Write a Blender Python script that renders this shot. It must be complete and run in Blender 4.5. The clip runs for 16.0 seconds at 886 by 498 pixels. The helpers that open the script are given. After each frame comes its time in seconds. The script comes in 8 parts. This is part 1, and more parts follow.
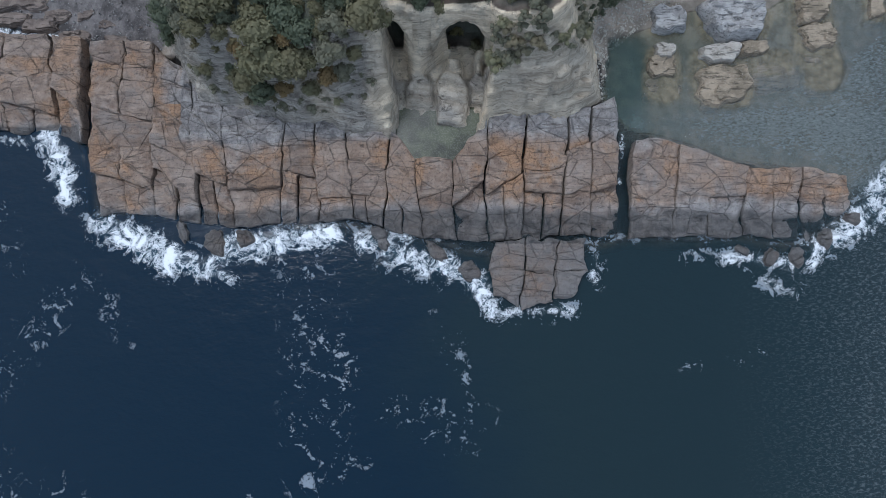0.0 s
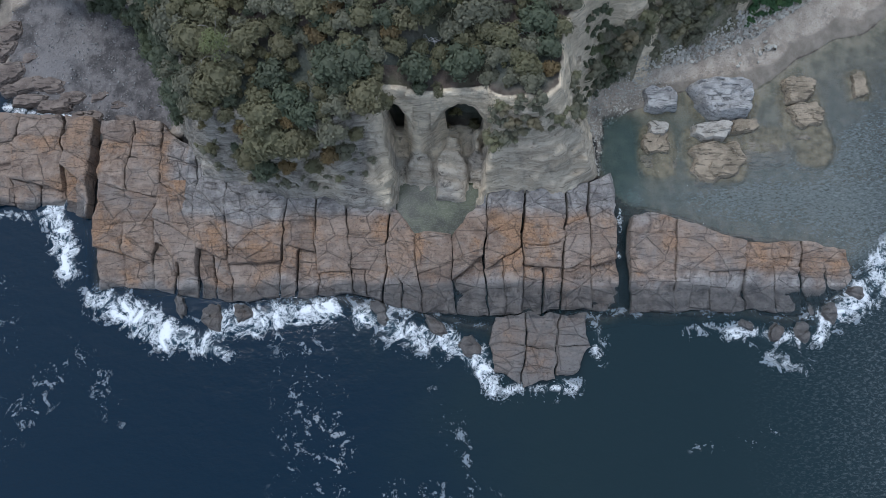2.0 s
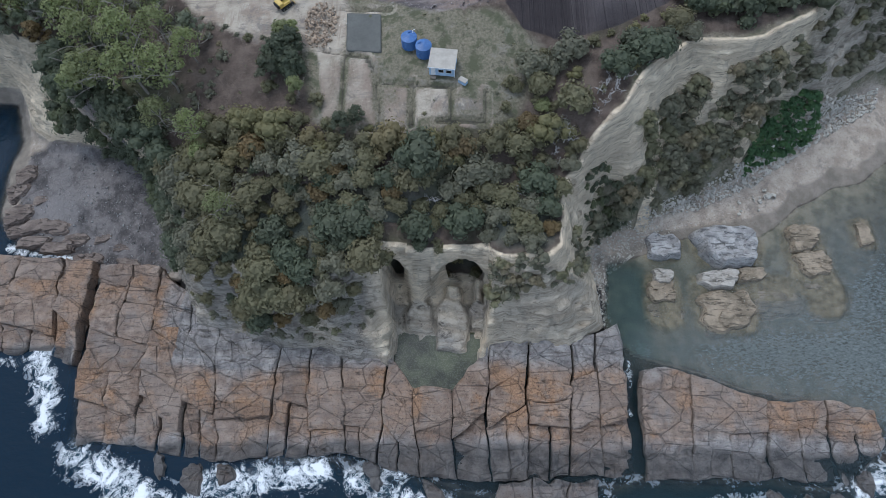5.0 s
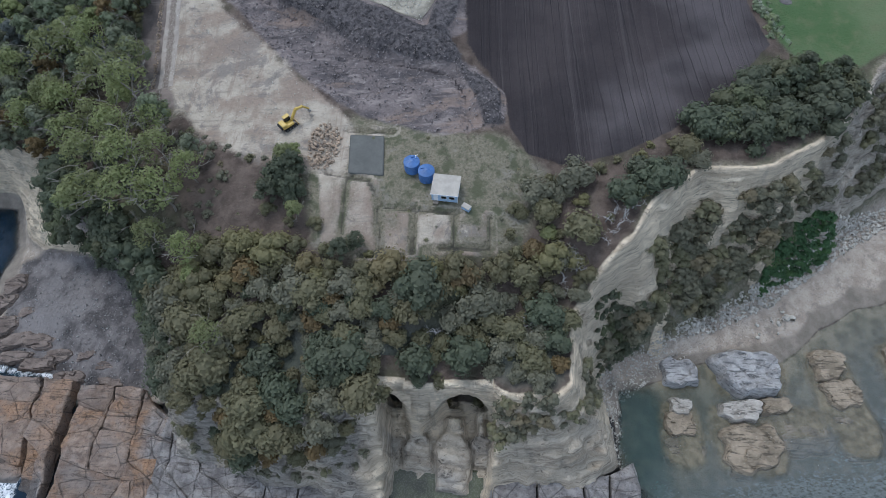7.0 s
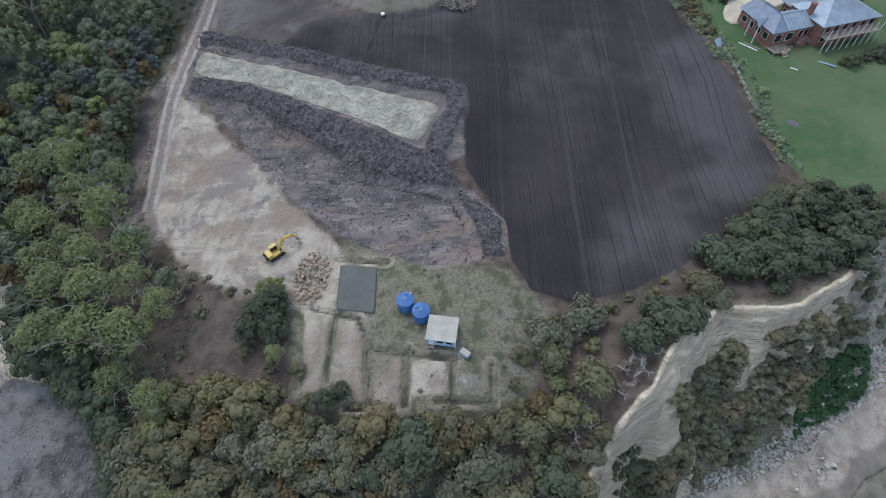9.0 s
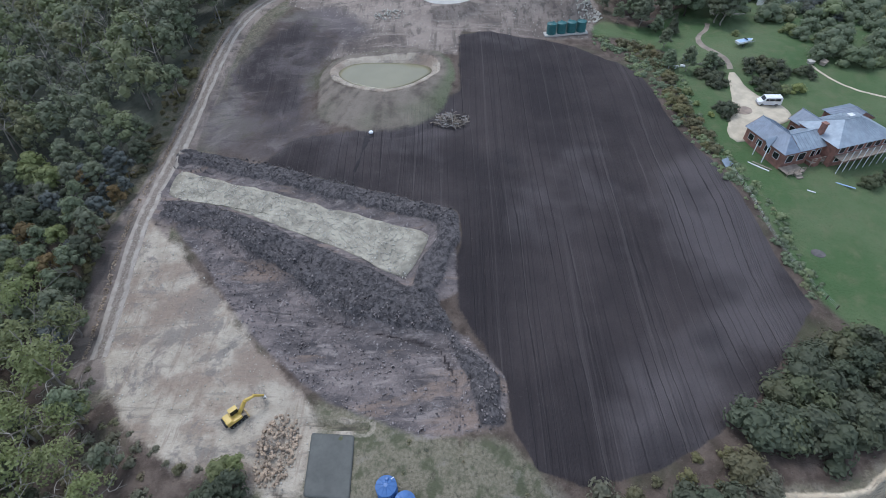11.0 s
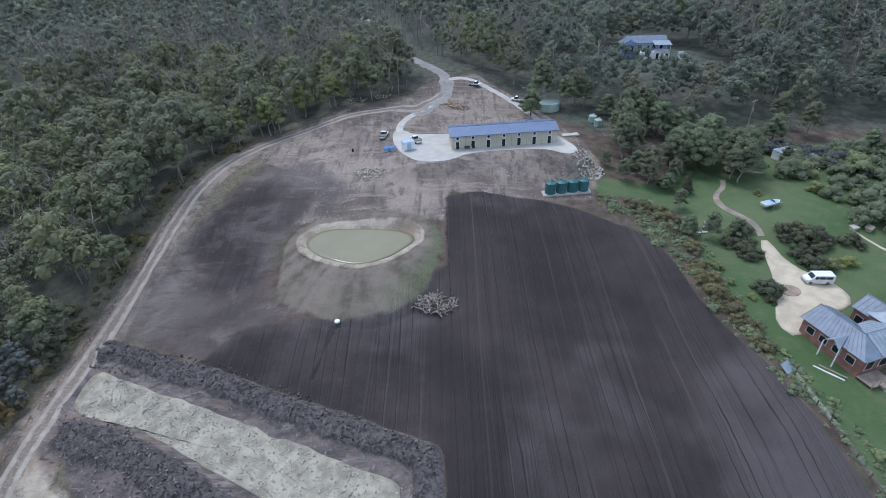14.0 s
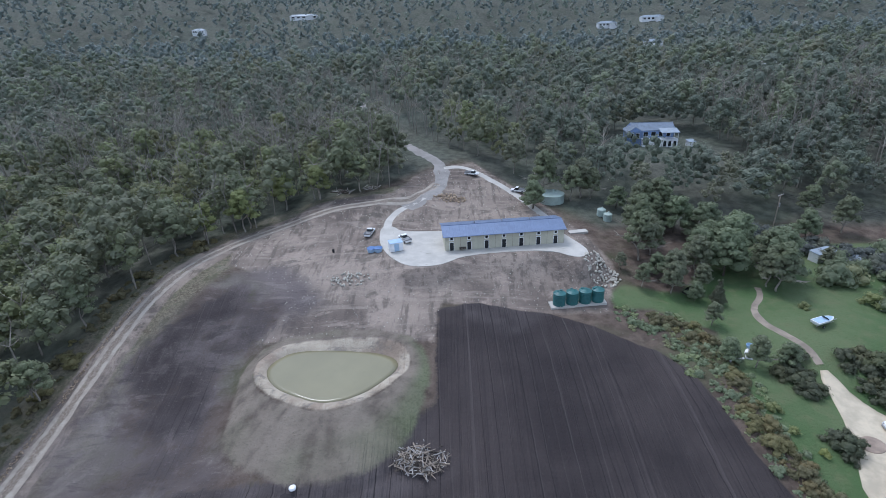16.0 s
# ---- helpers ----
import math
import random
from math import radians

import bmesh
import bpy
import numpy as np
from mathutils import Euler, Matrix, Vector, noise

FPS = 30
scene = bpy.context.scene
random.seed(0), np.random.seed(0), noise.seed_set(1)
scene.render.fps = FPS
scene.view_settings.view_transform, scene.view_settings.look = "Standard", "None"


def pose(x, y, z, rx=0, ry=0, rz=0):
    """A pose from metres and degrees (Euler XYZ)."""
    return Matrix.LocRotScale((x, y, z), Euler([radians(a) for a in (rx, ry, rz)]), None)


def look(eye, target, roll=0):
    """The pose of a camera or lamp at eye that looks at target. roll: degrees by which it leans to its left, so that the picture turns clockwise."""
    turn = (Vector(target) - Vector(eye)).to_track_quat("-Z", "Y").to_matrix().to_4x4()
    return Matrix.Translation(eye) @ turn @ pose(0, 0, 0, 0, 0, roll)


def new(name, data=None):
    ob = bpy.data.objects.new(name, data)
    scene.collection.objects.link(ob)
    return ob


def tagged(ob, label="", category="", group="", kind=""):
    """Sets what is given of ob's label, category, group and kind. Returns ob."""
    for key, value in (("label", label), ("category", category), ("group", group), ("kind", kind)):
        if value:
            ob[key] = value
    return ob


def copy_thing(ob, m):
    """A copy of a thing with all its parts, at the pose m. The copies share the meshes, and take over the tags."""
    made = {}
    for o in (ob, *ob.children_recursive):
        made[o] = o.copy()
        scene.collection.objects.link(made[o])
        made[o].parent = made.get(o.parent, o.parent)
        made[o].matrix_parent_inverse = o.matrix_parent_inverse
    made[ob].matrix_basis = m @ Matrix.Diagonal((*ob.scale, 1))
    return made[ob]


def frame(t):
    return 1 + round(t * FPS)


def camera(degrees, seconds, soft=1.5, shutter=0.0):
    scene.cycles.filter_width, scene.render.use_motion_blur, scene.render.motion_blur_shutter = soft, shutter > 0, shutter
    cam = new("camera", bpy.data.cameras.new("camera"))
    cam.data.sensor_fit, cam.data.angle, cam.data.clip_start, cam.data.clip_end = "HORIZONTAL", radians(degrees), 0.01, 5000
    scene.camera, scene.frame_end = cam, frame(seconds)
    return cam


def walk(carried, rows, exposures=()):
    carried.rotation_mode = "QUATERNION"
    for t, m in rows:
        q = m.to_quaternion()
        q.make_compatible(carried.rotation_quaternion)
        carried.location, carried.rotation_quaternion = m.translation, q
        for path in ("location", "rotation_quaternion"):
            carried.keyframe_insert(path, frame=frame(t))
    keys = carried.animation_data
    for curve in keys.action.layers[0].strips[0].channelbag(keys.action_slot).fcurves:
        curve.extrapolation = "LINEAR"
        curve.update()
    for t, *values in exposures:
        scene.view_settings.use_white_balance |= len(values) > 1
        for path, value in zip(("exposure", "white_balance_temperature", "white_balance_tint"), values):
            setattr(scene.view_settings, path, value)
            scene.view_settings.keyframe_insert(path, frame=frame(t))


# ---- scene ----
cam = camera(81.7, 16.0, 0.5)
METRES, EYE, TILT, LEAN, TURN = 110.0, 102.4, -85.0, 0.8, 0.0
ROWS = [
    (0.0, 0.0, 0.0, 0.0, -0.0, -0.0, -0.0),
    (0.5, 0.0007, 0.0002, 0.0038, 0.04, 1.6, -0.01),
    (1.0, 0.0015, 0.0006, 0.0101, 0.09, 3.23, 0.02),
    (1.5, 0.0027, 0.0014, 0.0188, 0.15, 4.86, 0.02),
    (2.0, 0.0038, 0.0026, 0.0287, 0.19, 6.52, 0.04),
    (2.5, 0.0051, 0.0035, 0.0418, 0.25, 8.11, 0.08),
    (3.0, 0.0066, 0.0048, 0.0569, 0.3, 9.73, 0.09),
    (5.5, 0.0138, 0.0127, 0.1615, 0.79, 18.63, -0.77),
    (6.0, 0.0141, 0.0143, 0.1877, 0.84, 20.49, -0.98),
    (6.5, 0.0143, 0.0161, 0.2156, 0.86, 22.34, -1.15),
    (7.0, 0.0146, 0.0179, 0.2451, 0.87, 24.21, -1.28),
    (7.5, 0.0155, 0.0205, 0.2739, 0.88, 26.13, -1.37),
    (8.0, 0.0162, 0.0241, 0.305, 0.9, 28.12, -1.39),
    (8.5, 0.0176, 0.0271, 0.3389, 0.97, 30.04, -1.38),
    (9.0, 0.019, 0.0308, 0.3741, 1.02, 32.03, -1.34),
    (11.5, 0.0318, 0.0538, 0.5739, 1.17, 42.18, -0.8),
    (12.0, 0.0349, 0.0595, 0.6176, 1.18, 44.21, -0.71),
    (12.5, 0.0389, 0.0641, 0.6627, 1.22, 46.19, -0.63),
    (13.0, 0.0433, 0.0698, 0.7083, 1.27, 48.24, -0.58),
    (13.5, 0.047, 0.0761, 0.7545, 1.3, 50.28, -0.51),
    (14.0, 0.0507, 0.0825, 0.8011, 1.31, 52.32, -0.45),
    (14.5, 0.055, 0.0892, 0.8479, 1.3, 54.35, -0.45),
    (15.0, 0.0588, 0.0945, 0.8962, 1.32, 56.3, -0.43),
    (15.5, 0.0637, 0.1006, 0.9439, 1.33, 58.29, -0.49),
    (16.0, 0.0684, 0.1061, 0.9913, 1.34, 60.26, -0.56),
]
EXPOSURES = [(0.0, 0.34, 5650, 9), (9.0, 0.42, 5700, 10.2), (16.0, 0.58, 5640, 12.2)]
walk(cam, [(t, pose(0, 0, EYE, TILT, LEAN, TURN) @ pose(METRES * x, METRES * y, METRES * z, 90 + pitch, roll, yaw)) for t, x, y, z, yaw, pitch, roll in ROWS], EXPOSURES)

# ---- world and sun: an overcast afternoon ----
SUN_UP, SUN_TURN = 60.0, 325.0
world = bpy.data.worlds.new("overcast_sky")
scene.world = world
world.use_nodes = True
wn = world.node_tree.nodes
sky = wn.new("ShaderNodeTexSky")
sky.sky_type, sky.sun_disc = "NISHITA", False
sky.sun_elevation, sky.sun_rotation = radians(SUN_UP), radians(SUN_TURN)
sky.dust_density, sky.air_density = 3.0, 1.0
cloud = wn.new("ShaderNodeMix")
cloud.data_type = "RGBA"
cloud.inputs["Factor"].default_value = 0.62
cloud.inputs["B"].default_value = (5.9, 6.6, 7.5, 1)
world.node_tree.links.new(sky.outputs["Color"], cloud.inputs["A"])
world.node_tree.links.new(cloud.outputs["Result"], wn["Background"].inputs["Color"])
wn["Background"].inputs["Strength"].default_value = 0.105
sun = new("sun", bpy.data.lights.new("sun", "SUN"))
sun.data.energy, sun.data.angle, sun.data.color = 1.1, radians(20), (1.0, 0.97, 0.93)
sun.matrix_world = look((0, 0, 300), (300 * math.cos(radians(SUN_UP)) * math.sin(radians(SUN_TURN)) * -1,
                                      300 * math.cos(radians(SUN_UP)) * math.cos(radians(SUN_TURN)) * -1,
                                      300 - 300 * math.sin(radians(SUN_UP))))


# ---- materials ----
def nodes_of(name):
    m = bpy.data.materials.new(name)
    m.use_nodes = True
    return m, m.node_tree.nodes, m.node_tree.links, m.node_tree.nodes["Principled BSDF"]


def plug(links, socket, value):
    """A number, a colour or another node's output into a socket."""
    if isinstance(value, bpy.types.NodeSocket):
        links.new(value, socket)
    elif isinstance(value, (tuple, list)):
        socket.default_value = (*value[:3], 1)
    else:
        socket.default_value = value


def blend(n, l, f, a, b, how="MIX"):
    m = n.new("ShaderNodeMix")
    m.data_type, m.blend_type, m.clamp_factor = "RGBA", how, True
    plug(l, m.inputs["Factor"], f), plug(l, m.inputs["A"], a), plug(l, m.inputs["B"], b)
    return m.outputs["Result"]


def calc(n, l, how, a, b=0.0, c=0.0):
    m = n.new("ShaderNodeMath")
    m.operation = how
    plug(l, m.inputs[0], a), plug(l, m.inputs[1], b), plug(l, m.inputs[2], c)
    return m.outputs[0]


def spread(n, l, v, lo, hi, to_lo=0.0, to_hi=1.0):
    m = n.new("ShaderNodeMapRange")
    m.interpolation_type = "SMOOTHSTEP"
    plug(l, m.inputs[0], v)
    for i, k in enumerate((lo, hi, to_lo, to_hi)):
        m.inputs[i + 1].default_value = k
    return m.outputs[0]


def grain(n, l, scale, detail=4.0, rough=0.6, stretch=(1, 1, 1), turn=0.0, warp=0.0):
    """Noise in the world's metres; scale is in cells a metre."""
    g = n.new("ShaderNodeNewGeometry")
    mp = n.new("ShaderNodeMapping")
    mp.inputs["Scale"].default_value, mp.inputs["Rotation"].default_value = stretch, (0, 0, radians(turn))
    l.new(g.outputs["Position"], mp.inputs["Vector"])
    t = n.new("ShaderNodeTexNoise")
    t.inputs["Scale"].default_value, t.inputs["Detail"].default_value = scale, detail
    t.inputs["Roughness"].default_value, t.inputs["Distortion"].default_value = rough, warp
    l.new(mp.outputs["Vector"], t.inputs["Vector"])
    return t.outputs["Fac"]


def cells(n, l, scale, feature="F1", stretch=(1, 1, 1)):
    g = n.new("ShaderNodeNewGeometry")
    mp = n.new("ShaderNodeMapping")
    mp.inputs["Scale"].default_value = stretch
    l.new(g.outputs["Position"], mp.inputs["Vector"])
    t = n.new("ShaderNodeTexVoronoi")
    t.feature = feature
    t.inputs["Scale"].default_value = scale
    l.new(mp.outputs["Vector"], t.inputs["Vector"])
    return t


def relief(n, l, bsdf, height, strength=0.5, distance=0.2):
    b = n.new("ShaderNodeBump")
    b.inputs["Strength"].default_value, b.inputs["Distance"].default_value = strength, distance
    l.new(height, b.inputs["Height"])
    l.new(b.outputs["Normal"], bsdf.inputs["Normal"])


def attr(n, name):
    a = n.new("ShaderNodeAttribute")
    a.attribute_name = name
    return a.outputs["Fac"]


def own_random(n):
    return n.new("ShaderNodeObjectInfo").outputs["Random"]


def island_random(n):
    return n.new("ShaderNodeNewGeometry").outputs["Random Per Island"]


def plain(name, colour, rough=0.6, metal=0.0, vary=0.18, scale=2.0, bump=0.15, worn=None):
    """A made surface: one colour with dirt at two scales and a fine relief."""
    m, n, l, b = nodes_of(name)
    dark = tuple(c * (1 - vary) for c in colour)
    light = tuple(min(1, c * (1 + vary)) for c in colour)
    fine, broad = grain(n, l, scale * 4, 5), grain(n, l, scale * 0.35, 3)
    col = blend(n, l, spread(n, l, broad, 0.3, 0.7), dark, light)
    col = blend(n, l, spread(n, l, fine, 0.55, 0.8, 0, 0.5), col, worn or dark)
    plug(l, b.inputs["Base Color"], col)
    b.inputs["Metallic"].default_value = metal
    plug(l, b.inputs["Roughness"], spread(n, l, fine, 0.2, 0.8, max(0, rough - 0.12), min(1, rough + 0.12)))
    relief(n, l, b, fine, bump, 0.03)
    return m


def leafage(name, dark, light, tint):
    m, n, l, b = nodes_of(name)
    dark = tuple(1.12 * (d * 0.72 + h * 0.28) for d, h in zip(dark, light))
    light = tuple(1.06 * h for h in light)
    col = blend(n, l, island_random(n), dark, light)
    col = blend(n, l, spread(n, l, own_random(n), 0.45, 1.0, 0, 0.7), col, tint)
    col = blend(n, l, spread(n, l, grain(n, l, 0.05, 3), 0.4, 0.65, 0, 0.55), col, tint)
    tree = attr(n, "tree")
    col = blend(n, l, spread(n, l, tree, 0.60, 0.64, 0, 0.55), col, tuple(c * k for c, k in zip(light, (1.12, 1.10, 0.85))))
    col = blend(n, l, spread(n, l, tree, 0.80, 0.84, 0, 0.75), col, tuple(c * k for c, k in zip(light, (1.0, 0.86, 0.80))))
    col = blend(n, l, spread(n, l, tree, 0.93, 0.95, 0, 0.8), col, dark)
    plug(l, b.inputs["Base Color"], col)
    b.inputs["Roughness"].default_value = 0.62
    b.inputs["Specular IOR Level"].default_value = 0.3
    glow = n.new("ShaderNodeBsdfTranslucent")
    plug(l, glow.inputs["Color"], col)
    mix = n.new("ShaderNodeMixShader")
    mix.inputs[0].default_value = 0.38
    l.new(b.outputs[0], mix.inputs[1]), l.new(glow.outputs[0], mix.inputs[2])
    l.new(mix.outputs[0], n["Material Output"].inputs["Surface"])
    return m


LEAF_OLIVE = leafage("olive_foliage", (0.112, 0.108, 0.058), (0.225, 0.212, 0.120), (0.185, 0.166, 0.094))
LEAF_DARK = leafage("dark_green_foliage", (0.064, 0.079, 0.051), (0.136, 0.156, 0.096), (0.116, 0.122, 0.080))
LEAF_BRIGHT = leafage("bright_green_foliage", (0.150, 0.178, 0.070), (0.300, 0.330, 0.140), (0.225, 0.236, 0.115))
LEAF_GARDEN = leafage("garden_tree_foliage", (0.118, 0.158, 0.092), (0.270, 0.315, 0.190), (0.205, 0.236, 0.150))
LEAF_RUST = leafage("rusty_brown_foliage", (0.115, 0.082, 0.040), (0.250, 0.178, 0.080), (0.18, 0.135, 0.070))
LEAF_GUM = leafage("gum_foliage", (0.116, 0.140, 0.084), (0.248, 0.280, 0.168), (0.212, 0.216, 0.152))
# bluer, paler leaf colours with distance: air haze put into the foliage
LEAF_MID = leafage("hazy_wood_foliage", (0.112, 0.138, 0.106), (0.226, 0.258, 0.196), (0.204, 0.218, 0.180))
LEAF_FAR = leafage("hazy_hill_foliage", (0.138, 0.172, 0.160), (0.236, 0.278, 0.258), (0.212, 0.240, 0.230))
LEAF_GREY = leafage("grey_green_foliage", (0.095, 0.110, 0.100), (0.180, 0.195, 0.175), (0.14, 0.15, 0.14))
LEAF_SCRUB = leafage("brown_slope_scrub", (0.125, 0.124, 0.082), (0.235, 0.226, 0.156), (0.175, 0.172, 0.118))
LEAF_REED = leafage("green_reeds", (0.042, 0.092, 0.040), (0.100, 0.185, 0.078), (0.075, 0.135, 0.062))
BARK = plain("pale_gum_bark", (0.26, 0.235, 0.20), 0.85, vary=0.3, scale=1.5)
BARK_DARK = plain("dark_bark", (0.085, 0.070, 0.058), 0.9, vary=0.3)
DEADWOOD = plain("bleached_dead_wood", (0.36, 0.34, 0.32), 0.85, vary=0.25)


def ground_material():
    m, n, l, b = nodes_of("open_ground")
    fine, mid, broad = grain(n, l, 2.2, 6, 0.65), grain(n, l, 0.35, 5, 0.6), grain(n, l, 0.055, 4, 0.55)
    clods = grain(n, l, 1.1, 5, 0.7, warp=0.6)

    def zone(name, soft=0.22):
        """A zone's mask, its edge frayed."""
        v = calc(n, l, "ADD", attr(n, name), calc(n, l, "MULTIPLY", calc(n, l, "SUBTRACT", mid, 0.5), 0.55))
        v = calc(n, l, "ADD", v, calc(n, l, "MULTIPLY", calc(n, l, "SUBTRACT", fine, 0.5), 0.35))
        return spread(n, l, v, 0.5 - soft, 0.5 + soft)

    # leaf litter and dry scrub floor
    col = blend(n, l, spread(n, l, mid, 0.3, 0.7), (0.070, 0.052, 0.042), (0.155, 0.120, 0.096))
    col = blend(n, l, spread(n, l, broad, 0.48, 0.65, 0, 0.7), col, (0.075, 0.085, 0.042))
    col = blend(n, l, spread(n, l, fine, 0.55, 0.75, 0, 0.7), col, (0.165, 0.145, 0.115))
    wood = blend(n, l, spread(n, l, mid, 0.3, 0.7), (0.060, 0.072, 0.056), (0.116, 0.132, 0.106))
    col = blend(n, l, attr(n, "wooded"), col, wood)
    # dry grass and weeds
    weeds = blend(n, l, spread(n, l, fine, 0.35, 0.65), (0.150, 0.136, 0.092), (0.235, 0.210, 0.152))
    weeds = blend(n, l, spread(n, l, mid, 0.46, 0.62), weeds, (0.100, 0.104, 0.062))
    weeds = blend(n, l, spread(n, l, grain(n, l, 0.16, 5, 0.7), 0.54, 0.64, 0, 0.8), weeds, (0.245, 0.222, 0.178))
    weeds = blend(n, l, spread(n, l, clods, 0.34, 0.44, 0.7, 0), weeds, (0.078, 0.072, 0.052))
    col = blend(n, l, zone("weeds", 0.3), col, weeds)
    # mown grass
    lawn = blend(n, l, spread(n, l, broad, 0.35, 0.65), (0.074, 0.126, 0.049), (0.122, 0.160, 0.078))
    lawn = blend(n, l, spread(n, l, mid, 0.45, 0.75, 0, 0.75), lawn, (0.138, 0.154, 0.080))
    lawn = blend(n, l, spread(n, l, fine, 0.5, 0.8, 0, 0.5), lawn, (0.055, 0.095, 0.030))
    col = blend(n, l, zone("lawn", 0.3), col, lawn)
    # bare brown earth with wheel marks and stones
    streak = grain(n, l, 0.7, 4, 0.6, (1, 0.12, 1), 18)
    bare = blend(n, l, spread(n, l, broad, 0.35, 0.65), (0.150, 0.122, 0.106), (0.300, 0.250, 0.210))
    bare = blend(n, l, spread(n, l, streak, 0.48, 0.62, 0, 0.7), bare, (0.110, 0.092, 0.080))
    bare = blend(n, l, spread(n, l, grain(n, l, 0.5, 4, 0.6, (0.14, 1, 1), 8), 0.5, 0.66, 0, 0.5), bare, (0.350, 0.298, 0.252))
    bare = blend(n, l, spread(n, l, grain(n, l, 0.10, 6, 0.7, warp=0.6), 0.52, 0.62, 0, 0.75), bare, (0.345, 0.285, 0.240))
    bare = blend(n, l, spread(n, l, grain(n, l, 0.17, 6, 0.7, warp=0.4), 0.36, 0.44, 0.7, 0), bare, (0.120, 0.104, 0.088))
    bare = blend(n, l, spread(n, l, mid, 0.52, 0.7, 0, 0.5), bare, (0.125, 0.108, 0.092))
    bare = blend(n, l, spread(n, l, fine, 0.6, 0.75, 0, 0.6), bare, (0.30, 0.27, 0.235))
    col = blend(n, l, zone("bare"), col, bare)
    # stripped subsoil, mottled grey and dusty pink
    strip = grain(n, l, 0.22, 6, 0.7, (0.6, 1.3, 1), 36, 0.5)
    sub = blend(n, l, spread(n, l, strip, 0.34, 0.66), (0.088, 0.078, 0.078), (0.215, 0.180, 0.168))
    sub = blend(n, l, spread(n, l, clods, 0.56, 0.70, 0, 0.75), sub, (0.370, 0.335, 0.315))
    sub = blend(n, l, spread(n, l, grain(n, l, 0.5, 5, 0.65), 0.54, 0.68, 0, 0.7), sub, (0.085, 0.075, 0.074))
    sub = blend(n, l, spread(n, l, grain(n, l, 0.32, 5, 0.65, (0.28, 1.5, 1), -38, 0.5), 0.55, 0.66, 0, 0.75), sub, (0.300, 0.258, 0.235))
    sub = blend(n, l, spread(n, l, grain(n, l, 0.34, 5, 0.65, (0.25, 1.5, 1), -36, 0.5), 0.34, 0.45, 0.75, 0), sub, (0.062, 0.055, 0.055))
    sub = blend(n, l, spread(n, l, grain(n, l, 0.12, 5, 0.66, (0.4, 1.6, 1), -40, 0.4), 0.53, 0.64, 0, 0.7), sub, (0.250, 0.186, 0.146))
    sub = blend(n, l, spread(n, l, fine, 0.58, 0.72, 0, 0.6), sub, (0.31, 0.275, 0.258))
    col = blend(n, l, zone("subsoil"), col, sub)
    # pale clay
    clay = blend(n, l, spread(n, l, mid, 0.25, 0.75), (0.350, 0.300, 0.232), (0.490, 0.430, 0.345))
    clay = blend(n, l, spread(n, l, grain(n, l, 0.07, 5, 0.65), 0.46, 0.58, 0, 0.85), clay, (0.270, 0.208, 0.160))
    clay = blend(n, l, spread(n, l, grain(n, l, 0.15, 6, 0.72, warp=0.5), 0.52, 0.62, 0, 0.85), clay, (0.215, 0.190, 0.165))
    clay = blend(n, l, spread(n, l, grain(n, l, 0.45, 4, 0.6, (1.5, 0.16, 1), 52, 0.5), 0.56, 0.66, 0, 0.5), clay, (0.250, 0.195, 0.150))
    clay = blend(n, l, spread(n, l, grain(n, l, 0.6, 4, 0.6, (0.15, 1.4, 1), 40, 0.4), 0.58, 0.66, 0, 0.45), clay, (0.215, 0.190, 0.160))
    clay = blend(n, l, spread(n, l, grain(n, l, 0.035, 3, 0.5), 0.47, 0.60, 0, 0.55), clay, (0.255, 0.200, 0.158))
    clay = blend(n, l, spread(n, l, fine, 0.60, 0.74, 0, 0.5), clay, (0.56, 0.52, 0.45))
    clay = blend(n, l, spread(n, l, fine, 0.26, 0.40, 0.5, 0), clay, (0.23, 0.20, 0.165))
    col = blend(n, l, zone("clay"), col, clay)
    # tilled dark soil in long furrows
    furrow = grain(n, l, 1.0, 3, 0.6, (0.9, 0.0025, 0.0), -1.6)
    rows = grain(n, l, 1.0, 2, 0.55, (3.2, 0.006, 0.0), -1.6)
    g = n.new("ShaderNodeNewGeometry")
    mp = n.new("ShaderNodeMapping")
    mp.inputs["Rotation"].default_value = (0, 0, radians(-1.6))
    l.new(g.outputs["Position"], mp.inputs["Vector"])
    xyz = n.new("ShaderNodeSeparateXYZ")
    l.new(mp.outputs["Vector"], xyz.inputs["Vector"])
    drift = calc(n, l, "MULTIPLY", calc(n, l, "SUBTRACT", grain(n, l, 1.0, 3, 0.5, (0.30, 0.008, 0), -1.6), 0.5), 2.4)
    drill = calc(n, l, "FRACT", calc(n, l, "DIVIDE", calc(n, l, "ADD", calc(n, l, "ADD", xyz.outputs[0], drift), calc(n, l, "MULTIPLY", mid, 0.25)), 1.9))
    # furrow shade and lit edge as colour: dark cut, pale lip beside it
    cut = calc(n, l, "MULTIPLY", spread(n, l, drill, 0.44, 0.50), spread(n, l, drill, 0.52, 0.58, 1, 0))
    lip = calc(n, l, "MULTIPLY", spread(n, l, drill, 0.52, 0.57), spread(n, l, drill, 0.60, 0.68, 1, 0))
    soil = blend(n, l, spread(n, l, broad, 0.32, 0.70), (0.035, 0.029, 0.030), (0.062, 0.051, 0.050))
    soil = blend(n, l, spread(n, l, grain(n, l, 0.022, 4, 0.55), 0.49, 0.62, 0, 0.85), soil, (0.106, 0.092, 0.092))
    soil = blend(n, l, spread(n, l, grain(n, l, 0.03, 3, 0.5, (1, 1, 0), 60), 0.34, 0.46, 0.85, 0), soil, (0.032, 0.028, 0.030))
    soil = blend(n, l, spread(n, l, furrow, 0.58, 0.68, 0, 0.22), soil, (0.130, 0.112, 0.108))
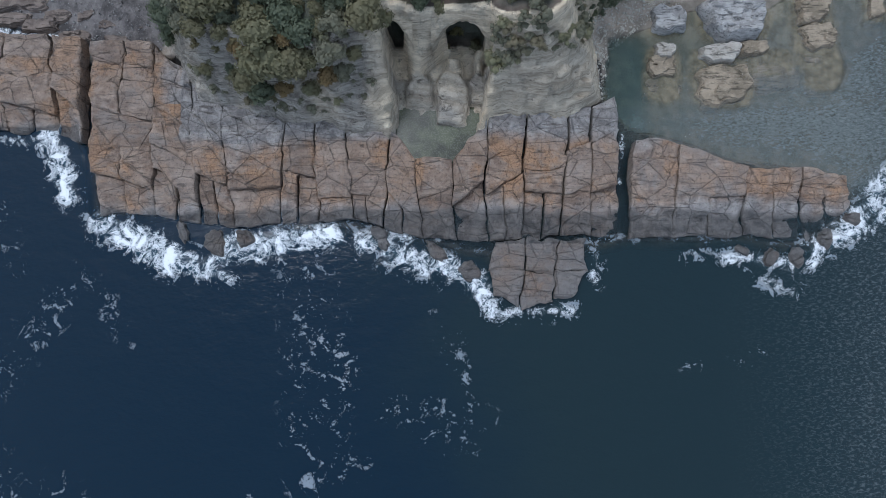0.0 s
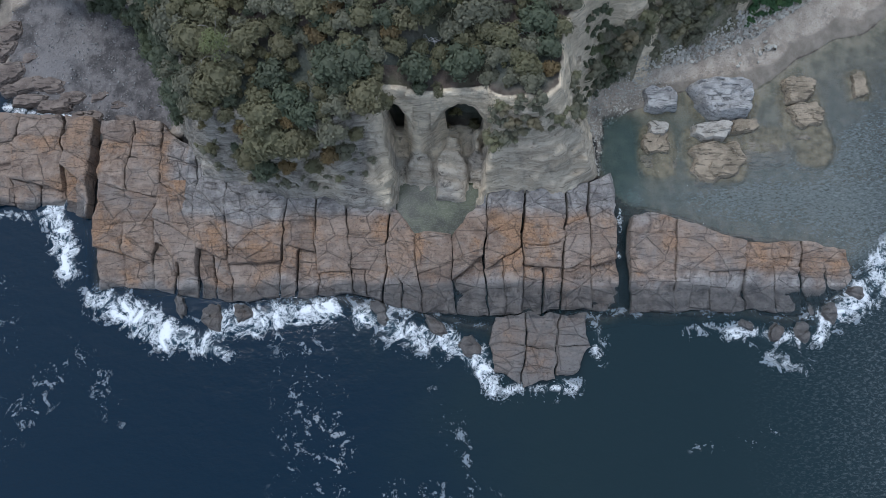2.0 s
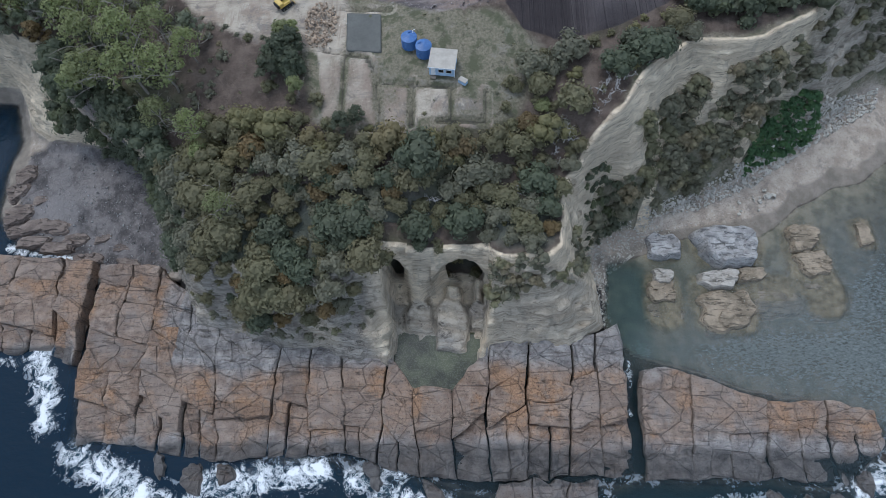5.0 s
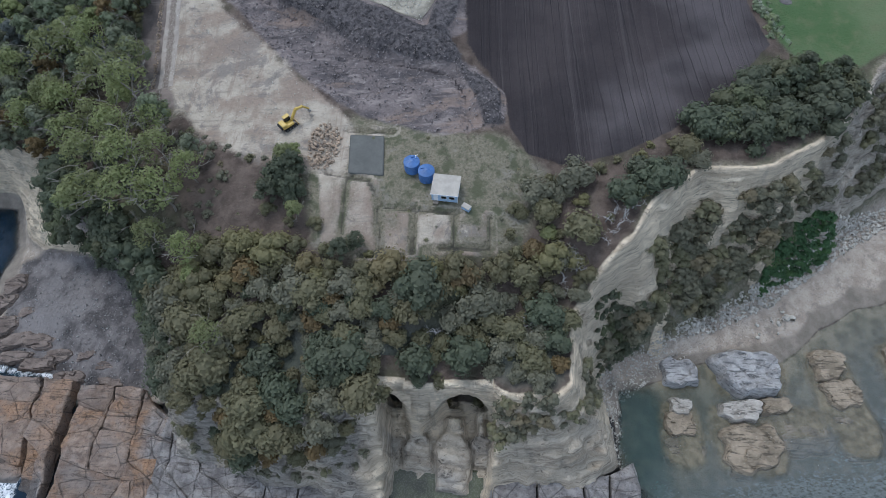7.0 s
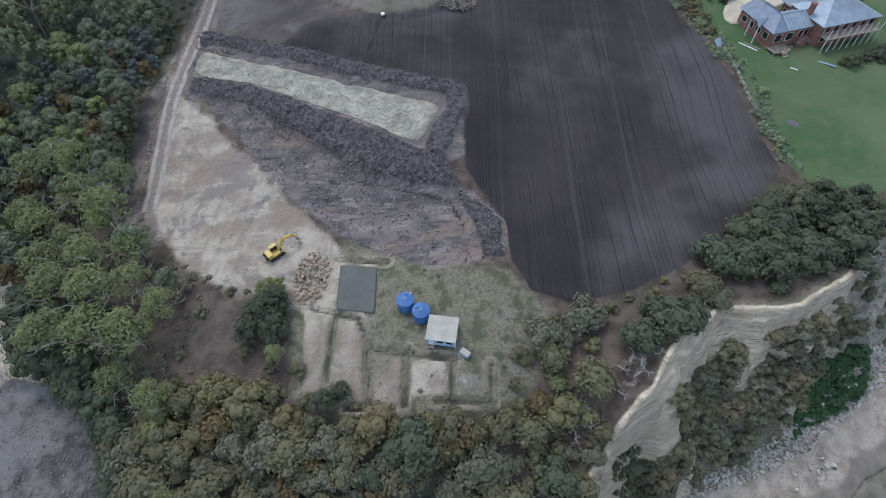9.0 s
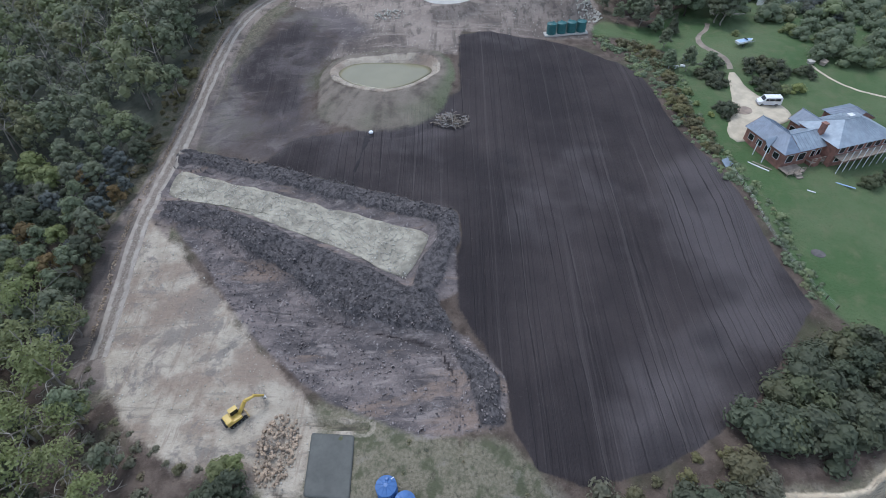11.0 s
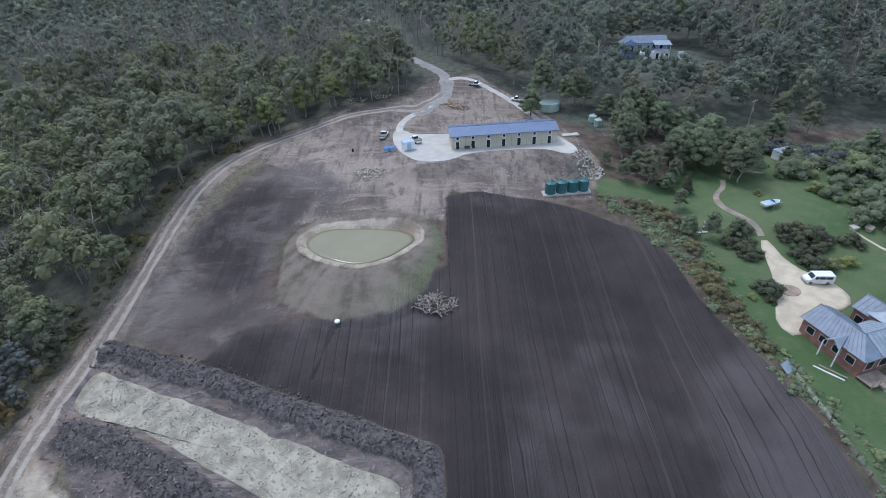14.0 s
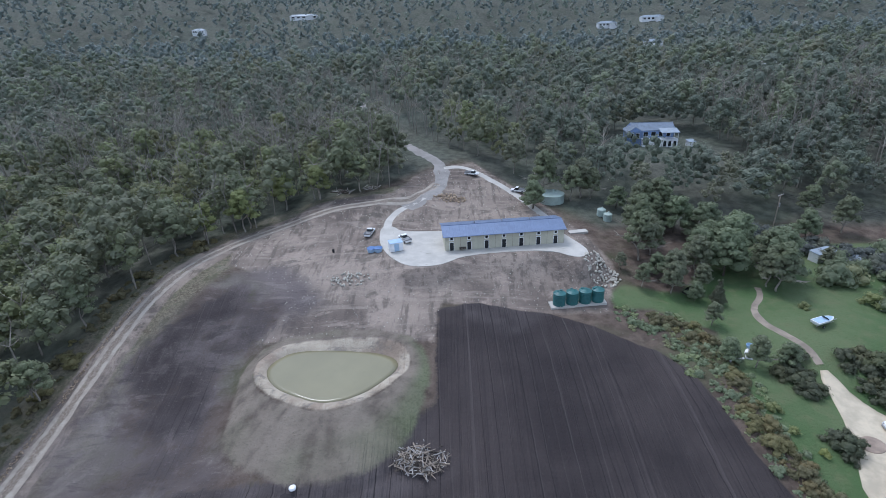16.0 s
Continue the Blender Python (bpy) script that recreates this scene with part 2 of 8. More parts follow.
    soil = blend(n, l, spread(n, l, furrow, 0.34, 0.40, 0.4, 0), soil, (0.030, 0.026, 0.028))
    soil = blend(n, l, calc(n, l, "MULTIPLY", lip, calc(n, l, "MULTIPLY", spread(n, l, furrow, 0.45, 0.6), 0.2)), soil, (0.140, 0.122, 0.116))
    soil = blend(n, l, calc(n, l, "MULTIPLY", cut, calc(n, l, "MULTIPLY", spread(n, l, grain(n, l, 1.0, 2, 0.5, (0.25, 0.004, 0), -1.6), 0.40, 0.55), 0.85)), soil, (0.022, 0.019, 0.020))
    soil = blend(n, l, spread(n, l, rows, 0.55, 0.75, 0, 0.4), soil, (0.034, 0.029, 0.031))
    soil = blend(n, l, spread(n, l, fine, 0.6, 0.8, 0, 0.4), soil, (0.15, 0.13, 0.12))
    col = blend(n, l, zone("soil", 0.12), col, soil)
    # broken ground west of it, scraped and half tilled
    scrape = grain(n, l, 0.30, 5, 0.65, (0.30, 1.4, 1), 62, 0.4)
    tilth = blend(n, l, spread(n, l, broad, 0.34, 0.66), (0.066, 0.056, 0.056), (0.150, 0.128, 0.124))
    tilth = blend(n, l, spread(n, l, grain(n, l, 0.09, 5, 0.65, warp=0.4), 0.50, 0.62, 0, 0.75), tilth, (0.205, 0.180, 0.172))
    tilth = blend(n, l, spread(n, l, scrape, 0.56, 0.68, 0, 0.6), tilth, (0.060, 0.052, 0.054))
    tilth = blend(n, l, spread(n, l, scrape, 0.32, 0.42, 0.45, 0), tilth, (0.235, 0.205, 0.192))
    tilth = blend(n, l, spread(n, l, fine, 0.58, 0.74, 0, 0.5), tilth, (0.25, 0.22, 0.205))
    col = blend(n, l, zone("tilth", 0.42), col, tilth)
    # the dam's outer bank, rilled by rain
    bank = blend(n, l, spread(n, l, mid, 0.3, 0.7), (0.112, 0.093, 0.076), (0.212, 0.178, 0.146))
    bank = blend(n, l, calc(n, l, "MULTIPLY", attr(n, "rill"), 0.55), bank, (0.255, 0.220, 0.178))
    bank = blend(n, l, spread(n, l, fine, 0.55, 0.72, 0, 0.5), bank, (0.085, 0.082, 0.062))
    bank = blend(n, l, attr(n, "sward"), bank, blend(n, l, spread(n, l, fine, 0.35, 0.65), (0.062, 0.095, 0.040), (0.125, 0.150, 0.078)))
    col = blend(n, l, zone("bank", 0.25), col, bank)
    # heaped topsoil
    heap = blend(n, l, spread(n, l, clods, 0.35, 0.65), (0.042, 0.038, 0.039), (0.135, 0.122, 0.120))
    heap = blend(n, l, spread(n, l, fine, 0.58, 0.72, 0, 0.7), heap, (0.215, 0.195, 0.185))
    col = blend(n, l, zone("heap", 0.15), col, heap)
    # sand, shingle and grey rock flats at the foot of the cliffs
    beach = blend(n, l, spread(n, l, mid, 0.35, 0.65), (0.315, 0.262, 0.208), (0.450, 0.385, 0.312))
    beach = blend(n, l, spread(n, l, fine, 0.55, 0.7, 0, 0.8), beach, (0.47, 0.44, 0.395))
    beach = blend(n, l, spread(n, l, grain(n, l, 0.25, 6, 0.72), 0.54, 0.62, 0, 0.6), beach, (0.205, 0.178, 0.150))
    beach = blend(n, l, spread(n, l, clods, 0.58, 0.66, 0, 0.6), beach, (0.56, 0.50, 0.42))
    beach = blend(n, l, spread(n, l, grain(n, l, 3.5, 4, 0.7), 0.36, 0.46, 0.65, 0), beach, (0.165, 0.140, 0.112))
    beach = blend(n, l, calc(n, l, "MULTIPLY", zone("wetsand", 0.3), 0.8), beach, blend(n, l, spread(n, l, mid, 0.3, 0.7), (0.150, 0.132, 0.108), (0.235, 0.205, 0.168)))
    col = blend(n, l, zone("beach"), col, beach)
    flat = blend(n, l, spread(n, l, mid, 0.35, 0.65), (0.072, 0.066, 0.064), (0.190, 0.172, 0.162))
    flat = blend(n, l, spread(n, l, fine, 0.56, 0.68, 0, 0.75), flat, (0.32, 0.30, 0.285))
    flat = blend(n, l, spread(n, l, grain(n, l, 0.22, 6, 0.72, warp=0.5), 0.36, 0.46, 0.7, 0), flat, (0.060, 0.054, 0.052))
    flat = blend(n, l, spread(n, l, grain(n, l, 0.05, 5, 0.65), 0.54, 0.64, 0, 0.8), flat, (0.225, 0.208, 0.198))
    flat = blend(n, l, spread(n, l, clods, 0.60, 0.72, 0, 0.7), flat, (0.085, 0.078, 0.076))
    col = blend(n, l, zone("flat"), col, flat)
    seabed = blend(n, l, spread(n, l, mid, 0.35, 0.65), (0.160, 0.150, 0.108), (0.290, 0.258, 0.190))
    seabed = blend(n, l, spread(n, l, fine, 0.55, 0.72, 0, 0.5), seabed, (0.10, 0.10, 0.065))
    seabed = blend(n, l, attr(n, "apron"), seabed, blend(n, l, spread(n, l, grain(n, l, 0.5, 6, 0.66), 0.30, 0.70), (0.120, 0.104, 0.066), (0.330, 0.272, 0.180)))
    col = blend(n, l, zone("seabed"), col, seabed)
    # layered cliff rock
    strata = grain(n, l, 1.0, 6, 0.75, (0.14, 0.14, 1.0), 0, 0.5)
    thin = grain(n, l, 1.0, 7, 0.78, (0.34, 0.34, 2.7), 0, 0.35)
    runnel = grain(n, l, 1.0, 5, 0.7, (0.55, 0.55, 0.06), 0, 0.4)
    rock = blend(n, l, spread(n, l, strata, 0.32, 0.68), (0.520, 0.422, 0.300), (0.88, 0.755, 0.560))
    rock = blend(n, l, spread(n, l, runnel, 0.52, 0.66, 0, 0.4), rock, (0.300, 0.262, 0.212))
    rock = blend(n, l, spread(n, l, thin, 0.37, 0.46, 0.8, 0), rock, (0.230, 0.190, 0.145))
    rock = blend(n, l, spread(n, l, broad, 0.48, 0.66, 0, 0.35), rock, (0.38, 0.320, 0.245))
    rock = blend(n, l, spread(n, l, grain(n, l, 0.16, 5, 0.65), 0.57, 0.66, 0, 0.5), rock, weeds)
    rock = blend(n, l, spread(n, l, fine, 0.56, 0.74, 0, 0.5), rock, (0.62, 0.53, 0.40))
    dull = blend(n, l, spread(n, l, strata, 0.32, 0.68), (0.165, 0.152, 0.135), (0.430, 0.400, 0.355))
    dull = blend(n, l, spread(n, l, thin, 0.38, 0.49, 0.9, 0), dull, (0.050, 0.047, 0.045))
    dull = blend(n, l, spread(n, l, runnel, 0.52, 0.64, 0, 0.6), dull, (0.085, 0.080, 0.074))
    dull = blend(n, l, spread(n, l, fine, 0.56, 0.72, 0, 0.6), dull, (0.36, 0.345, 0.33))
    rock = blend(n, l, calc(n, l, "MULTIPLY", attr(n, "greyrock"), 0.85), rock, dull)
    col = blend(n, l, zone("cliff", 0.18), col, rock)
    # near-black in shelf gaps and trenches: their shade put into the colour
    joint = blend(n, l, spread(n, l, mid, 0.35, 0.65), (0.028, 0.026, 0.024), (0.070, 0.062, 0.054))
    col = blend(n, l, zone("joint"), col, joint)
    plug(l, b.inputs["Base Color"], col)
    b.inputs["Roughness"].default_value = 0.93
    b.inputs["Specular IOR Level"].default_value = 0.25
    cl = attr(n, "cliff")
    h = calc(n, l, "ADD", calc(n, l, "MULTIPLY", clods, 0.6), calc(n, l, "MULTIPLY", fine, 0.5))
    h = calc(n, l, "ADD", h, calc(n, l, "MULTIPLY", calc(n, l, "ADD", calc(n, l, "MULTIPLY", calc(n, l, "ADD", thin, strata), 1.3), runnel), cl))
    h = calc(n, l, "ADD", h, calc(n, l, "MULTIPLY", calc(n, l, "ADD", furrow, rows), attr(n, "soil")))
    relief(n, l, b, h, 1.0, 0.38)
    return m


def shelf_material():
    m, n, l, b = nodes_of("orange_grey_shelf_rock")
    fine, mid, broad = grain(n, l, 2.6, 8, 0.72), grain(n, l, 0.42, 6, 0.68), grain(n, l, 0.06, 4, 0.6)
    patchy = grain(n, l, 0.11, 6, 0.68, warp=0.4)
    rust = blend(n, l, spread(n, l, mid, 0.32, 0.68), (0.275, 0.188, 0.136), (0.550, 0.410, 0.308))
    rust = blend(n, l, spread(n, l, patchy, 0.47, 0.61, 0, 0.9), rust, blend(n, l, spread(n, l, fine, 0.35, 0.65), (0.40, 0.228, 0.128), (0.64, 0.385, 0.215)))
    rust = blend(n, l, spread(n, l, patchy, 0.32, 0.44, 0.7, 0), rust, (0.375, 0.330, 0.292))
    rust = blend(n, l, spread(n, l, own_random(n), 0.45, 1.0, 0, 0.45), rust, (0.450, 0.375, 0.318))
    rust = blend(n, l, spread(n, l, own_random(n), 0.0, 0.25, 0.5, 0), rust, (0.20, 0.146, 0.114))
    grey = blend(n, l, spread(n, l, mid, 0.32, 0.68), (0.255, 0.235, 0.222), (0.560, 0.518, 0.480))
    tone = calc(n, l, "ADD", attr(n, "grey"), calc(n, l, "MULTIPLY", calc(n, l, "SUBTRACT", broad, 0.5), 2.4))
    col = blend(n, l, spread(n, l, tone, 0.15, 0.85), rust, grey)
    bed = grain(n, l, 1.0, 7, 0.74, (0.16, 1.1, 1.0), 5, 0.7)
    col = blend(n, l, spread(n, l, bed, 0.36, 0.46, 0.7, 0), col, (0.110, 0.086, 0.070))
    across = spread(n, l, cells(n, l, 0.20, "DISTANCE_TO_EDGE", (0.75, 1.15, 0.3)).outputs["Distance"], 0.004, 0.022, 1, 0)
    along = spread(n, l, cells(n, l, 0.46, "DISTANCE_TO_EDGE", (1.3, 0.6, 0.3)).outputs["Distance"], 0.004, 0.026, 1, 0)
    along = calc(n, l, "MULTIPLY", along, spread(n, l, patchy, 0.44, 0.56))
    col = blend(n, l, calc(n, l, "MULTIPLY", across, 0.34), col, (0.050, 0.041, 0.036))
    col = blend(n, l, calc(n, l, "MULTIPLY", along, 0.24), col, (0.060, 0.048, 0.041))
    col = blend(n, l, spread(n, l, fine, 0.57, 0.70, 0, 0.6), col, (0.44, 0.375, 0.315))
    col = blend(n, l, spread(n, l, fine, 0.34, 0.44, 0.75, 0), col, (0.090, 0.070, 0.058))
    col = blend(n, l, 1.0, col, (0.86, 0.86, 0.86), "MULTIPLY")
    wet = attr(n, "wet")
    wetn = spread(n, l, calc(n, l, "ADD", wet, calc(n, l, "MULTIPLY", calc(n, l, "SUBTRACT", mid, 0.5), 0.9)), 0.35, 0.75)
    col = blend(n, l, calc(n, l, "MULTIPLY", wetn, 0.80), col, blend(n, l, spread(n, l, mid, 0.3, 0.7), (0.045, 0.044, 0.043), (0.150, 0.138, 0.126)))
    plug(l, b.inputs["Base Color"], col)
    plug(l, b.inputs["Roughness"], spread(n, l, wetn, 0, 1, 0.92, 0.42))
    h = calc(n, l, "ADD", calc(n, l, "MULTIPLY", fine, 0.8), calc(n, l, "MULTIPLY", mid, 1.2))
    h = calc(n, l, "ADD", h, calc(n, l, "MULTIPLY", bed, 1.3))
    h = calc(n, l, "SUBTRACT", h, calc(n, l, "MULTIPLY", calc(n, l, "ADD", across, along), 0.6))
    relief(n, l, b, h, 1.0, 0.6)
    return m


def layered_material(name, dark, light, spot):
    """Loose reef and outcrop rock with thin beds."""
    m, n, l, b = nodes_of(name)
    fine, mid = grain(n, l, 2.4, 6, 0.65), grain(n, l, 0.4, 5)
    beds = grain(n, l, 1.0, 6, 0.7, (0.28, 1.5, 3.0), 4, 0.8)
    col = blend(n, l, spread(n, l, mid, 0.3, 0.7), dark, light)
    col = blend(n, l, spread(n, l, beds, 0.38, 0.49, 0.85, 0), col, tuple(c * 0.33 for c in dark))
    col = blend(n, l, spread(n, l, fine, 0.55, 0.72, 0, 0.7), col, spot)
    plug(l, b.inputs["Base Color"], col)
    b.inputs["Roughness"].default_value = 0.9
    relief(n, l, b, calc(n, l, "ADD", calc(n, l, "ADD", fine, mid), beds), 0.9, 0.22)
    return m


def sea_material():
    m, n, l, b = nodes_of("sea_water")
    swell = grain(n, l, 0.16, 3, 0.5, (1, 1.4, 1), 25)
    chop = grain(n, l, 0.9, 5, 0.6, (1.0, 1.9, 1), -28)
    tint = grain(n, l, 0.03, 3)
    # greyer green towards one side: sky reflection put into the water's colour
    side = spread(n, l, calc(n, l, "ADD", attr(n, "sky_tint"), calc(n, l, "MULTIPLY", calc(n, l, "SUBTRACT", tint, 0.5), 0.4)), 0.2, 0.8)
    col = blend(n, l, side, (0.0000, 0.0120, 0.0262), (0.0070, 0.0200, 0.0250))
    # ruffled shallows paler: sky reflection put into the base colour
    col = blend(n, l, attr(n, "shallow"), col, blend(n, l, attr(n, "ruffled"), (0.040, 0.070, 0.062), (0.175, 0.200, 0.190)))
    # sky glints on wave crests and dark troughs, painted as colour
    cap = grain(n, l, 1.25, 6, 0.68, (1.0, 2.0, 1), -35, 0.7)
    sky_glints = calc(n, l, "MULTIPLY", spread(n, l, cap, 0.47, 0.66), attr(n, "ruffled"))
    col = blend(n, l, calc(n, l, "MULTIPLY", sky_glints, 0.8), col, (0.27, 0.30, 0.305))
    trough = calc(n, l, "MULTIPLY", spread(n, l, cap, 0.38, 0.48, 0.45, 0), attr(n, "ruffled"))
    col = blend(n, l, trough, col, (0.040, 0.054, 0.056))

    def thread(scale, warp, width):
        """Thin bright threads of foam."""
        v = grain(n, l, scale, 4, 0.6, warp=warp)
        return spread(n, l, calc(n, l, "ABSOLUTE", calc(n, l, "SUBTRACT", v, 0.5)), width * 0.3, width, 1, 0)

    fn = grain(n, l, 0.26, 7, 0.64, warp=1.4)
    fleck = grain(n, l, 1.9, 5, 0.68, warp=0.8)
    fm = attr(n, "foam")
    body = calc(n, l, "ADD", fm, calc(n, l, "MULTIPLY", calc(n, l, "SUBTRACT", fn, 0.5), 3.2))
    solid = calc(n, l, "MULTIPLY", spread(n, l, calc(n, l, "ADD", body, calc(n, l, "MULTIPLY", calc(n, l, "SUBTRACT", fleck, 0.5), 1.1)), 0.78, 1.05), spread(n, l, fm, 0.42, 0.6))
    strands = calc(n, l, "MAXIMUM", thread(0.34, 1.6, 0.050), calc(n, l, "MULTIPLY", thread(0.8, 1.2, 0.075), 0.8))
    lace = calc(n, l, "MULTIPLY", strands, calc(n, l, "MULTIPLY", spread(n, l, body, 0.42, 0.78), spread(n, l, fm, 0.38, 0.55)))
    flakes = calc(n, l, "MULTIPLY", spread(n, l, calc(n, l, "ADD", body, calc(n, l, "MULTIPLY", calc(n, l, "SUBTRACT", fleck, 0.5), 1.9)), 0.55, 0.66), calc(n, l, "MULTIPLY", spread(n, l, fm, 0.03, 0.2), spread(n, l, fm, 0.40, 0.55, 0.5, 0)))
    foam = calc(n, l, "MAXIMUM", solid, calc(n, l, "MAXIMUM", calc(n, l, "MULTIPLY", lace, 0.85), flakes))
    col = blend(n, l, calc(n, l, "MULTIPLY", spread(n, l, body, 0.25, 0.85, 0, 0.6), spread(n, l, fm, 0.4, 0.8)), col, (0.070, 0.130, 0.165))
    col = blend(n, l, foam, col, blend(n, l, spread(n, l, fm, 0.3, 0.6), (0.42, 0.48, 0.53), (0.84, 0.86, 0.87)))
    plug(l, b.inputs["Base Color"], col)
    plug(l, b.inputs["Roughness"], spread(n, l, foam, 0, 1, 0.10, 0.8))
    b.inputs["IOR"].default_value = 1.33
    depth = calc(n, l, "MULTIPLY", attr(n, "deep"), 1.0)
    plug(l, b.inputs["Alpha"], calc(n, l, "MAXIMUM", depth, foam))
    h = calc(n, l, "ADD", calc(n, l, "MULTIPLY", swell, 0.5), calc(n, l, "MULTIPLY", chop, calc(n, l, "MULTIPLY_ADD", attr(n, "ruffled"), 1.5, 0.12)))
    h = calc(n, l, "ADD", h, calc(n, l, "MULTIPLY", foam, 0.3))
    relief(n, l, b, h, 0.9, 0.6)
    return m


GROUND, SHELF, SEA = ground_material(), shelf_material(), sea_material()
REEF_TAN = layered_material("tan_reef_rock", (0.185, 0.150, 0.104), (0.37, 0.300, 0.215), (0.46, 0.405, 0.325))
REEF_PALE = layered_material("pale_reef_rock", (0.30, 0.27, 0.225), (0.50, 0.46, 0.40), (0.60, 0.57, 0.51))
REEF_GREY = layered_material("grey_reef_rock", (0.23, 0.222, 0.212), (0.44, 0.428, 0.408), (0.56, 0.545, 0.52))
CONCRETE = plain("pale_concrete", (0.47, 0.45, 0.41), 0.85, vary=0.1, scale=0.8)
CONCRETE_NEW = plain("dark_fresh_concrete", (0.092, 0.094, 0.084), 0.7, vary=0.15, scale=0.6)
DRIVE = plain("cream_gravel_drive", (0.52, 0.45, 0.335), 0.95, vary=0.14, scale=1.2, bump=0.4)
PATTERN = plain("brown_paving", (0.30, 0.235, 0.185), 0.9)


def track_material():
    """Two pale wheel lines with browner stones and weeds between and beside them."""
    m, n, l, b = nodes_of("rutted_dirt_track")
    fine, mid = grain(n, l, 2.6, 6, 0.65), grain(n, l, 0.5, 5, 0.6)
    a = calc(n, l, "ADD", calc(n, l, "ABSOLUTE", attr(n, "across")), calc(n, l, "MULTIPLY", calc(n, l, "SUBTRACT", mid, 0.5), 0.5))
    rut = calc(n, l, "MULTIPLY", spread(n, l, a, 0.18, 0.36), spread(n, l, a, 0.58, 0.74, 1, 0))
    col = blend(n, l, spread(n, l, fine, 0.35, 0.65), (0.165, 0.135, 0.108), (0.275, 0.232, 0.192))
    col = blend(n, l, spread(n, l, mid, 0.56, 0.68, 0, 0.6), col, (0.150, 0.142, 0.090))
    col = blend(n, l, rut, col, blend(n, l, spread(n, l, mid, 0.3, 0.7), (0.30, 0.262, 0.220), (0.41, 0.365, 0.312)))
    col = blend(n, l, spread(n, l, fine, 0.60, 0.74, 0, 0.6), col, (0.45, 0.40, 0.34))
    plug(l, b.inputs["Base Color"], col)
    b.inputs["Roughness"].default_value = 0.95
    relief(n, l, b, calc(n, l, "SUBTRACT", fine, calc(n, l, "MULTIPLY", rut, 0.5)), 0.8, 0.15)
    return m


TRACK = track_material()
BROWN_PATH = plain("brown_dirt_path", (0.27, 0.225, 0.18), 0.95, vary=0.25, scale=1.0, bump=0.6)
SOIL_DARK = plain("dark_scraped_soil", (0.022, 0.019, 0.020), 0.95, vary=0.3, scale=1.0, bump=0.6)
ROAD = plain("grey_gravel_road", (0.27, 0.255, 0.24), 0.95, vary=0.15, scale=0.8, bump=0.5)
GRAVEL = plain("pale_crushed_rock", (0.315, 0.288, 0.226), 0.95, vary=0.32, scale=1.1, bump=1.0, worn=(0.46, 0.43, 0.355))
POOL = plain("murky_rock_pool", (0.058, 0.064, 0.036), 0.25, vary=0.55, scale=0.9, bump=0.1, worn=(0.13, 0.13, 0.075))
ROCK_DRY = layered_material("brown_cove_rock", (0.120, 0.092, 0.076), (0.25, 0.200, 0.165), (0.33, 0.28, 0.24))
STONE_PALE = plain("pale_broken_stone", (0.48, 0.45, 0.39), 0.92, vary=0.2)
STONE_PINK = plain("pinkish_grey_lumps", (0.225, 0.195, 0.185), 0.95, vary=0.4)
STONE_BROWN = plain("red_brown_rubble", (0.37, 0.285, 0.205), 0.92, vary=0.35)
CLOD = plain("dark_soil_clod", (0.12, 0.108, 0.105), 0.95, vary=0.3)
POND = plain("milky_pond_water", (0.225, 0.208, 0.128), 0.16, vary=0.08, scale=0.2, bump=0.03)
TANK_BLUE = plain("blue_polythene", (0.065, 0.150, 0.35), 0.42, vary=0.15)
TANK_GREEN = plain("green_polythene", (0.030, 0.125, 0.125), 0.45, vary=0.15)
TANK_PALE = plain("pale_green_steel", (0.36, 0.44, 0.40), 0.5, vary=0.1)
WHITE = plain("white_paint", (0.76, 0.77, 0.78), 0.4, vary=0.06)
PALE_BLUE = plain("pale_blue_paint", (0.36, 0.50, 0.66), 0.5, vary=0.08)
ROOF_CREAM = plain("dusty_cream_roof", (0.40, 0.365, 0.31), 0.7, vary=0.12)
ROOF_BLUE = plain("blue_grey_steel_roof", (0.155, 0.205, 0.315), 0.42, 0.25, vary=0.08)
ROOF_HOUSE = plain("slate_blue_steel_roof", (0.165, 0.205, 0.262), 0.5, 0.0, vary=0.14)
ROOF_ZINC = plain("pale_zinc_roof", (0.285, 0.335, 0.385), 0.5, 0.15, vary=0.12)
WALL_CREAM = plain("cream_panel_wall", (0.50, 0.475, 0.37), 0.75, vary=0.07)
BRICK = plain("red_brick_wall", (0.245, 0.125, 0.095), 0.9, vary=0.25, scale=3)
WALL_BLUE = plain("blue_painted_wall", (0.23, 0.33, 0.56), 0.7, vary=0.1)
GLASS = plain("dark_window_glass", (0.015, 0.018, 0.022), 0.08, vary=0.1, bump=0.0)
YELLOW = plain("yellow_machine_paint", (0.56, 0.39, 0.09), 0.45, vary=0.12)
RUBBER = plain("black_rubber", (0.018, 0.018, 0.019), 0.75)
STEEL = plain("grey_steel", (0.32, 0.33, 0.34), 0.4, 0.7)
TIMBER = plain("weathered_timber", (0.30, 0.25, 0.20), 0.85, vary=0.25)


# ---- the plan ----
def off_line(x, y, pts, closed=False):
    """The distance from a line through pts."""
    best = np.full(np.shape(x), 1e9)
    ends = pts[1:] + pts[:1] if closed else pts[1:]
    for (ax, ay), (bx, by) in zip(pts, ends):
        dx, dy = bx - ax, by - ay
        t = np.clip(((x - ax) * dx + (y - ay) * dy) / (dx * dx + dy * dy + 1e-9), 0, 1)
        best = np.minimum(best, np.hypot(x - ax - t * dx, y - ay - t * dy))
    return best


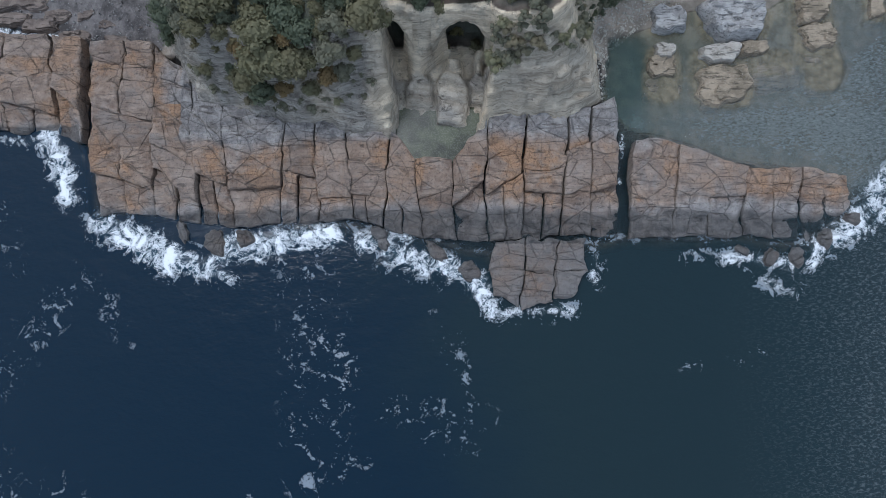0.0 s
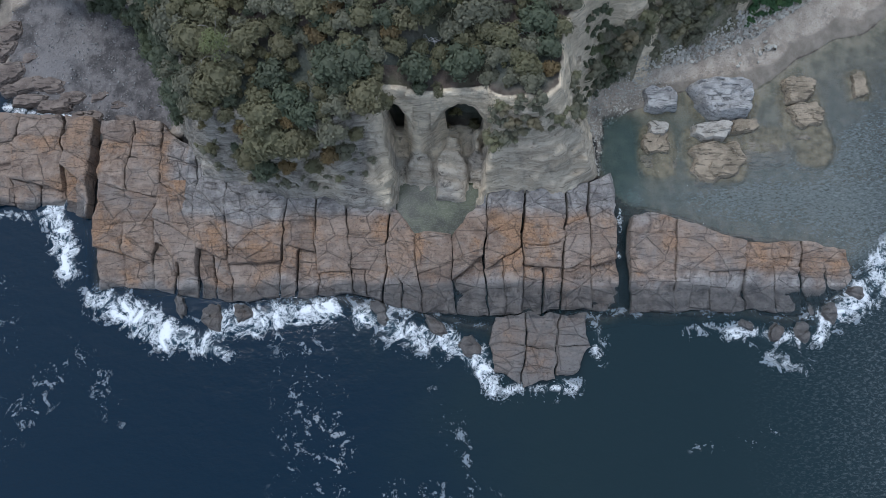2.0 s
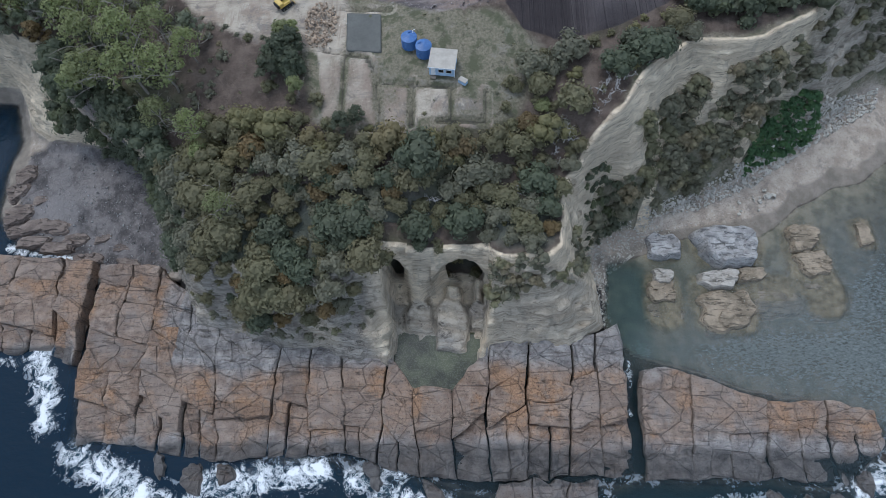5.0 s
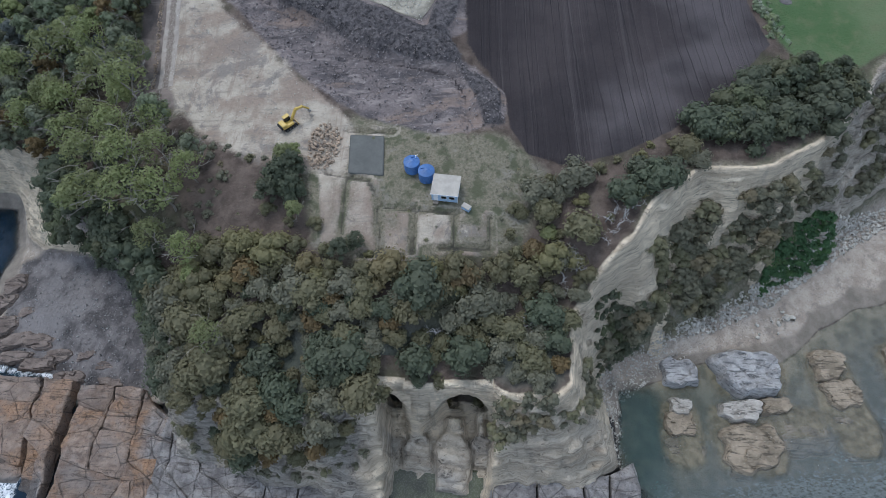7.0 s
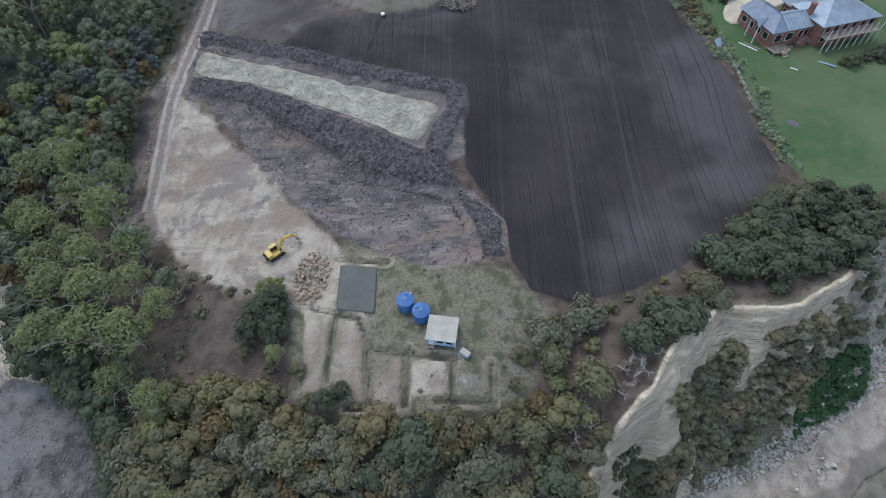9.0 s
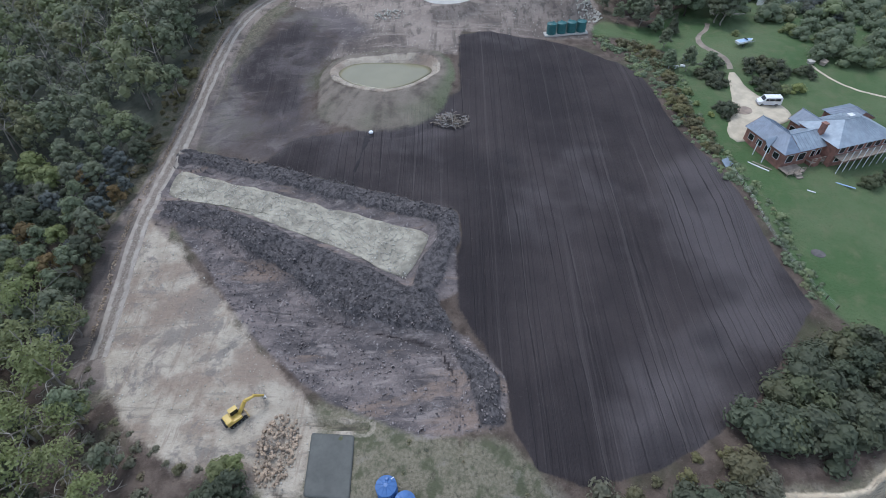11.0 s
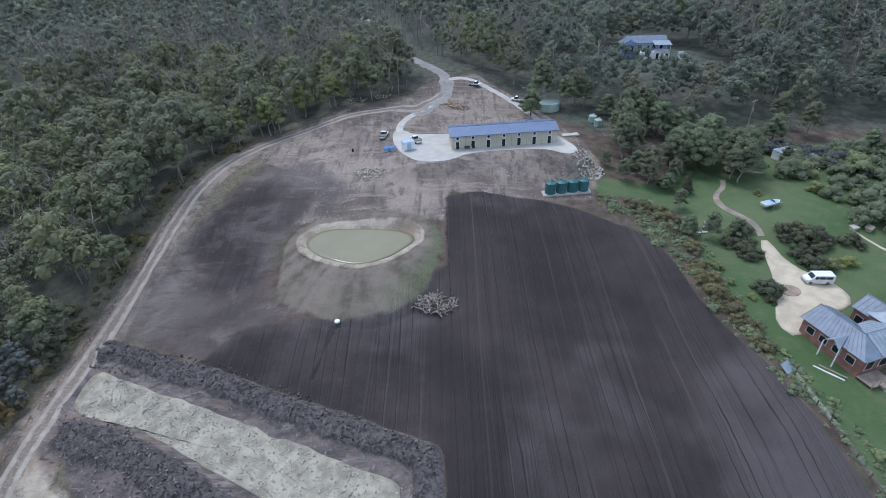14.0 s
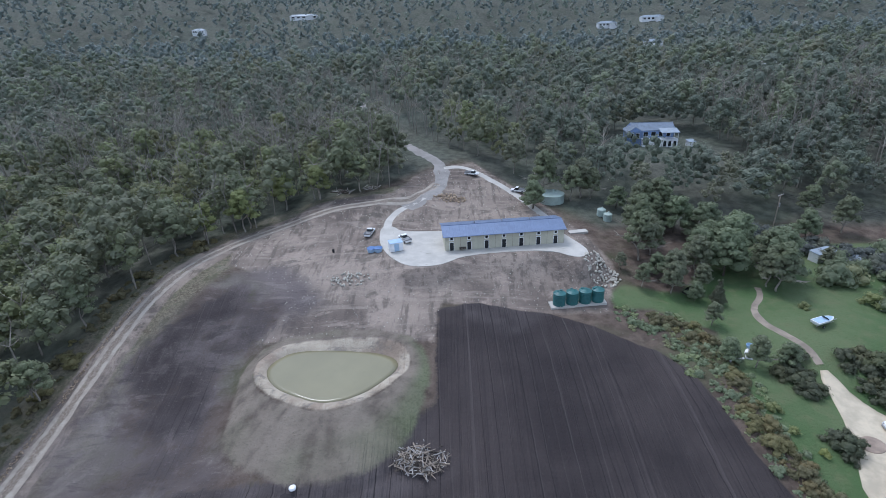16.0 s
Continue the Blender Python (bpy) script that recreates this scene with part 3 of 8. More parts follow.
def within(x, y, pts):
    """The distance from the edge of a polygon: plus inside, minus outside."""
    inside = np.zeros(np.shape(x), bool)
    for (ax, ay), (bx, by) in zip(pts, pts[1:] + pts[:1]):
        if ay != by:
            inside ^= ((ay > y) != (by > y)) & (x < (bx - ax) * (y - ay) / (by - ay) + ax)
    d = off_line(x, y, pts, True)
    return np.where(inside, d, -d)


def ramp(v, lo, hi):
    t = np.clip((v - lo) / (hi - lo), 0, 1)
    return t * t * (3 - 2 * t)


LATTICE = np.random.RandomState(7).rand(256, 256)


def ripple(x, y, size, octaves=3):
    """Smooth noise between -1 and 1."""
    total, amp, norm = 0.0, 1.0, 0.0
    for o in range(octaves):
        u, v = np.asarray(x) / size * 2 ** o + 17.3 * o, np.asarray(y) / size * 2 ** o + 5.1 * o
        i, j = np.floor(u).astype(int), np.floor(v).astype(int)
        fu, fv = u - i, v - j
        fu, fv = fu * fu * (3 - 2 * fu), fv * fv * (3 - 2 * fv)
        a, b = LATTICE[i % 256, j % 256], LATTICE[(i + 1) % 256, j % 256]
        c, d = LATTICE[i % 256, (j + 1) % 256], LATTICE[(i + 1) % 256, (j + 1) % 256]
        total = total + amp * (2 * ((a * (1 - fu) + b * fu) * (1 - fv) + (c * (1 - fu) + d * fu) * fv) - 1)
        norm, amp = norm + amp, amp * 0.5
    return total / norm


SPOT_HEIGHTS = ((-64, 148, 31.3), (2, 135, 36), (4, 204, 43.5), (52, 189, 39), (-18, 163.5, 36.5), (61, 150, 35.6), (-20, 94, 27.2),
                (-11, 83, 29), (0, 78, 29.5), (-32, 97, 28.2), (52, 102, 30.4), (71, 92, 29), (28, 206, 41.2), (20, 224, 47.4),
                (-10, 224, 47), (77, 171, 37.4), (82, 197, 41.4), (-52, 229, 46), (-53, 101, 27), (-38, 118, 29.4), (-32, 140, 32.7),
                (-8, 132, 33.8), (6, 94, 31.5), (-12, 69, 25.8), (0, 48, 18.0),
                (20, 59, 21), (29.5, 71.8, 28.7), (34, 76, 31.4), (43.7, 84, 30.6), (51, 84.6, 30), (61.5, 87.6, 30.6), (72.4, 95.4, 29))
LAND_HEIGHTS = ((-30, 48, 17), (20, 55, 20), (-80, 95, 20), (-55, 60, 18), (75, 300, 52), (-20, 260, 50), (100, 120, 33), (130, 200, 42),
                (-120, 150, 27), (-120, 230, 36), (-150, 330, 46), (0, 380, 57), (150, 330, 54), (46, 90, 30.6), (-110, 110, 22),
                (0, 300, 52), (0, 600, 64), (300, 600, 66), (-300, 600, 66), (0, 950, 86), (500, 950, 88), (-500, 950, 88),
                (250, 200, 42), (-250, 200, 32), (0, 470, 60), (-200, 450, 54), (200, 450, 58))


def upland(x, y):
    """The height of the land behind the cliffs."""
    num, den = 0, 0
    for px, py, pz in SPOT_HEIGHTS + LAND_HEIGHTS:
        w = ((x - px) ** 2 + (y - py) ** 2 + 60) ** -1.6
        num, den = num + w * pz, den + w
    far = np.clip((np.hypot(x * 0.75, y) - 760) / 900, 0, 2)
    return num / den + 150 * far + 16 * far * ripple(x, y, 420, 2)


# the cliff's upper edge, its foot, and the shore
EDGE = [(-4000, 130), (-400, 112), (-101, 100), (-83, 92), (-74.5, 76), (-57, 70), (-52.6, 60), (-48, 51), (-44, 46), (-33.6, 44.2), (-21, 43.5), (-13.8, 46.4), (-11.8, 48.3),
        (6.7, 48.4), (9.3, 46.4), (16.8, 46.6), (19.8, 48.6), (20.6, 53.9), (20.6, 59), (24.4, 66), (29.5, 71.6), (34, 75.6), (38.6, 80.2), (43.7, 83.7), (50.7, 84.2), (57, 84.8),
        (61.5, 87.4), (66, 90.6), (72.4, 95), (78, 101), (84, 108), (95, 116), (400, 150), (4000, 400), (4000, 6000), (-4000, 6000)]
FOOT = [(-4000, 120), (-400, 105), (-105, 98), (-99, 86), (-93, 81.5), (-80, 81), (-67, 76.5), (-63.3, 67), (-58, 52), (-54.8, 47), (-51, 40.2), (-45.7, 38), (-32.6, 34.1),
        (-17.6, 31.6), (-12.2, 30.4), (6, 30.6), (8, 33.8), (23.3, 35), (30.3, 38.5), (30, 43), (28.1, 53.8), (33, 58), (41, 59.5), (48, 63.5), (52, 67), (61, 69.6),
        (66, 74), (79.7, 81.5), (89, 88.6), (98, 95), (400, 125), (4000, 370), (4000, 6000), (-4000, 6000)]
SHORE = [(-4000, 110), (-400, 100), (-108, 95), (-103, 84), (-102, 64), (-93, 56), (-82, 54.5), (-76, 50), (-74, 34), (-71, 18), (-34, 15.5), (-6, 12), (8, 8),
         (34, 11), (58, 11.5), (72, 10), (80, 20), (70, 25), (59, 26.5), (46, 30.5), (36, 33), (31, 38), (31.5, 43), (32.6, 52), (39, 54.5), (50, 59),
         (66, 60), (76, 67), (90, 73), (110, 86), (400, 118), (4000, 360), (4000, 6000), (-4000, 6000)]
LAGOON = [(30, 37), (36, 31), (46, 28), (59, 24), (70, 22), (80, 20), (92, 26), (104, 44), (125, 70), (130, 100), (28, 100), (28, 44)]
COVE = [(-97, 57), (-84, 52), (-60, 49), (-55, 53), (-62, 68), (-67, 78), (-92, 82), (-99, 80)]
GULLY = [(38.8, 76.5), (41.6, 70), (40.4, 60.5)]
TALUS = [(33, 60), (42, 62), (62, 72), (84, 87), (100, 97), (90, 101), (76, 93), (58, 84), (44, 78), (33, 70), (26, 62)]
APRONS = [(45, 56.6, 4.6, 3.8), (58.6, 56.6, 8, 5.2), (43.7, 45, 4.2, 6.2), (56, 44, 7.2, 6.8), (66, 47.5, 5, 3.2), (75.2, 54, 4.9, 8), (76.6, 46, 4.6, 5), (88, 59.4, 2.7, 4)]
FIELD_EAST = [(3, 203), (12, 205), (27, 203), (46, 192), (50, 186), (52.5, 168), (58, 151), (61.5, 127), (64, 115.5), (56, 107), (48, 98.5), (38.7, 92), (30, 87.5),
              (20, 85.5), (13.6, 87.5), (10.5, 93), (10, 101), (6, 108.5), (2.5, 115), (2, 132), (1, 160), (4.5, 166), (3.5, 176)]
FIELD_WEST = [(2, 136), (-20, 148), (-42, 157.5), (-63, 166), (-66, 178), (-62, 193), (-54, 206), (-46, 218), (-35, 222), (-26, 213), (-22, 205), (-30, 199), (-36, 190), (-35, 176), (-28, 165), (0, 160), (3, 150)]
LAWN = [(66, 116), (60, 148), (59, 163), (57, 176), (60, 198), (50, 206), (42, 205), (40, 210), (46, 214), (58, 212), (70, 224), (90, 236), (150, 230), (170, 118), (84, 111), (72, 106)]
BARE = [(-49, 222), (-38, 217), (-30, 204), (-34, 196), (3, 192), (4, 205), (27, 203), (40, 203), (46, 222), (42, 240), (34, 262), (14, 290), (-6, 280), (-12, 262), (-34, 256), (-52, 240)]
SUBSOIL = [(-66, 150), (-50, 144), (-37, 135), (-23, 121), (-9, 116), (4, 109.5), (11, 101), (9, 93), (-2, 92), (-18, 99), (-24, 103), (-36, 113), (-48, 128), (-62, 142)]
CLAY = [(-66, 140), (-58.5, 134.3), (-47, 125), (-38, 117), (-33, 110), (-21.6, 100.8), (-19, 95), (-20, 84), (-27, 86.1), (-37, 88), (-41, 89), (-53, 98), (-61, 108.5), (-64, 121)]
PLOTS = [[(-25, 86), (-20.2, 86), (-20.2, 71), (-22.8, 70)], [(-18.8, 83), (-15.6, 82.6), (-13.9, 77.5), (-13.4, 69.6), (-18.8, 73)], [(-12, 76.6), (-7.4, 76.6), (-7.4, 69.8), (-11.6, 69.6)], [(-6.1, 75.8), (-0.3, 75), (-0.2, 70.4), (-6.1, 70)],
         [(1.2, 74), (6, 73.4), (6, 71), (1.2, 71)], [(-24, 97), (-19.6, 96), (-19.8, 85), (-22, 85)]]
YARD = [(-20, 99), (-12, 98), (2, 92), (10, 91), (17, 84), (12, 70), (-8, 67), (-24, 70), (-28, 85)]
GRAVEL_PAD = [(-63.8, 158), (-41, 148.2), (-20.5, 139.3), (-2.5, 131.2), (-4.5, 125.5), (-7, 120.4), (-20, 129), (-39.5, 139.1), (-47, 143.2), (-63.5, 148.5)]
HEAP_NORTH = [(-64, 162.5), (-45, 154.5), (-24, 145.7), (-9, 139), (0.6, 134), (0.8, 128.5), (-3.2, 119.5)]
HEAP_SOUTH = [(-62.9, 146.4), (-53.5, 144.2), (-46.8, 142), (-39.4, 138), (-30, 133), (-20, 127.8), (-12, 122.6), (-6.6, 119.3), (-1, 117.6), (2.5, 110), (6.3, 105.1), (9.9, 101.6), (9.6, 93), (5.1, 92.6),
              (3.6, 101), (-0.2, 109), (-4.6, 110.1), (-11.4, 111.7), (-18.6, 114.2), (-23.8, 117.7), (-29.1, 122.7), (-37.7, 128.1), (-46.9, 135), (-55.1, 137.2), (-62.1, 139.9)]
DITCH = [(-62.1, 139.2), (-55.1, 136.4), (-47, 134), (-37.9, 127.2), (-29.4, 121.8), (-24.1, 116.8), (-18.8, 113.2), (-11.5, 110.8), (-4.8, 109.2), (-0.6, 107.6), (2.4, 101), (2.8, 90)]


def rounded(pts, times=2):
    for _ in range(times):
        pts = [(ax + (bx - ax) * q, ay + (by - ay) * q) for (ax, ay), (bx, by) in zip(pts, pts[1:] + pts[:1]) for q in (0.22, 0.78)]
    return pts


POND_EDGE = [(-29.1, 188.2), (-28, 184.8), (-25.2, 181.6), (-17.1, 177.6), (-12, 178.6), (-7.9, 181.5), (-3.5, 187.2), (-5, 190.5), (-10.2, 192.5), (-22.4, 193.4), (-27, 192)]
POND_EDGE = rounded(POND_EDGE)
DAM = rounded([(-35, 181), (-34, 173), (-29.4, 166.6), (-20, 163), (-13, 162.6), (-6.2, 164.6), (-1.2, 169.4), (2.2, 175.5), (3.6, 183), (3.2, 190), (-1, 196), (-12, 199), (-30, 198), (-36, 191)])
SLAB = [(-12, 250), (-13.2, 237), (-9.5, 222), (-4, 214.5), (3.5, 214.5), (9.8, 220), (29.7, 222), (36, 216.2), (40, 220.5), (36.5, 230), (34, 236), (4, 236),
        (-7, 236), (-9, 240), (-9, 248), (-3.8, 255), (-5.5, 258.5)]
TRACK_LINE = [(-61, 108), (-62.5, 118), (-64, 131), (-65.5, 145), (-66.5, 158), (-67, 176), (-65.5, 195), (-61.5, 212), (-54, 230), (-44, 243), (-30, 250), (-16, 254), (-4, 262), (2, 272)]
ROAD_LINE = [(-70, 480), (-48, 420), (-30, 370), (-16, 330), (-6, 305), (2, 288), (3, 272), (-2, 260), (-7, 254)]
ROAD_EAST = [(4, 284), (12, 284), (26, 268), (34, 250)]


def ledges(f, steps, sharp=0.72):
    """Turns an even slope into beds with steep faces."""
    s = f * steps
    k = np.floor(s)
    return (k + ramp(s - k, 1 - sharp * 0.5 - 0.3, 1.0)) / steps


def ground_height(x, y, want_zones=False):
    x, y = np.asarray(x, float), np.asarray(y, float)
    wob_x, wob_y = 1.3 * ripple(x, y, 7), 1.3 * ripple(x + 90, y + 40, 7)
    d_edge, d_foot = within(x + wob_x, y + wob_y, EDGE), within(x + 0.5 * wob_x, y + 0.5 * wob_y + 1.3 * ripple(x, y, 3.5, 2) * (y < 45), FOOT)
    d_shore = within(x + 0.9 * wob_x, y + 0.9 * wob_y, SHORE)
    top = upland(x, y)
    # beaches, coves and the sea floor
    right = ramp(within(x, y, LAGOON), -2.5, 1.5)
    low = np.where(d_shore > 0, np.minimum(0.15 + d_shore * 0.16, 2.0), np.maximum(d_shore * 0.5, -9))
    reef = ramp(within(x, y, [(36, 54), (37, 44), (48, 35), (62, 36), (74, 42), (88, 52), (92, 66), (70, 62), (50, 60)]), -3, 3)
    lagoon = np.maximum(d_shore * 0.10, -2.4 + 1.2 * reef - 1.2 * ramp(x, 84, 104)) - 1.6 * ramp(42 - x, 0, 4) * ramp(54 - y, 0, 3) - 1.2 * ramp(40 - y, 0, 6) + 0.12 * ripple(x, y, 5)
    apron = np.zeros_like(x)
    for ax, ay, rx, ry in APRONS:
        apron = np.maximum(apron, ramp(1.05 + 0.16 * ripple(x, y, 3) - np.maximum(np.abs(x - ax) / rx, np.abs(y - ay) / ry) * 0.5 - 0.5 * np.hypot((x - ax) / rx, (y - ay) / ry), 0, 0.16))
    lagoon = lagoon * (1 - apron) + apron * np.maximum(lagoon, -0.34 + 0.18 * ripple(x, y, 2))
    low = np.where(d_shore < 0, low * (1 - right) + lagoon * right, low)
    low = low + 0.35 * ripple(x, y, 9) * ramp(d_shore, 0, 4)
    foot_z = 3.4 - 1.2 * ramp(x, 24, 32)
    pool = ramp(within(x, y, [(-11.5, 25), (7, 25), (7.5, 33), (-11, 33)]), -0.5, 1.5)
    shelf_zone = ramp(-(d_foot), -1, 1) * ramp(y, 4, 9) * (1 - ramp(y, 46, 50)) * (1 - ramp(x, 27, 33) * ramp(y, 33, 37))
    low = np.where((shelf_zone > 0.3) & (d_shore > -4), np.minimum(low, -0.5) + 1.7 * pool, low)
    # the cliff
    out, back = np.maximum(d_foot, 0), np.maximum(-d_edge, 0)
    f = np.where(d_edge >= 0, 1.0, np.where(d_foot <= 0, 0.0, out / (out + back + 1e-6)))
    g = np.clip(f + 0.10 * ripple(x, y, 5) * np.sin(np.pi * f), 0, 1)
    rise = ledges(g, 9)
    east = ramp(x, 24, 34) * ramp(y, 52, 58)
    # a scrubby slope below the eastern face, which comes down to the beach in a rib and beyond it
    rib = np.maximum(ramp(x + 0.25 * (y - 80), 55, 58) * ramp(64 - x - 0.25 * (y - 80), 0, 3), ramp(x, 68, 74))
    bench, bench_z = 0.48 - 0.34 * rib, 0.42 - 0.28 * rib
    face_up = np.clip((g - bench) / (1 - bench), 0, 1)
    slope = np.where(g < bench, bench_z * (g / bench) ** 1.2, bench_z + (1 - bench_z) * (0.55 * ledges(face_up, 7) + 0.45 * face_up))
    rise = rise * (1 - east) + east * (slope + 0.035 * ripple(x, y, 5, 4) * np.sin(np.pi * f))
    h = np.where(d_foot > 0, foot_z + (top - foot_z) * rise, low)
    h = np.where((d_foot <= 0) & (d_foot > -2.5) & (y > 20), low + (foot_z - low) * ramp(d_foot, -2.5, 0) * 0.75 * (1 - pool), h)
    # a bay with two sea caves at its head, a pale prow between them and two low grey lobes before it
    bay = ramp(within(x + 1.1 * ripple(x, y, 4.5), y + 0.6 * ripple(x + 20, y, 3), [(-12.0, 47.6), (-11.8, 44), (-10.9, 39), (-11.5, 34), (-11.5, 27), (7, 27), (6.2, 33), (6.5, 37), (7.2, 42), (7.2, 47.6)]), -0.2, 0.5)
    for cx, half in ((-9.7, 1.9), (2.35, 4.5)):
        bay = np.maximum(bay, ramp(half - np.abs(x - cx), -0.1, 0.3) * ramp(y, 47, 47.3) * (y < 52.5))
    floor = 1.5 + 0.45 * ripple(x, y, 2) + 0.18 * np.maximum(y - 35, 0)
    for cx, half, y0, y1, z0, up_by in ((-6.2, 2.5, 37.0, 45.5, 3.1, 0.36), (0.5, 3.2, 33.4, 46, 3.3, 0.26), (5.8, 1.6, 37.5, 47, 3.0, 0.5)):
        lobe = ramp(half * (1 - 0.45 * ramp(y, 40.5, 44.5)) - np.abs(x - cx + 0.9 * ripple(x, y, 3.5)), -0.2, 0.4) * ramp(y + 0.5 * ripple(x, y, 2), y0, y0 + 0.8) * (y < y1)
        lobe_z = z0 + up_by * (y - y0) + 0.7 * ripple(x, y, 2.4, 3) - 0.5 * ramp(np.sin(2.2 * y + x * 0.5), 0.4, 0.8)
        floor = np.where(lobe > 0.02, np.maximum(floor, floor * (1 - lobe) + lobe * lobe_z), floor)
    prow = ramp(0.3 + 0.74 * (y - 42.4) - np.abs(x - (-6.6 + 0.40 * (y - 42.6)) + 0.4 * ripple(x, y, 2)), -0.1, 0.5) * (y > 42.2) * (y < 47.9)
    floor = np.where(prow > 0.02, np.maximum(floor, floor * (1 - prow) + prow * (5.8 + 2.15 * (y - 42.6) + 0.5 * ripple(x, y, 1.6))), floor)
    h = h * (1 - bay) + bay * np.minimum(h, floor)
    face = ramp(d_foot, 0, 1.5) * ramp(-d_edge, 0, 1.5)
    h = h + face * (1 - bay) * ((1.2 - 0.6 * east) * ripple(x, y, 3.0, 3) + 0.6 * ripple(x, y, 1.3, 2) + 1.5 * east * ripple((x + y) * 0.75, (y - x) * 0.25, 2.4, 3))
    on_top = ramp(d_edge, 0, 4)
    # field works
    heap_n, heap_s = off_line(x, y, HEAP_NORTH), within(x, y, HEAP_SOUTH)
    lump = 1 + 0.55 * ripple(x, y, 2.2, 3)
    north = ramp(3.4 + 0.8 * ripple(x, y, 5) - heap_n, 0, 2.2)
    south = ramp(heap_s + 0.5 * ripple(x, y, 5), -0.5, 1.7)
    pad = ramp(within(x, y, GRAVEL_PAD), -0.6, 0.6)
    h = h + 1.5 * north * lump * (1 - pad) + 1.5 * south * lump * (1 - pad) - 0.55 * pad
    ditch = off_line(x, y, DITCH) + 0.35 * ripple(x, y, 4)
    h = h - 0.6 * ramp(0.95 - ditch, 0, 0.8) * on_top
    sub = ramp(within(x, y, SUBSOIL), -2, 2)
    fold = x * 0.62 + y * 0.79
    h = h + sub * (0.85 * ripple(x, y, 5, 4) + 0.45 * ripple(fold, (y - x) * 0.25, 3.2, 2))
    clay = ramp(within(x, y, CLAY), -1, 1)
    h = h + clay * 0.12 * ripple(x, y, 4, 3)
    # the dam and its pond
    dp, dd = within(x, y, POND_EDGE), within(x, y, DAM)
    up = dd / (dd + np.maximum(-dp - 1.6, 0) + 1e-6)
    round_pond = np.arctan2(y - 186, (x + 16) * 0.8)
    rill = ripple(round_pond * 16, np.zeros_like(x) + 3, 1.0, 2)
    h = np.where(dd > 0, np.maximum(h, h + (41.1 - h) * np.clip(up, 0, 1) ** 0.85) + 0.12 * rill * np.sin(np.pi * np.clip(up, 0, 1)), h)
    h = h + 0.16 * np.sin(3.6 * dd + 1.5 * ripple(x, y, 9)) * ramp(dd, -2.5, -1) * ramp(3.4 - dd, 0, 1) * ramp(176 - y, 0, 6)
    h = np.where(dp > -1.6, 41.1 - 1.6 * ramp(dp, -1.6, 1.8), h)
    slab = ramp(within(x, y, SLAB), -5, 0.3)
    h = h * (1 - slab) + 47.42 * slab
    level = ramp(within(x, y, [(-20.5, 94.2), (-12.5, 93.8), (-12, 83), (-20, 84)]), -1, 0.5)
    h = h * (1 - level) + 28.0 * level
    # narrow footing trenches
    yard = within(x, y, YARD)
    trench = 9.0
    for line in ([(-19.4, 84), (-19.5, 72.9)], [(-13.3, 77.4), (-12.3, 69)], [(-6.7, 77.5), (-6.8, 69)], [(0.3, 75.4), (0.4, 69)], [(6.6, 75), (6.6, 69.6)],
                 [(-15.8, 68.8), (-8.6, 68.7)], [(-21, 95.6), (-11.4, 94.5)], [(-24, 85.2), (-15.3, 83)], [(-15.3, 83), (-12.4, 77.8)], [(-12.4, 77.6), (1, 75.6)], [(-2, 69.6), (6, 69.6)]):
        trench = np.minimum(trench, off_line(x, y, line))
    h = h - 0.7 * ramp(0.62 + 0.25 * ripple(x, y, 3) - trench, 0, 0.35)
    tr = off_line(x, y, TRACK_LINE)
    h = h + on_top * 0.22 * ripple(x, y, 3, 2) * ramp(tr, 2, 5) * (1 - slab)
    if not want_zones:
        return h

    def mask(d, soft=1.0):
        return ramp(d, -soft, soft)

    dark_west = np.maximum(0.95 * mask(within(x, y, [(-20, 146), (-44, 156), (-38, 165), (-14, 165), (-2, 176), (6, 180), (6, 134)]), 4.0), (0.52 + 0.40 * ripple(x, y, 14)) * mask(within(x, y, [(-63, 166), (-65, 180), (-61, 195), (-51, 209), (-43, 216), (-34, 212), (-29, 203), (-37, 190), (-36, 176), (-33, 168), (-36, 158)]), 5.0))
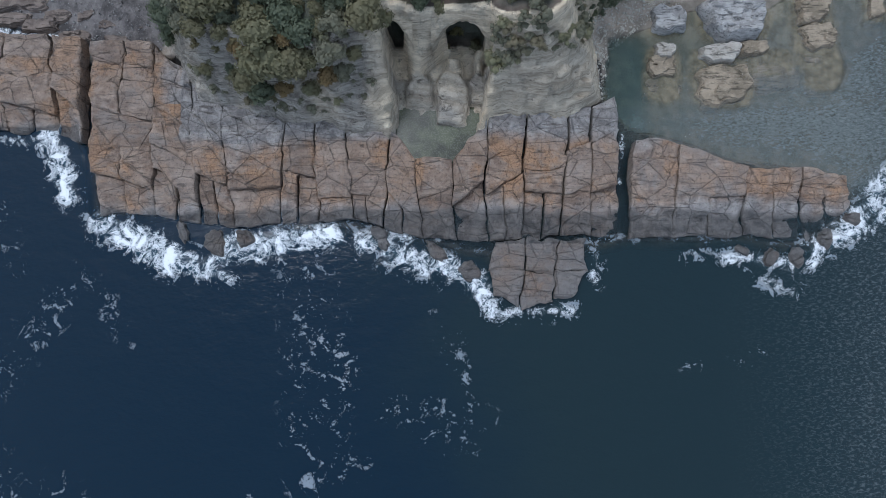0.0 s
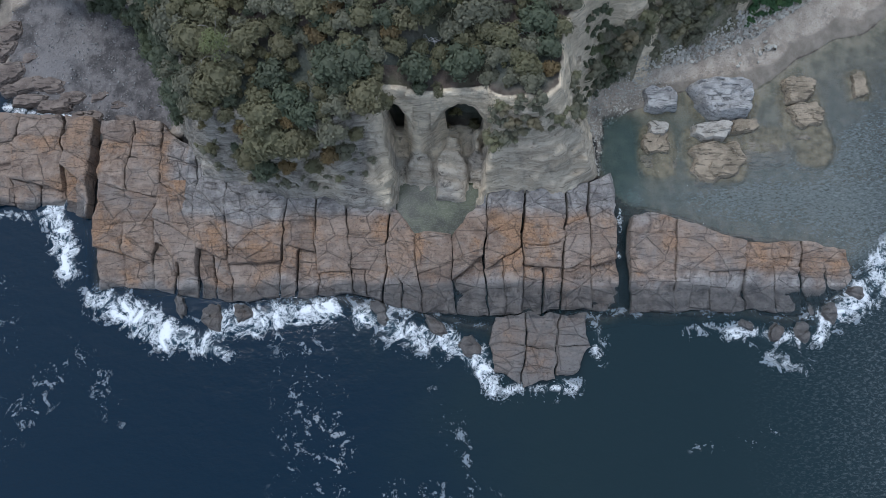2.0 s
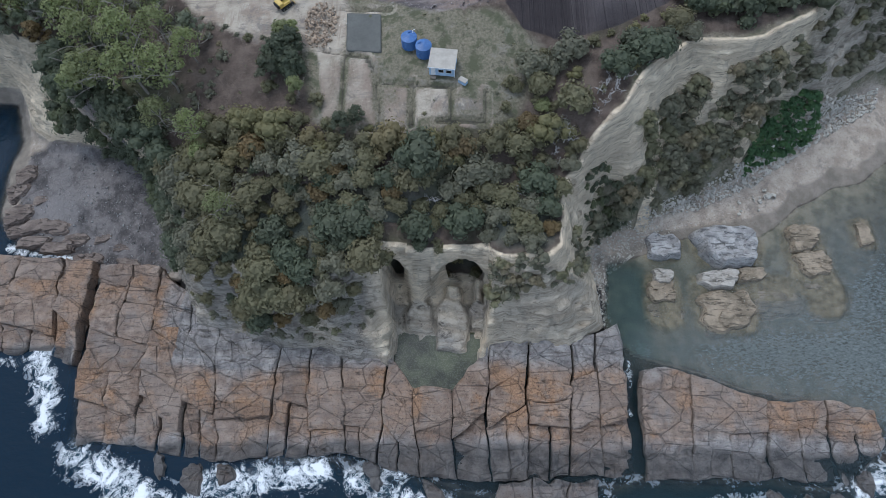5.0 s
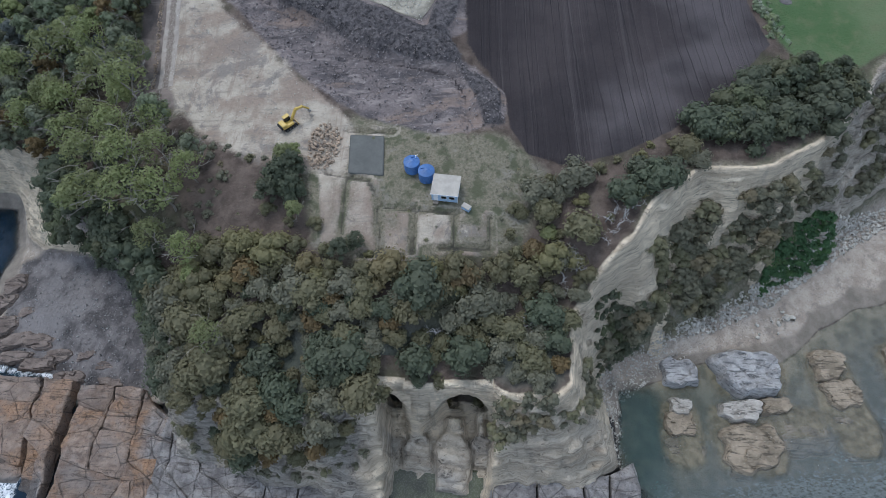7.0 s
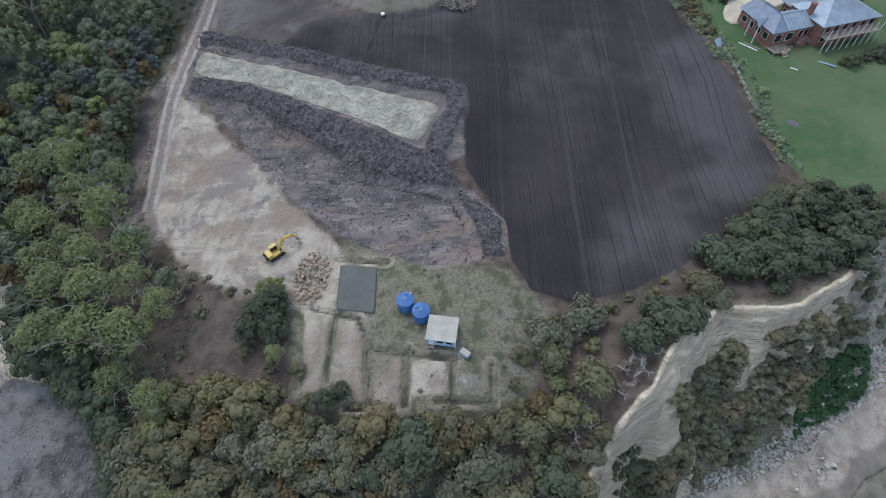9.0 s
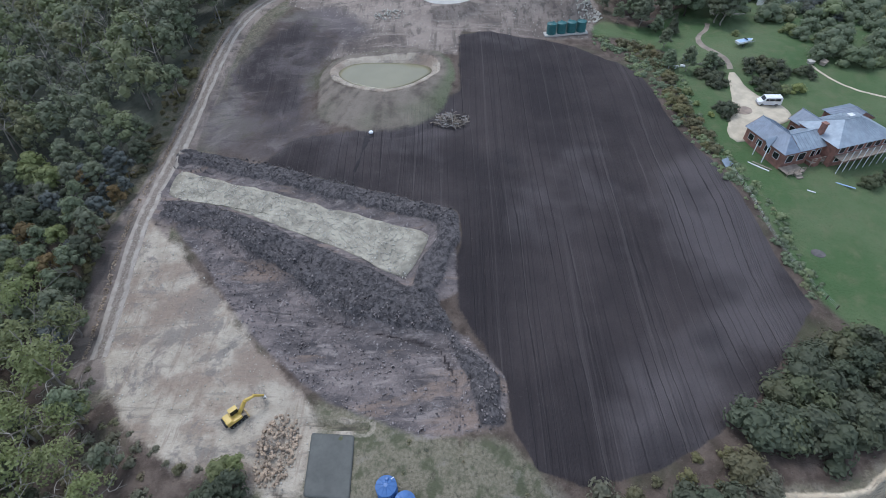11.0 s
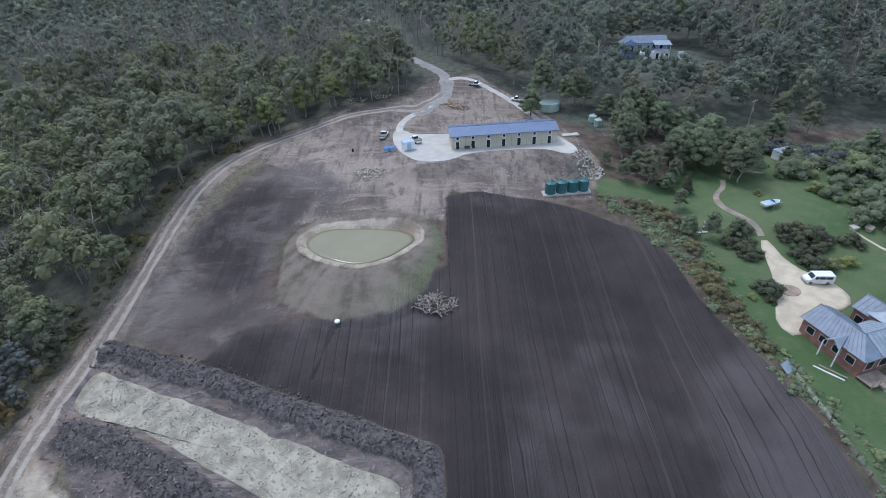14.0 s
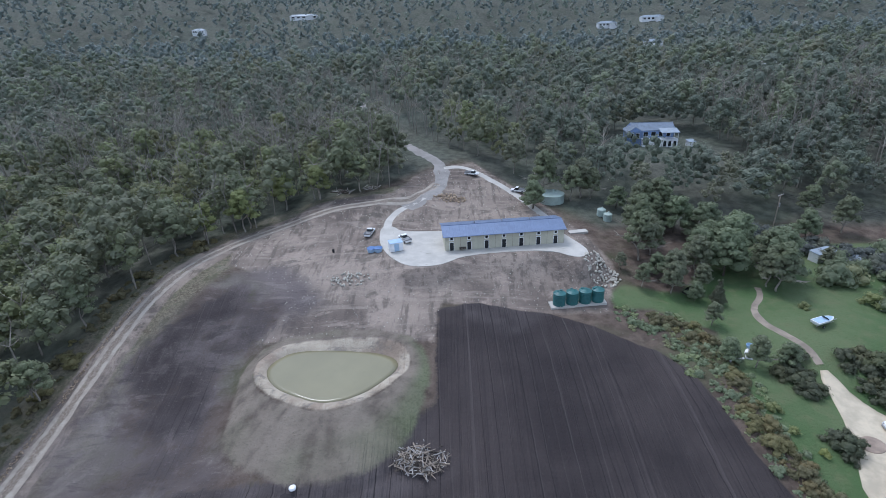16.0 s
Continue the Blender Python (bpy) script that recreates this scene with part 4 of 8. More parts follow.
    zones = {
        "soil": np.maximum(mask(within(x, y, FIELD_EAST), 1.2 + 2.2 * ramp(12 - x, 0, 8)), np.maximum(dark_west, (0.55 + 0.3 * ripple(x, y, 7)) * ramp(0.8 - ditch, 0, 0.7))) * (1 - np.maximum(north, south)),
        "tilth": mask(within(x, y, FIELD_WEST), 5.0) * (1 - np.maximum(north, south)) * (1 - 0.9 * dark_west) * (1 - mask(within(x, y, FIELD_EAST), 1.5)),
        "bank": mask(dd - 1.6 + 0.9 * ripple(x, y, 6), 1.8) * mask(-dp - 2.4, 0.8),
        "rill": np.clip(0.5 + 1.2 * rill, 0, 1),
        "sward": np.clip(0.70 * ramp(round_pond, -1.7, -0.5) * ramp(0.9 - round_pond, 0, 0.6) + 0.30 * ripple(x, y, 6), 0, 0.9) * mask(dd, 1.0) * ramp(0.75 - up, 0, 0.35),
        "wooded": on_top * ramp(-within(x, y, [(-110, 95), (-73, 150), (-73, 195), (-56, 240), (-28, 256), (-10, 275), (10, 290), (48, 242), (95, 246), (180, 236), (200, 60), (-110, 60)]), -2, 6) * (0.8 + 0.2 * ripple(x, y, 20)),
        "lawn": mask(within(x, y, LAWN), 2.0) * on_top,
        "bare": np.maximum(mask(within(x, y, BARE), 2.5), mask(4.2 + 2.8 * ramp(152 - y, 0, 20) - tr, 1.6)),
        "subsoil": np.maximum(mask(within(x, y, SUBSOIL), 2.0), mask(within(x, y, [(-66, 166), (1, 137.5), (3, 118), (-6, 113), (-40, 128), (-66, 142)]), 1.5)),
        "clay": np.maximum(np.maximum(np.maximum(mask(within(x + 2.5 * ripple(x, y, 8), y + 2.5 * ripple(x, y + 30, 8), CLAY), 3.2), (0.62 + 0.30 * ripple(x, y, 5)) * np.maximum.reduce([mask(within(x, y, q), 0.6) for q in PLOTS])), 0.85 * ramp(1.9 - trench, 0, 0.7) * ramp(trench, 0.35, 0.7) * (0.6 + 0.4 * ripple(x, y, 3))), mask(dp + 2.4, 1.0) * 0.85),
        "weeds": np.maximum(0.8 * east * (1 - on_top) * (d_foot > 0), np.maximum(mask(yard, 3.0), mask(11 - np.abs(tr), 3) * 0.6) * on_top),
        "heap": np.maximum(north, south),
        # recesses painted dark: footing trenches and ground between shelf blocks
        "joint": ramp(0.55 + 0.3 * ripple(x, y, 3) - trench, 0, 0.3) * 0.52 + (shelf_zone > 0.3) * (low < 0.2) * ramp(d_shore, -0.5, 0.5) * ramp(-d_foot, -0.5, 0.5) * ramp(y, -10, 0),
        "flat": mask(within(x, y, COVE), 3.0),
        "beach": ramp(-d_foot, -1.5, 0.5) * ramp(d_shore, -1.5, 0.2) + 0.8 * mask(within(x, y, TALUS), 4) * ramp(g, 0.22, 0.05),
        "apron": apron * (d_shore < 0),
        "wetsand": ramp(4.2 + 2.0 * ripple(x, y, 7) - d_shore, 0, 3.0),
        "greyrock": np.clip(0.9 * bay * ramp(43.4 - y, 0, 1.0) + 0.75 * ramp(x, 66, 74) + 0.45 * ramp(x, 6, 9) * (y < 45) + ramp(-x, 11, 17) + 0.8 * ramp(y, 34, 30) + 0.7 * ripple(x, y, 6) * ramp(12 - x, 0, 6), 0, 1) * np.where(x < 60, y < 60, 1),
        "seabed": ramp(-d_shore, 0.2, 1.5),
        "cliff": np.maximum(0.9 * ramp(1.7 + 0.8 * ripple(x, y, 4) - off_line(x, y, GULLY), 0, 1.0), ramp(d_foot, -1, 0.5) * ramp(-d_edge, -1.6, 0.2) * (1 - 0.9 * east * ramp(bench + 0.03 + 0.10 * ripple(x, y, 6) - g, 0, 0.06)) * (1 - mask(within(x, y, COVE), 1))),
    }
    return h, zones


# ---- the ground, one sheet to the horizon ----
def steps(*runs):
    """Grid lines: (from, to, spacing) runs that follow on one another."""
    out = []
    for a, b, s in runs:
        out.extend(np.linspace(a, b, max(2, int(round(abs(b - a) / s)) + 1))[:-1])
    return np.array(out + [runs[-1][1]])


def sheet(name, xs, ys, z, material):
    """A grid mesh over xs and ys with the heights z[y, x]."""
    nx, ny = len(xs), len(ys)
    gx, gy = np.meshgrid(xs, ys)
    me = bpy.data.meshes.new(name)
    me.vertices.add(nx * ny)
    me.vertices.foreach_set("co", np.stack((gx, gy, z), -1).astype(np.float32).ravel())
    i = (np.arange(ny - 1)[:, None] * nx + np.arange(nx - 1)[None]).ravel()
    quads = np.stack((i, i + 1, i + nx + 1, i + nx), 1)
    fill_quads(me, quads)
    me.materials.append(material)
    return me


def fill_quads(me, quads, smooth=True):
    k = len(quads)
    me.loops.add(4 * k)
    me.loops.foreach_set("vertex_index", np.ascontiguousarray(quads, dtype=np.int32).ravel())
    me.polygons.add(k)
    me.polygons.foreach_set("loop_start", np.arange(0, 4 * k, 4, dtype=np.int32))
    me.polygons.foreach_set("use_smooth", np.full(k, smooth))
    me.update(calc_edges=True)


def put_zone(me, name, values):
    a = me.attributes.new(name, "FLOAT", "POINT")
    a.data.foreach_set("value", np.ascontiguousarray(values, dtype=np.float32).ravel())


gx = steps((-3200, -600, 200), (-600, -140, 20), (-140, -100, 1.6), (-100, 100, 0.62), (100, 150, 1.8), (150, 600, 20), (600, 3200, 200))
gy = steps((-1200, -100, 100), (-100, 0, 10), (0, 26, 1.4), (26, 100, 0.45), (100, 170, 0.6), (170, 270, 1.0), (270, 420, 4), (420, 1200, 25), (1200, 4400, 200))
mx, my = np.meshgrid(gx, gy)
mz, zone_masks = ground_height(mx, my, True)
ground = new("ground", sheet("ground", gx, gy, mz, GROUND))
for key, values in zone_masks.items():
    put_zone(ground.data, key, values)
tagged(ground, "rough coastal land with tilled soil, clay, grass and cliffs", "ground", kind="structure")


def on_ground(x, y):
    """The height of the ground sheet itself at x, y."""
    x, y = np.asarray(x, float), np.asarray(y, float)
    i, j = np.clip(np.searchsorted(gx, x) - 1, 0, len(gx) - 2), np.clip(np.searchsorted(gy, y) - 1, 0, len(gy) - 2)
    u, v = (x - gx[i]) / (gx[i + 1] - gx[i]), (y - gy[j]) / (gy[j + 1] - gy[j])
    return (mz[j, i] * (1 - u) + mz[j, i + 1] * u) * (1 - v) + (mz[j + 1, i] * (1 - u) + mz[j + 1, i + 1] * u) * v


def land(x, y):
    return float(on_ground(x, y))


# ---- the sea ----
# rows of joints in the rock shelf, from the sea to the cliff's foot: (front x, y), (back x, y)
JOINTS = [((-99, 33), (-99.5, 53)), ((-91.5, 32.5), (-91, 53)), ((-80.3, 31.8), (-81.3, 53)), ((-74.8, 31.5), (-74.9, 51)), None,
          ((-71.8, 16.5), (-73.0, 50)), ((-59.1, 16.2), (-59.8, 50)), ((-50.2, 14.5), (-52.9, 46)), ((-43.2, 13.5), (-46.0, 39.8)), ((-34.0, 14.5), (-33.3, 36.4)), ((-26.5, 15), (-27.2, 35.2)),
          ((-19.0, 14), (-21.6, 34.2)), ((-13.3, 13.5), (-12.0, 32.2)), ((-5.6, 11), (-6.9, 26.5)), ((1.2, 10.5), (0.2, 26.5)), ((7.2, 10.5), (7.0, 35.2)),
          ((14.0, 10.8), (14.6, 36.8)), ((21.6, 11.5), (23.6, 37.2)), ((34.2, 11.5), (32.6, 38.5)), None,
          ((35.6, 11.5), (36.6, 31.2)), ((44.2, 11.3), (45.7, 29.2)), ((57.9, 11.2), (59.0, 26.0)), ((70.5, 9.6), (69.4, 24.8)), ((80.5, 17.5), (79.5, 23.5))]
SEAWARD = [((8.6, 0.2), (13.6, -2.0), (14.5, 4.6), (7.6, 5.2)), ((7.4, 5.2), (14.4, 4.7), (14.6, 10.6), (8.2, 10.2)), ((14.0, -2.6), (20.6, -1.2), (21.0, 3.4), (14.7, 4.4)),
           ((14.7, 4.5), (20.9, 3.5), (21.4, 10.6), (14.8, 10.8)), ((21.0, -0.6), (25.0, 0.8), (27.6, 5.3), (21.2, 4.6)), ((21.3, 4.7), (27.5, 5.4), (26.4, 10.6), (21.6, 10.6))]
WET_ROCKS = [(-47.5, 10.5, 3.0, 3.8), (-41.5, 11.2, 2.4, 2.6), (3.8, 4.5, 2.6, 3.2), (63.5, 7.2, 2.4, 1.8), (68.5, 7.5, 2.8, 2.2), (74.5, 11, 3.0, 2.0), (-54, 12.5, 3.4, 1.6),
             (-14, 11.5, 4.0, 1.8), (-3, 8.6, 4.0, 1.6), (58, 8.6, 2.0, 1.4), (80, 15, 2.0, 1.8)]
SURF = [((-83, 33), (-78, 20), 3.4, 0.95), ((-70, 14), (-56, 7), 4.2, 1.0), ((-56, 7), (-45, 4.5), 3.4, 0.85), ((-45, 9), (-24, 12), 4.2, 0.95), ((-18, 10), (-9, 12), 3.0, 0.9),
        ((-12, 8), (-2, 5), 3.4, 0.8), ((-2, 6), (6, 2), 3.6, 0.95), ((5, 3), (8, -3), 2.4, 0.8), ((11, -3.5), (24, -3.5), 2.4, 0.62), ((29, 2), (29, 8), 2.0, 0.6),
        ((46, 8), (52, 8), 2.0, 0.5), ((55, 7), (72, 6), 2.6, 0.72), ((72, 9), (86, 17), 3.6, 0.95), ((82, 16), (88, 24), 3.2, 0.8), ((-98, 56), (-82, 53.6), 1.2, 0.95),
        ((34.8, 22), (35.2, 31.5), 0.7, 0.85), ((62, 3), (68, 0), 2.4, 0.55), ((-96, 31.5), (-82, 30.5), 1.6, 0.62)]
DRIFT = [((-28, 2), (-26, -30), 7, 0.40), ((-27, -8), (-20, -15), 2.6, 0.62), ((-22, -9), (-20, -20), 2.2, 0.62), ((-78, -40), (-66, -50), 6, 0.36), ((-60, -50), (-36, -42), 4.0, 0.46),
         ((-30, -38), (-18, -34), 4.0, 0.46), ((2, -8), (4, -22), 1.5, 0.50), ((-4, -22), (6, -24), 3.5, 0.42), ((-92, -18), (-74, 2), 5, 0.34), ((-70, 0), (-64, -10), 2.5, 0.40),
         ((-98, 26), (-88, 5), 4.0, 0.38), ((-12, -22), (2, -30), 4, 0.36), ((60, -12), (46, -14), 2.0, 0.36), ((-88, -35), (-80, -50), 5, 0.34), ((-5, -2), (4, -20), 1.6, 0.40)]
sx = steps((-4500, -700, 400), (-700, -130, 30), (-130, 130, 0.95), (130, 700, 30), (700, 4500, 400))
sy = steps((-4500, -500, 400), (-500, -90, 30), (-90, -20, 1.0), (-20, 105, 0.7), (105, 150, 6))
wx, wy = np.meshgrid(sx, sy)
shore = -within(wx, wy, SHORE)
beneath = on_ground(wx, wy)
fade = 0.10 * ripple(wx, wy, 9, 3)
foam = np.zeros_like(wx)
for (ax, ay), (bx, by), wide, much in SURF + [(a, b, w, 0.72 * k) for a, b, w, k in DRIFT]:
    d = off_line(wx + 1.2 * ripple(wx, wy, 4), wy + 1.2 * ripple(wx + 50, wy, 4), [(ax, ay), (bx, by)])
    foam = np.maximum(foam, much * ramp(wide * 1.65 - d, 0, wide * 1.75))
foam = np.maximum(foam, 0.42 * ramp(1.6 - np.abs(shore), 0, 1.4) * (wy < 27) * (1 - ramp(within(wx, wy, LAGOON), -2, 0)))
sea_mesh = sheet("sea", sx, sy, 0.05 * ripple(wx, wy, 6, 3) * (np.abs(wx) < 130) + 0.22 * ramp(foam, 0.6, 1.0), SEA)
put_zone(sea_mesh, "foam", foam)
lagoon_side = ramp(within(wx, wy, LAGOON), -3, 3)
depth = np.maximum(-beneath, 0)
put_zone(sea_mesh, "deep", np.clip(1 - np.exp(-depth * (1.8 - 1.28 * lagoon_side)) + 0.06, 0, 1))
put_zone(sea_mesh, "shallow", lagoon_side * (1 - 0.6 * ramp(wx, 76, 100)))
put_zone(sea_mesh, "sky_tint", ramp(wx + 0.3 * (wy + 20) + 60 * fade, -55, 60))
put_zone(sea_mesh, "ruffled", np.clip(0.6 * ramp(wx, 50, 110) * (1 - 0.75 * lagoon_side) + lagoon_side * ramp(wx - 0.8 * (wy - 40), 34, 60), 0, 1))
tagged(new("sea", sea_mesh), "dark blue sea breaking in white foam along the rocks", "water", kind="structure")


# ---- the rock shelf, block by block ----
def shelf_height(x, y):
    """The shelf's upper face, which falls towards the sea."""
    front = 14.0 + 18 * ramp(-x, 70, 78)
    z = 1.5 + 2.0 * ramp(y - front, -1, 12) + 0.25 * ripple(x, y, 8, 2)
    return z - 1.3 * ramp(x, 60, 82) - 0.7 * ramp(x, 32, 40)


def block_mesh(a, b, c, d, rng, lift, n=23, edge_z=-1.6, rag=0.40):
    """A worn block over the corners a b (sea side) and d c (land side)."""
    m = n
    u, v = np.meshgrid(np.linspace(0, 1, n), np.linspace(0, 1, m))
    wob = lambda: 0.035 * np.sin(2 * np.pi * (u * rng.uniform(0.6, 1.4) + v * rng.uniform(0.6, 1.4) + rng.rand()))
    uu, vv = u + wob() * (1 - (2 * u - 1) ** 6), v + wob() * (1 - (2 * v - 1) ** 6)
    P = [(1 - uu) * (1 - vv) * a[k] + uu * (1 - vv) * b[k] + uu * vv * c[k] + (1 - uu) * vv * d[k] for k in (0, 1)]
    X = P[0] + rag * ripple(P[0], P[1], 2.2, 2) + 0.9 * ripple(P[0], P[1], 8, 2)
    Y = P[1] + rag * ripple(P[0] + 31, P[1] + 77, 2.2, 2) + 1.5 * ripple(P[0] + 11, P[1] + 57, 9, 2)
    e = np.minimum(np.minimum(u, 1 - u), np.minimum(v, 1 - v)) * (n - 1)
    Z = shelf_height(X, Y) + lift + 0.36 * ripple(X, Y, 2.6, 3) + rng.uniform(-0.25, 0.25) * (2 * u - 1) + rng.uniform(-0.28, 0.28) * (2 * v - 1)
    Z = Z - 0.30 * (e < 0.5) - 0.08 * ((e > 0.5) & (e < 1.5)) + 0.13 * ripple(X, Y, 0.9, 2)
    # worn steps along the bedding
    s = np.sin((X * rng.uniform(-0.3, 0.3) + Y) * rng.uniform(1.0, 1.8) + rng.rand() * 6)
    Z = Z - 0.26 * ramp(s + 0.5 * ripple(X, Y, 3), 0.6, 0.8)
    ring = [(j, 0) for j in range(n)] + [(n - 1, k) for k in range(1, m)] + [(j, m - 1) for j in range(n - 2, -1, -1)] + [(0, k) for k in range(m - 2, 0, -1)]
    V = np.stack((X, Y, Z), -1).reshape(-1, 3)
    idx = [k * n + j for j, k in ring]
    skirt = V[idx].copy()
    skirt[:, 2] = edge_z
    i = (np.arange(m - 1)[:, None] * n + np.arange(n - 1)[None]).ravel()
    quads = np.stack((i, i + 1, i + n + 1, i + n), 1)
    base, k = len(V), len(idx)
    side = np.array([(idx[j], base + j, base + (j + 1) % k, idx[(j + 1) % k]) for j in range(k)])
    V = np.vstack((V, skirt))
    me = bpy.data.meshes.new("rock_block")
    me.vertices.add(len(V))
    me.vertices.foreach_set("co", V.astype(np.float32).ravel())
    fill_quads(me, np.vstack((quads, side)), False)
    me.materials.append(SHELF)
    d_sea = V[:, 1] - (13.5 + 18 * ramp(-V[:, 0], 72, 76))
    put_zone(me, "wet", ramp(5.4 + 2.0 * ripple(V[:, 0], V[:, 1], 5) - d_sea, 0, 4.5) * np.where(d_sea < -3.5, 0.55, 1.0))
    put_zone(me, "grey", np.clip(ramp(V[:, 1], 27, 34) * (V[:, 0] > -54) + 0.55 * ramp(7 - d_sea, 0, 4) + 0.25 * ramp(V[:, 0], 20, 60) + 0.6 * ramp(np.abs(V[:, 0] + 54), 6, 2) * (V[:, 1] > 38), 0, 1))
    return me


platform = tagged(new("rock_shelf"), "orange and grey jointed rock shelf washed by the sea", "rock shelf", kind="structure")
rng = np.random.RandomState(4)
for left, right in zip(JOINTS[:-1], JOINTS[1:]):
    if left is None or right is None:
        continue
    long = math.hypot(left[1][0] - left[0][0], left[1][1] - left[0][1])
    rows = max(2, int(round(long / 7.2)))
    cuts = np.linspace(0, 1, rows + 1)
    cuts[1:-1] += rng.uniform(-0.15, 0.15, rows - 1) / max(1, rows / 3)
    skew = rng.uniform(-0.07, 0.07, rows + 1)
    skew[0] = skew[-1] = 0
    for r in range(rows):
        at = lambda side, f: (side[0][0] + (side[1][0] - side[0][0]) * f, side[0][1] + (side[1][1] - side[0][1]) * f)
        parts = 2 if (right[0][0] - left[0][0] > 10.5 and rng.rand() < 0.6) or (r == 0 and rng.rand() < 0.6) else 1
        for p in range(parts):
            f0, f1 = p / parts, (p + 1) / parts
            gap_x, gap_y = rng.choice([0.02, 0.06, 0.14, 0.34]) * rng.uniform(0.6, 1.2), rng.uniform(-0.12, 0.08)
            lo = lambda f, v: tuple(at(left, v - skew_at(v))[k] * (1 - f) + at(right, v + skew_at(v))[k] * f for k in (0, 1))
            skew_at = lambda v: float(np.interp(v, cuts, skew))
            a, b, c, d = lo(f0, cuts[r]), lo(f1, cuts[r]), lo(f1, cuts[r + 1]), lo(f0, cuts[r + 1])
            a, d = (a[0] + gap_x, a[1] + gap_y), (d[0] + gap_x, d[1] - gap_y)
            b, c = (b[0] - gap_x, b[1] + gap_y), (c[0] - gap_x, c[1] - gap_y)
            ob = new("rock_block", block_mesh(a, b, c, d, rng, rng.uniform(-0.30, 0.30) - (0 if r else rng.uniform(0.5, 1.3) if left[0][0] < 30 else rng.uniform(-0.3, 0.2))))
            ob.parent = platform
for corners in SEAWARD:
    ob = new("rock_block", block_mesh(*corners, rng, rng.uniform(-0.15, 0.30), rag=0.6))
    ob.parent = platform


# ---- reefs and outcrops ----
def outcrop(name, cx, cy, rx, ry, high, turn, material, label, seed, base=-1.2, category="rock", flat=0.55):
    """A bedded rock: a wavy outline, steep sides, a flattish stepped top."""
    r = np.random.RandomState(seed)
    rings, seg = 22, 64
    th = np.linspace(0, 2 * np.pi, seg, endpoint=False)
    shape = (np.cos(th) ** 4 + np.sin(th) ** 4) ** -0.22 * (0.94 + 0.06 * np.sin(2 * th + r.rand() * 6) + 0.08 * np.sin(3 * th + r.rand() * 6) + 0.05 * np.sin(7 * th + r.rand() * 6))
    V = []
    for k in range(rings):
        q = k / (rings - 1)
        X, Y = q * shape * rx * np.cos(th), q * shape * ry * np.sin(th)
        X, Y = X * math.cos(turn) - Y * math.sin(turn) + cx, X * math.sin(turn) + Y * math.cos(turn) + cy
        prof = 1 - ramp(np.full(seg, q), flat, 1.0)
        z = base + (high - base) * (prof * 0.92 + (0.13 * ripple(X * 0.45, Y, 1.3, 3) + 0.12 * ripple(X, Y, 4) - 0.05 * (Y - cy) / ry) * (prof > 0.02))
        z = np.round(z / 0.4) * 0.4 * 0.85 + z * 0.15 if q < 0.97 else np.full(seg, base)
        V.append(np.stack((X + 0.7 * q * ripple(X, Y, 1.8), Y + 0.7 * q * ripple(X + 9, Y, 1.8), z), -1))
    V = np.concatenate(V)
    quads = [(k * seg + j, k * seg + (j + 1) % seg, (k + 1) * seg + (j + 1) % seg, (k + 1) * seg + j) for k in range(rings - 1) for j in range(seg)]
    me = bpy.data.meshes.new(name)
    me.vertices.add(len(V))
    me.vertices.foreach_set("co", V.astype(np.float32).ravel())
    fill_quads(me, np.array(quads), False)
    me.flip_normals()
    me.materials.append(material)
    if material == SHELF:
        put_zone(me, "wet", np.full(len(V), 0.75))
        put_zone(me, "grey", np.full(len(V), 0.7))
    return tagged(new(name, me), label, category)


REEFS = [(45, 56.6, 3.8, 3.2, 1.9, 0.1, REEF_GREY, "grey bedded rock outcrop on the sand"), (58.4, 56.6, 7.0, 4.6, 3.0, 0.02, REEF_GREY, "large grey broken rock outcrop beside the beach"),
         (44.2, 49.8, 2.4, 1.7, 1.3, -0.2, REEF_PALE, "small pale bedded rock above the lagoon"), (43.7, 46.8, 3.5, 2.8, 0.8, 0.0, REEF_TAN, "low tan rock in the shallow lagoon"), (43.7, 42.4, 3.8, 3.0, -0.25, 0.05, REEF_TAN, "drowned tan reef under shallow water"),
         (55.6, 49.3, 4.4, 2.2, 1.4, 0.05, REEF_PALE, "pale layered rock ledge in the lagoon"), (62.4, 50.4, 3.4, 1.8, 1.0, 0.1, REEF_TAN, "long tan rock ledge in the lagoon"),
         (56.0, 42.7, 6.0, 4.8, 1.1, 0.08, REEF_TAN, "rounded orange-tan reef rock in the lagoon"), (66.3, 45.2, 5.6, 4.2, -0.35, 0.1, REEF_TAN, "drowned tan reef under shallow water"),
         (74.9, 58.6, 3.9, 3.2, 1.4, 0.05, REEF_TAN, "tan ridged reef rock in clear water"), (75.8, 53.0, 3.6, 3.2, 1.1, 0.15, REEF_TAN, "tan ridged reef rock in clear water"),
         (76.6, 45.8, 4.2, 4.6, -0.4, 0.1, REEF_TAN, "drowned tan reef under shallow water"), (88, 59.4, 1.8, 2.8, 0.5, 0, REEF_TAN, "small drowned tan rock in the shallows")]
for i, (cx, cy, rx, ry, high, turn, mat, label) in enumerate(REEFS):
    outcrop("reef_rock", cx, cy, 1.12 * rx, 1.12 * ry, high, turn, mat, label, 50 + i, flat=0.72)
for i, (cx, cy, rx, ry) in enumerate(WET_ROCKS):
    outcrop("wet_rock", cx, cy, rx, ry, 0.9, 0.3 * i, SHELF, "dark wet rock awash in white foam", 80 + i, -1.5)
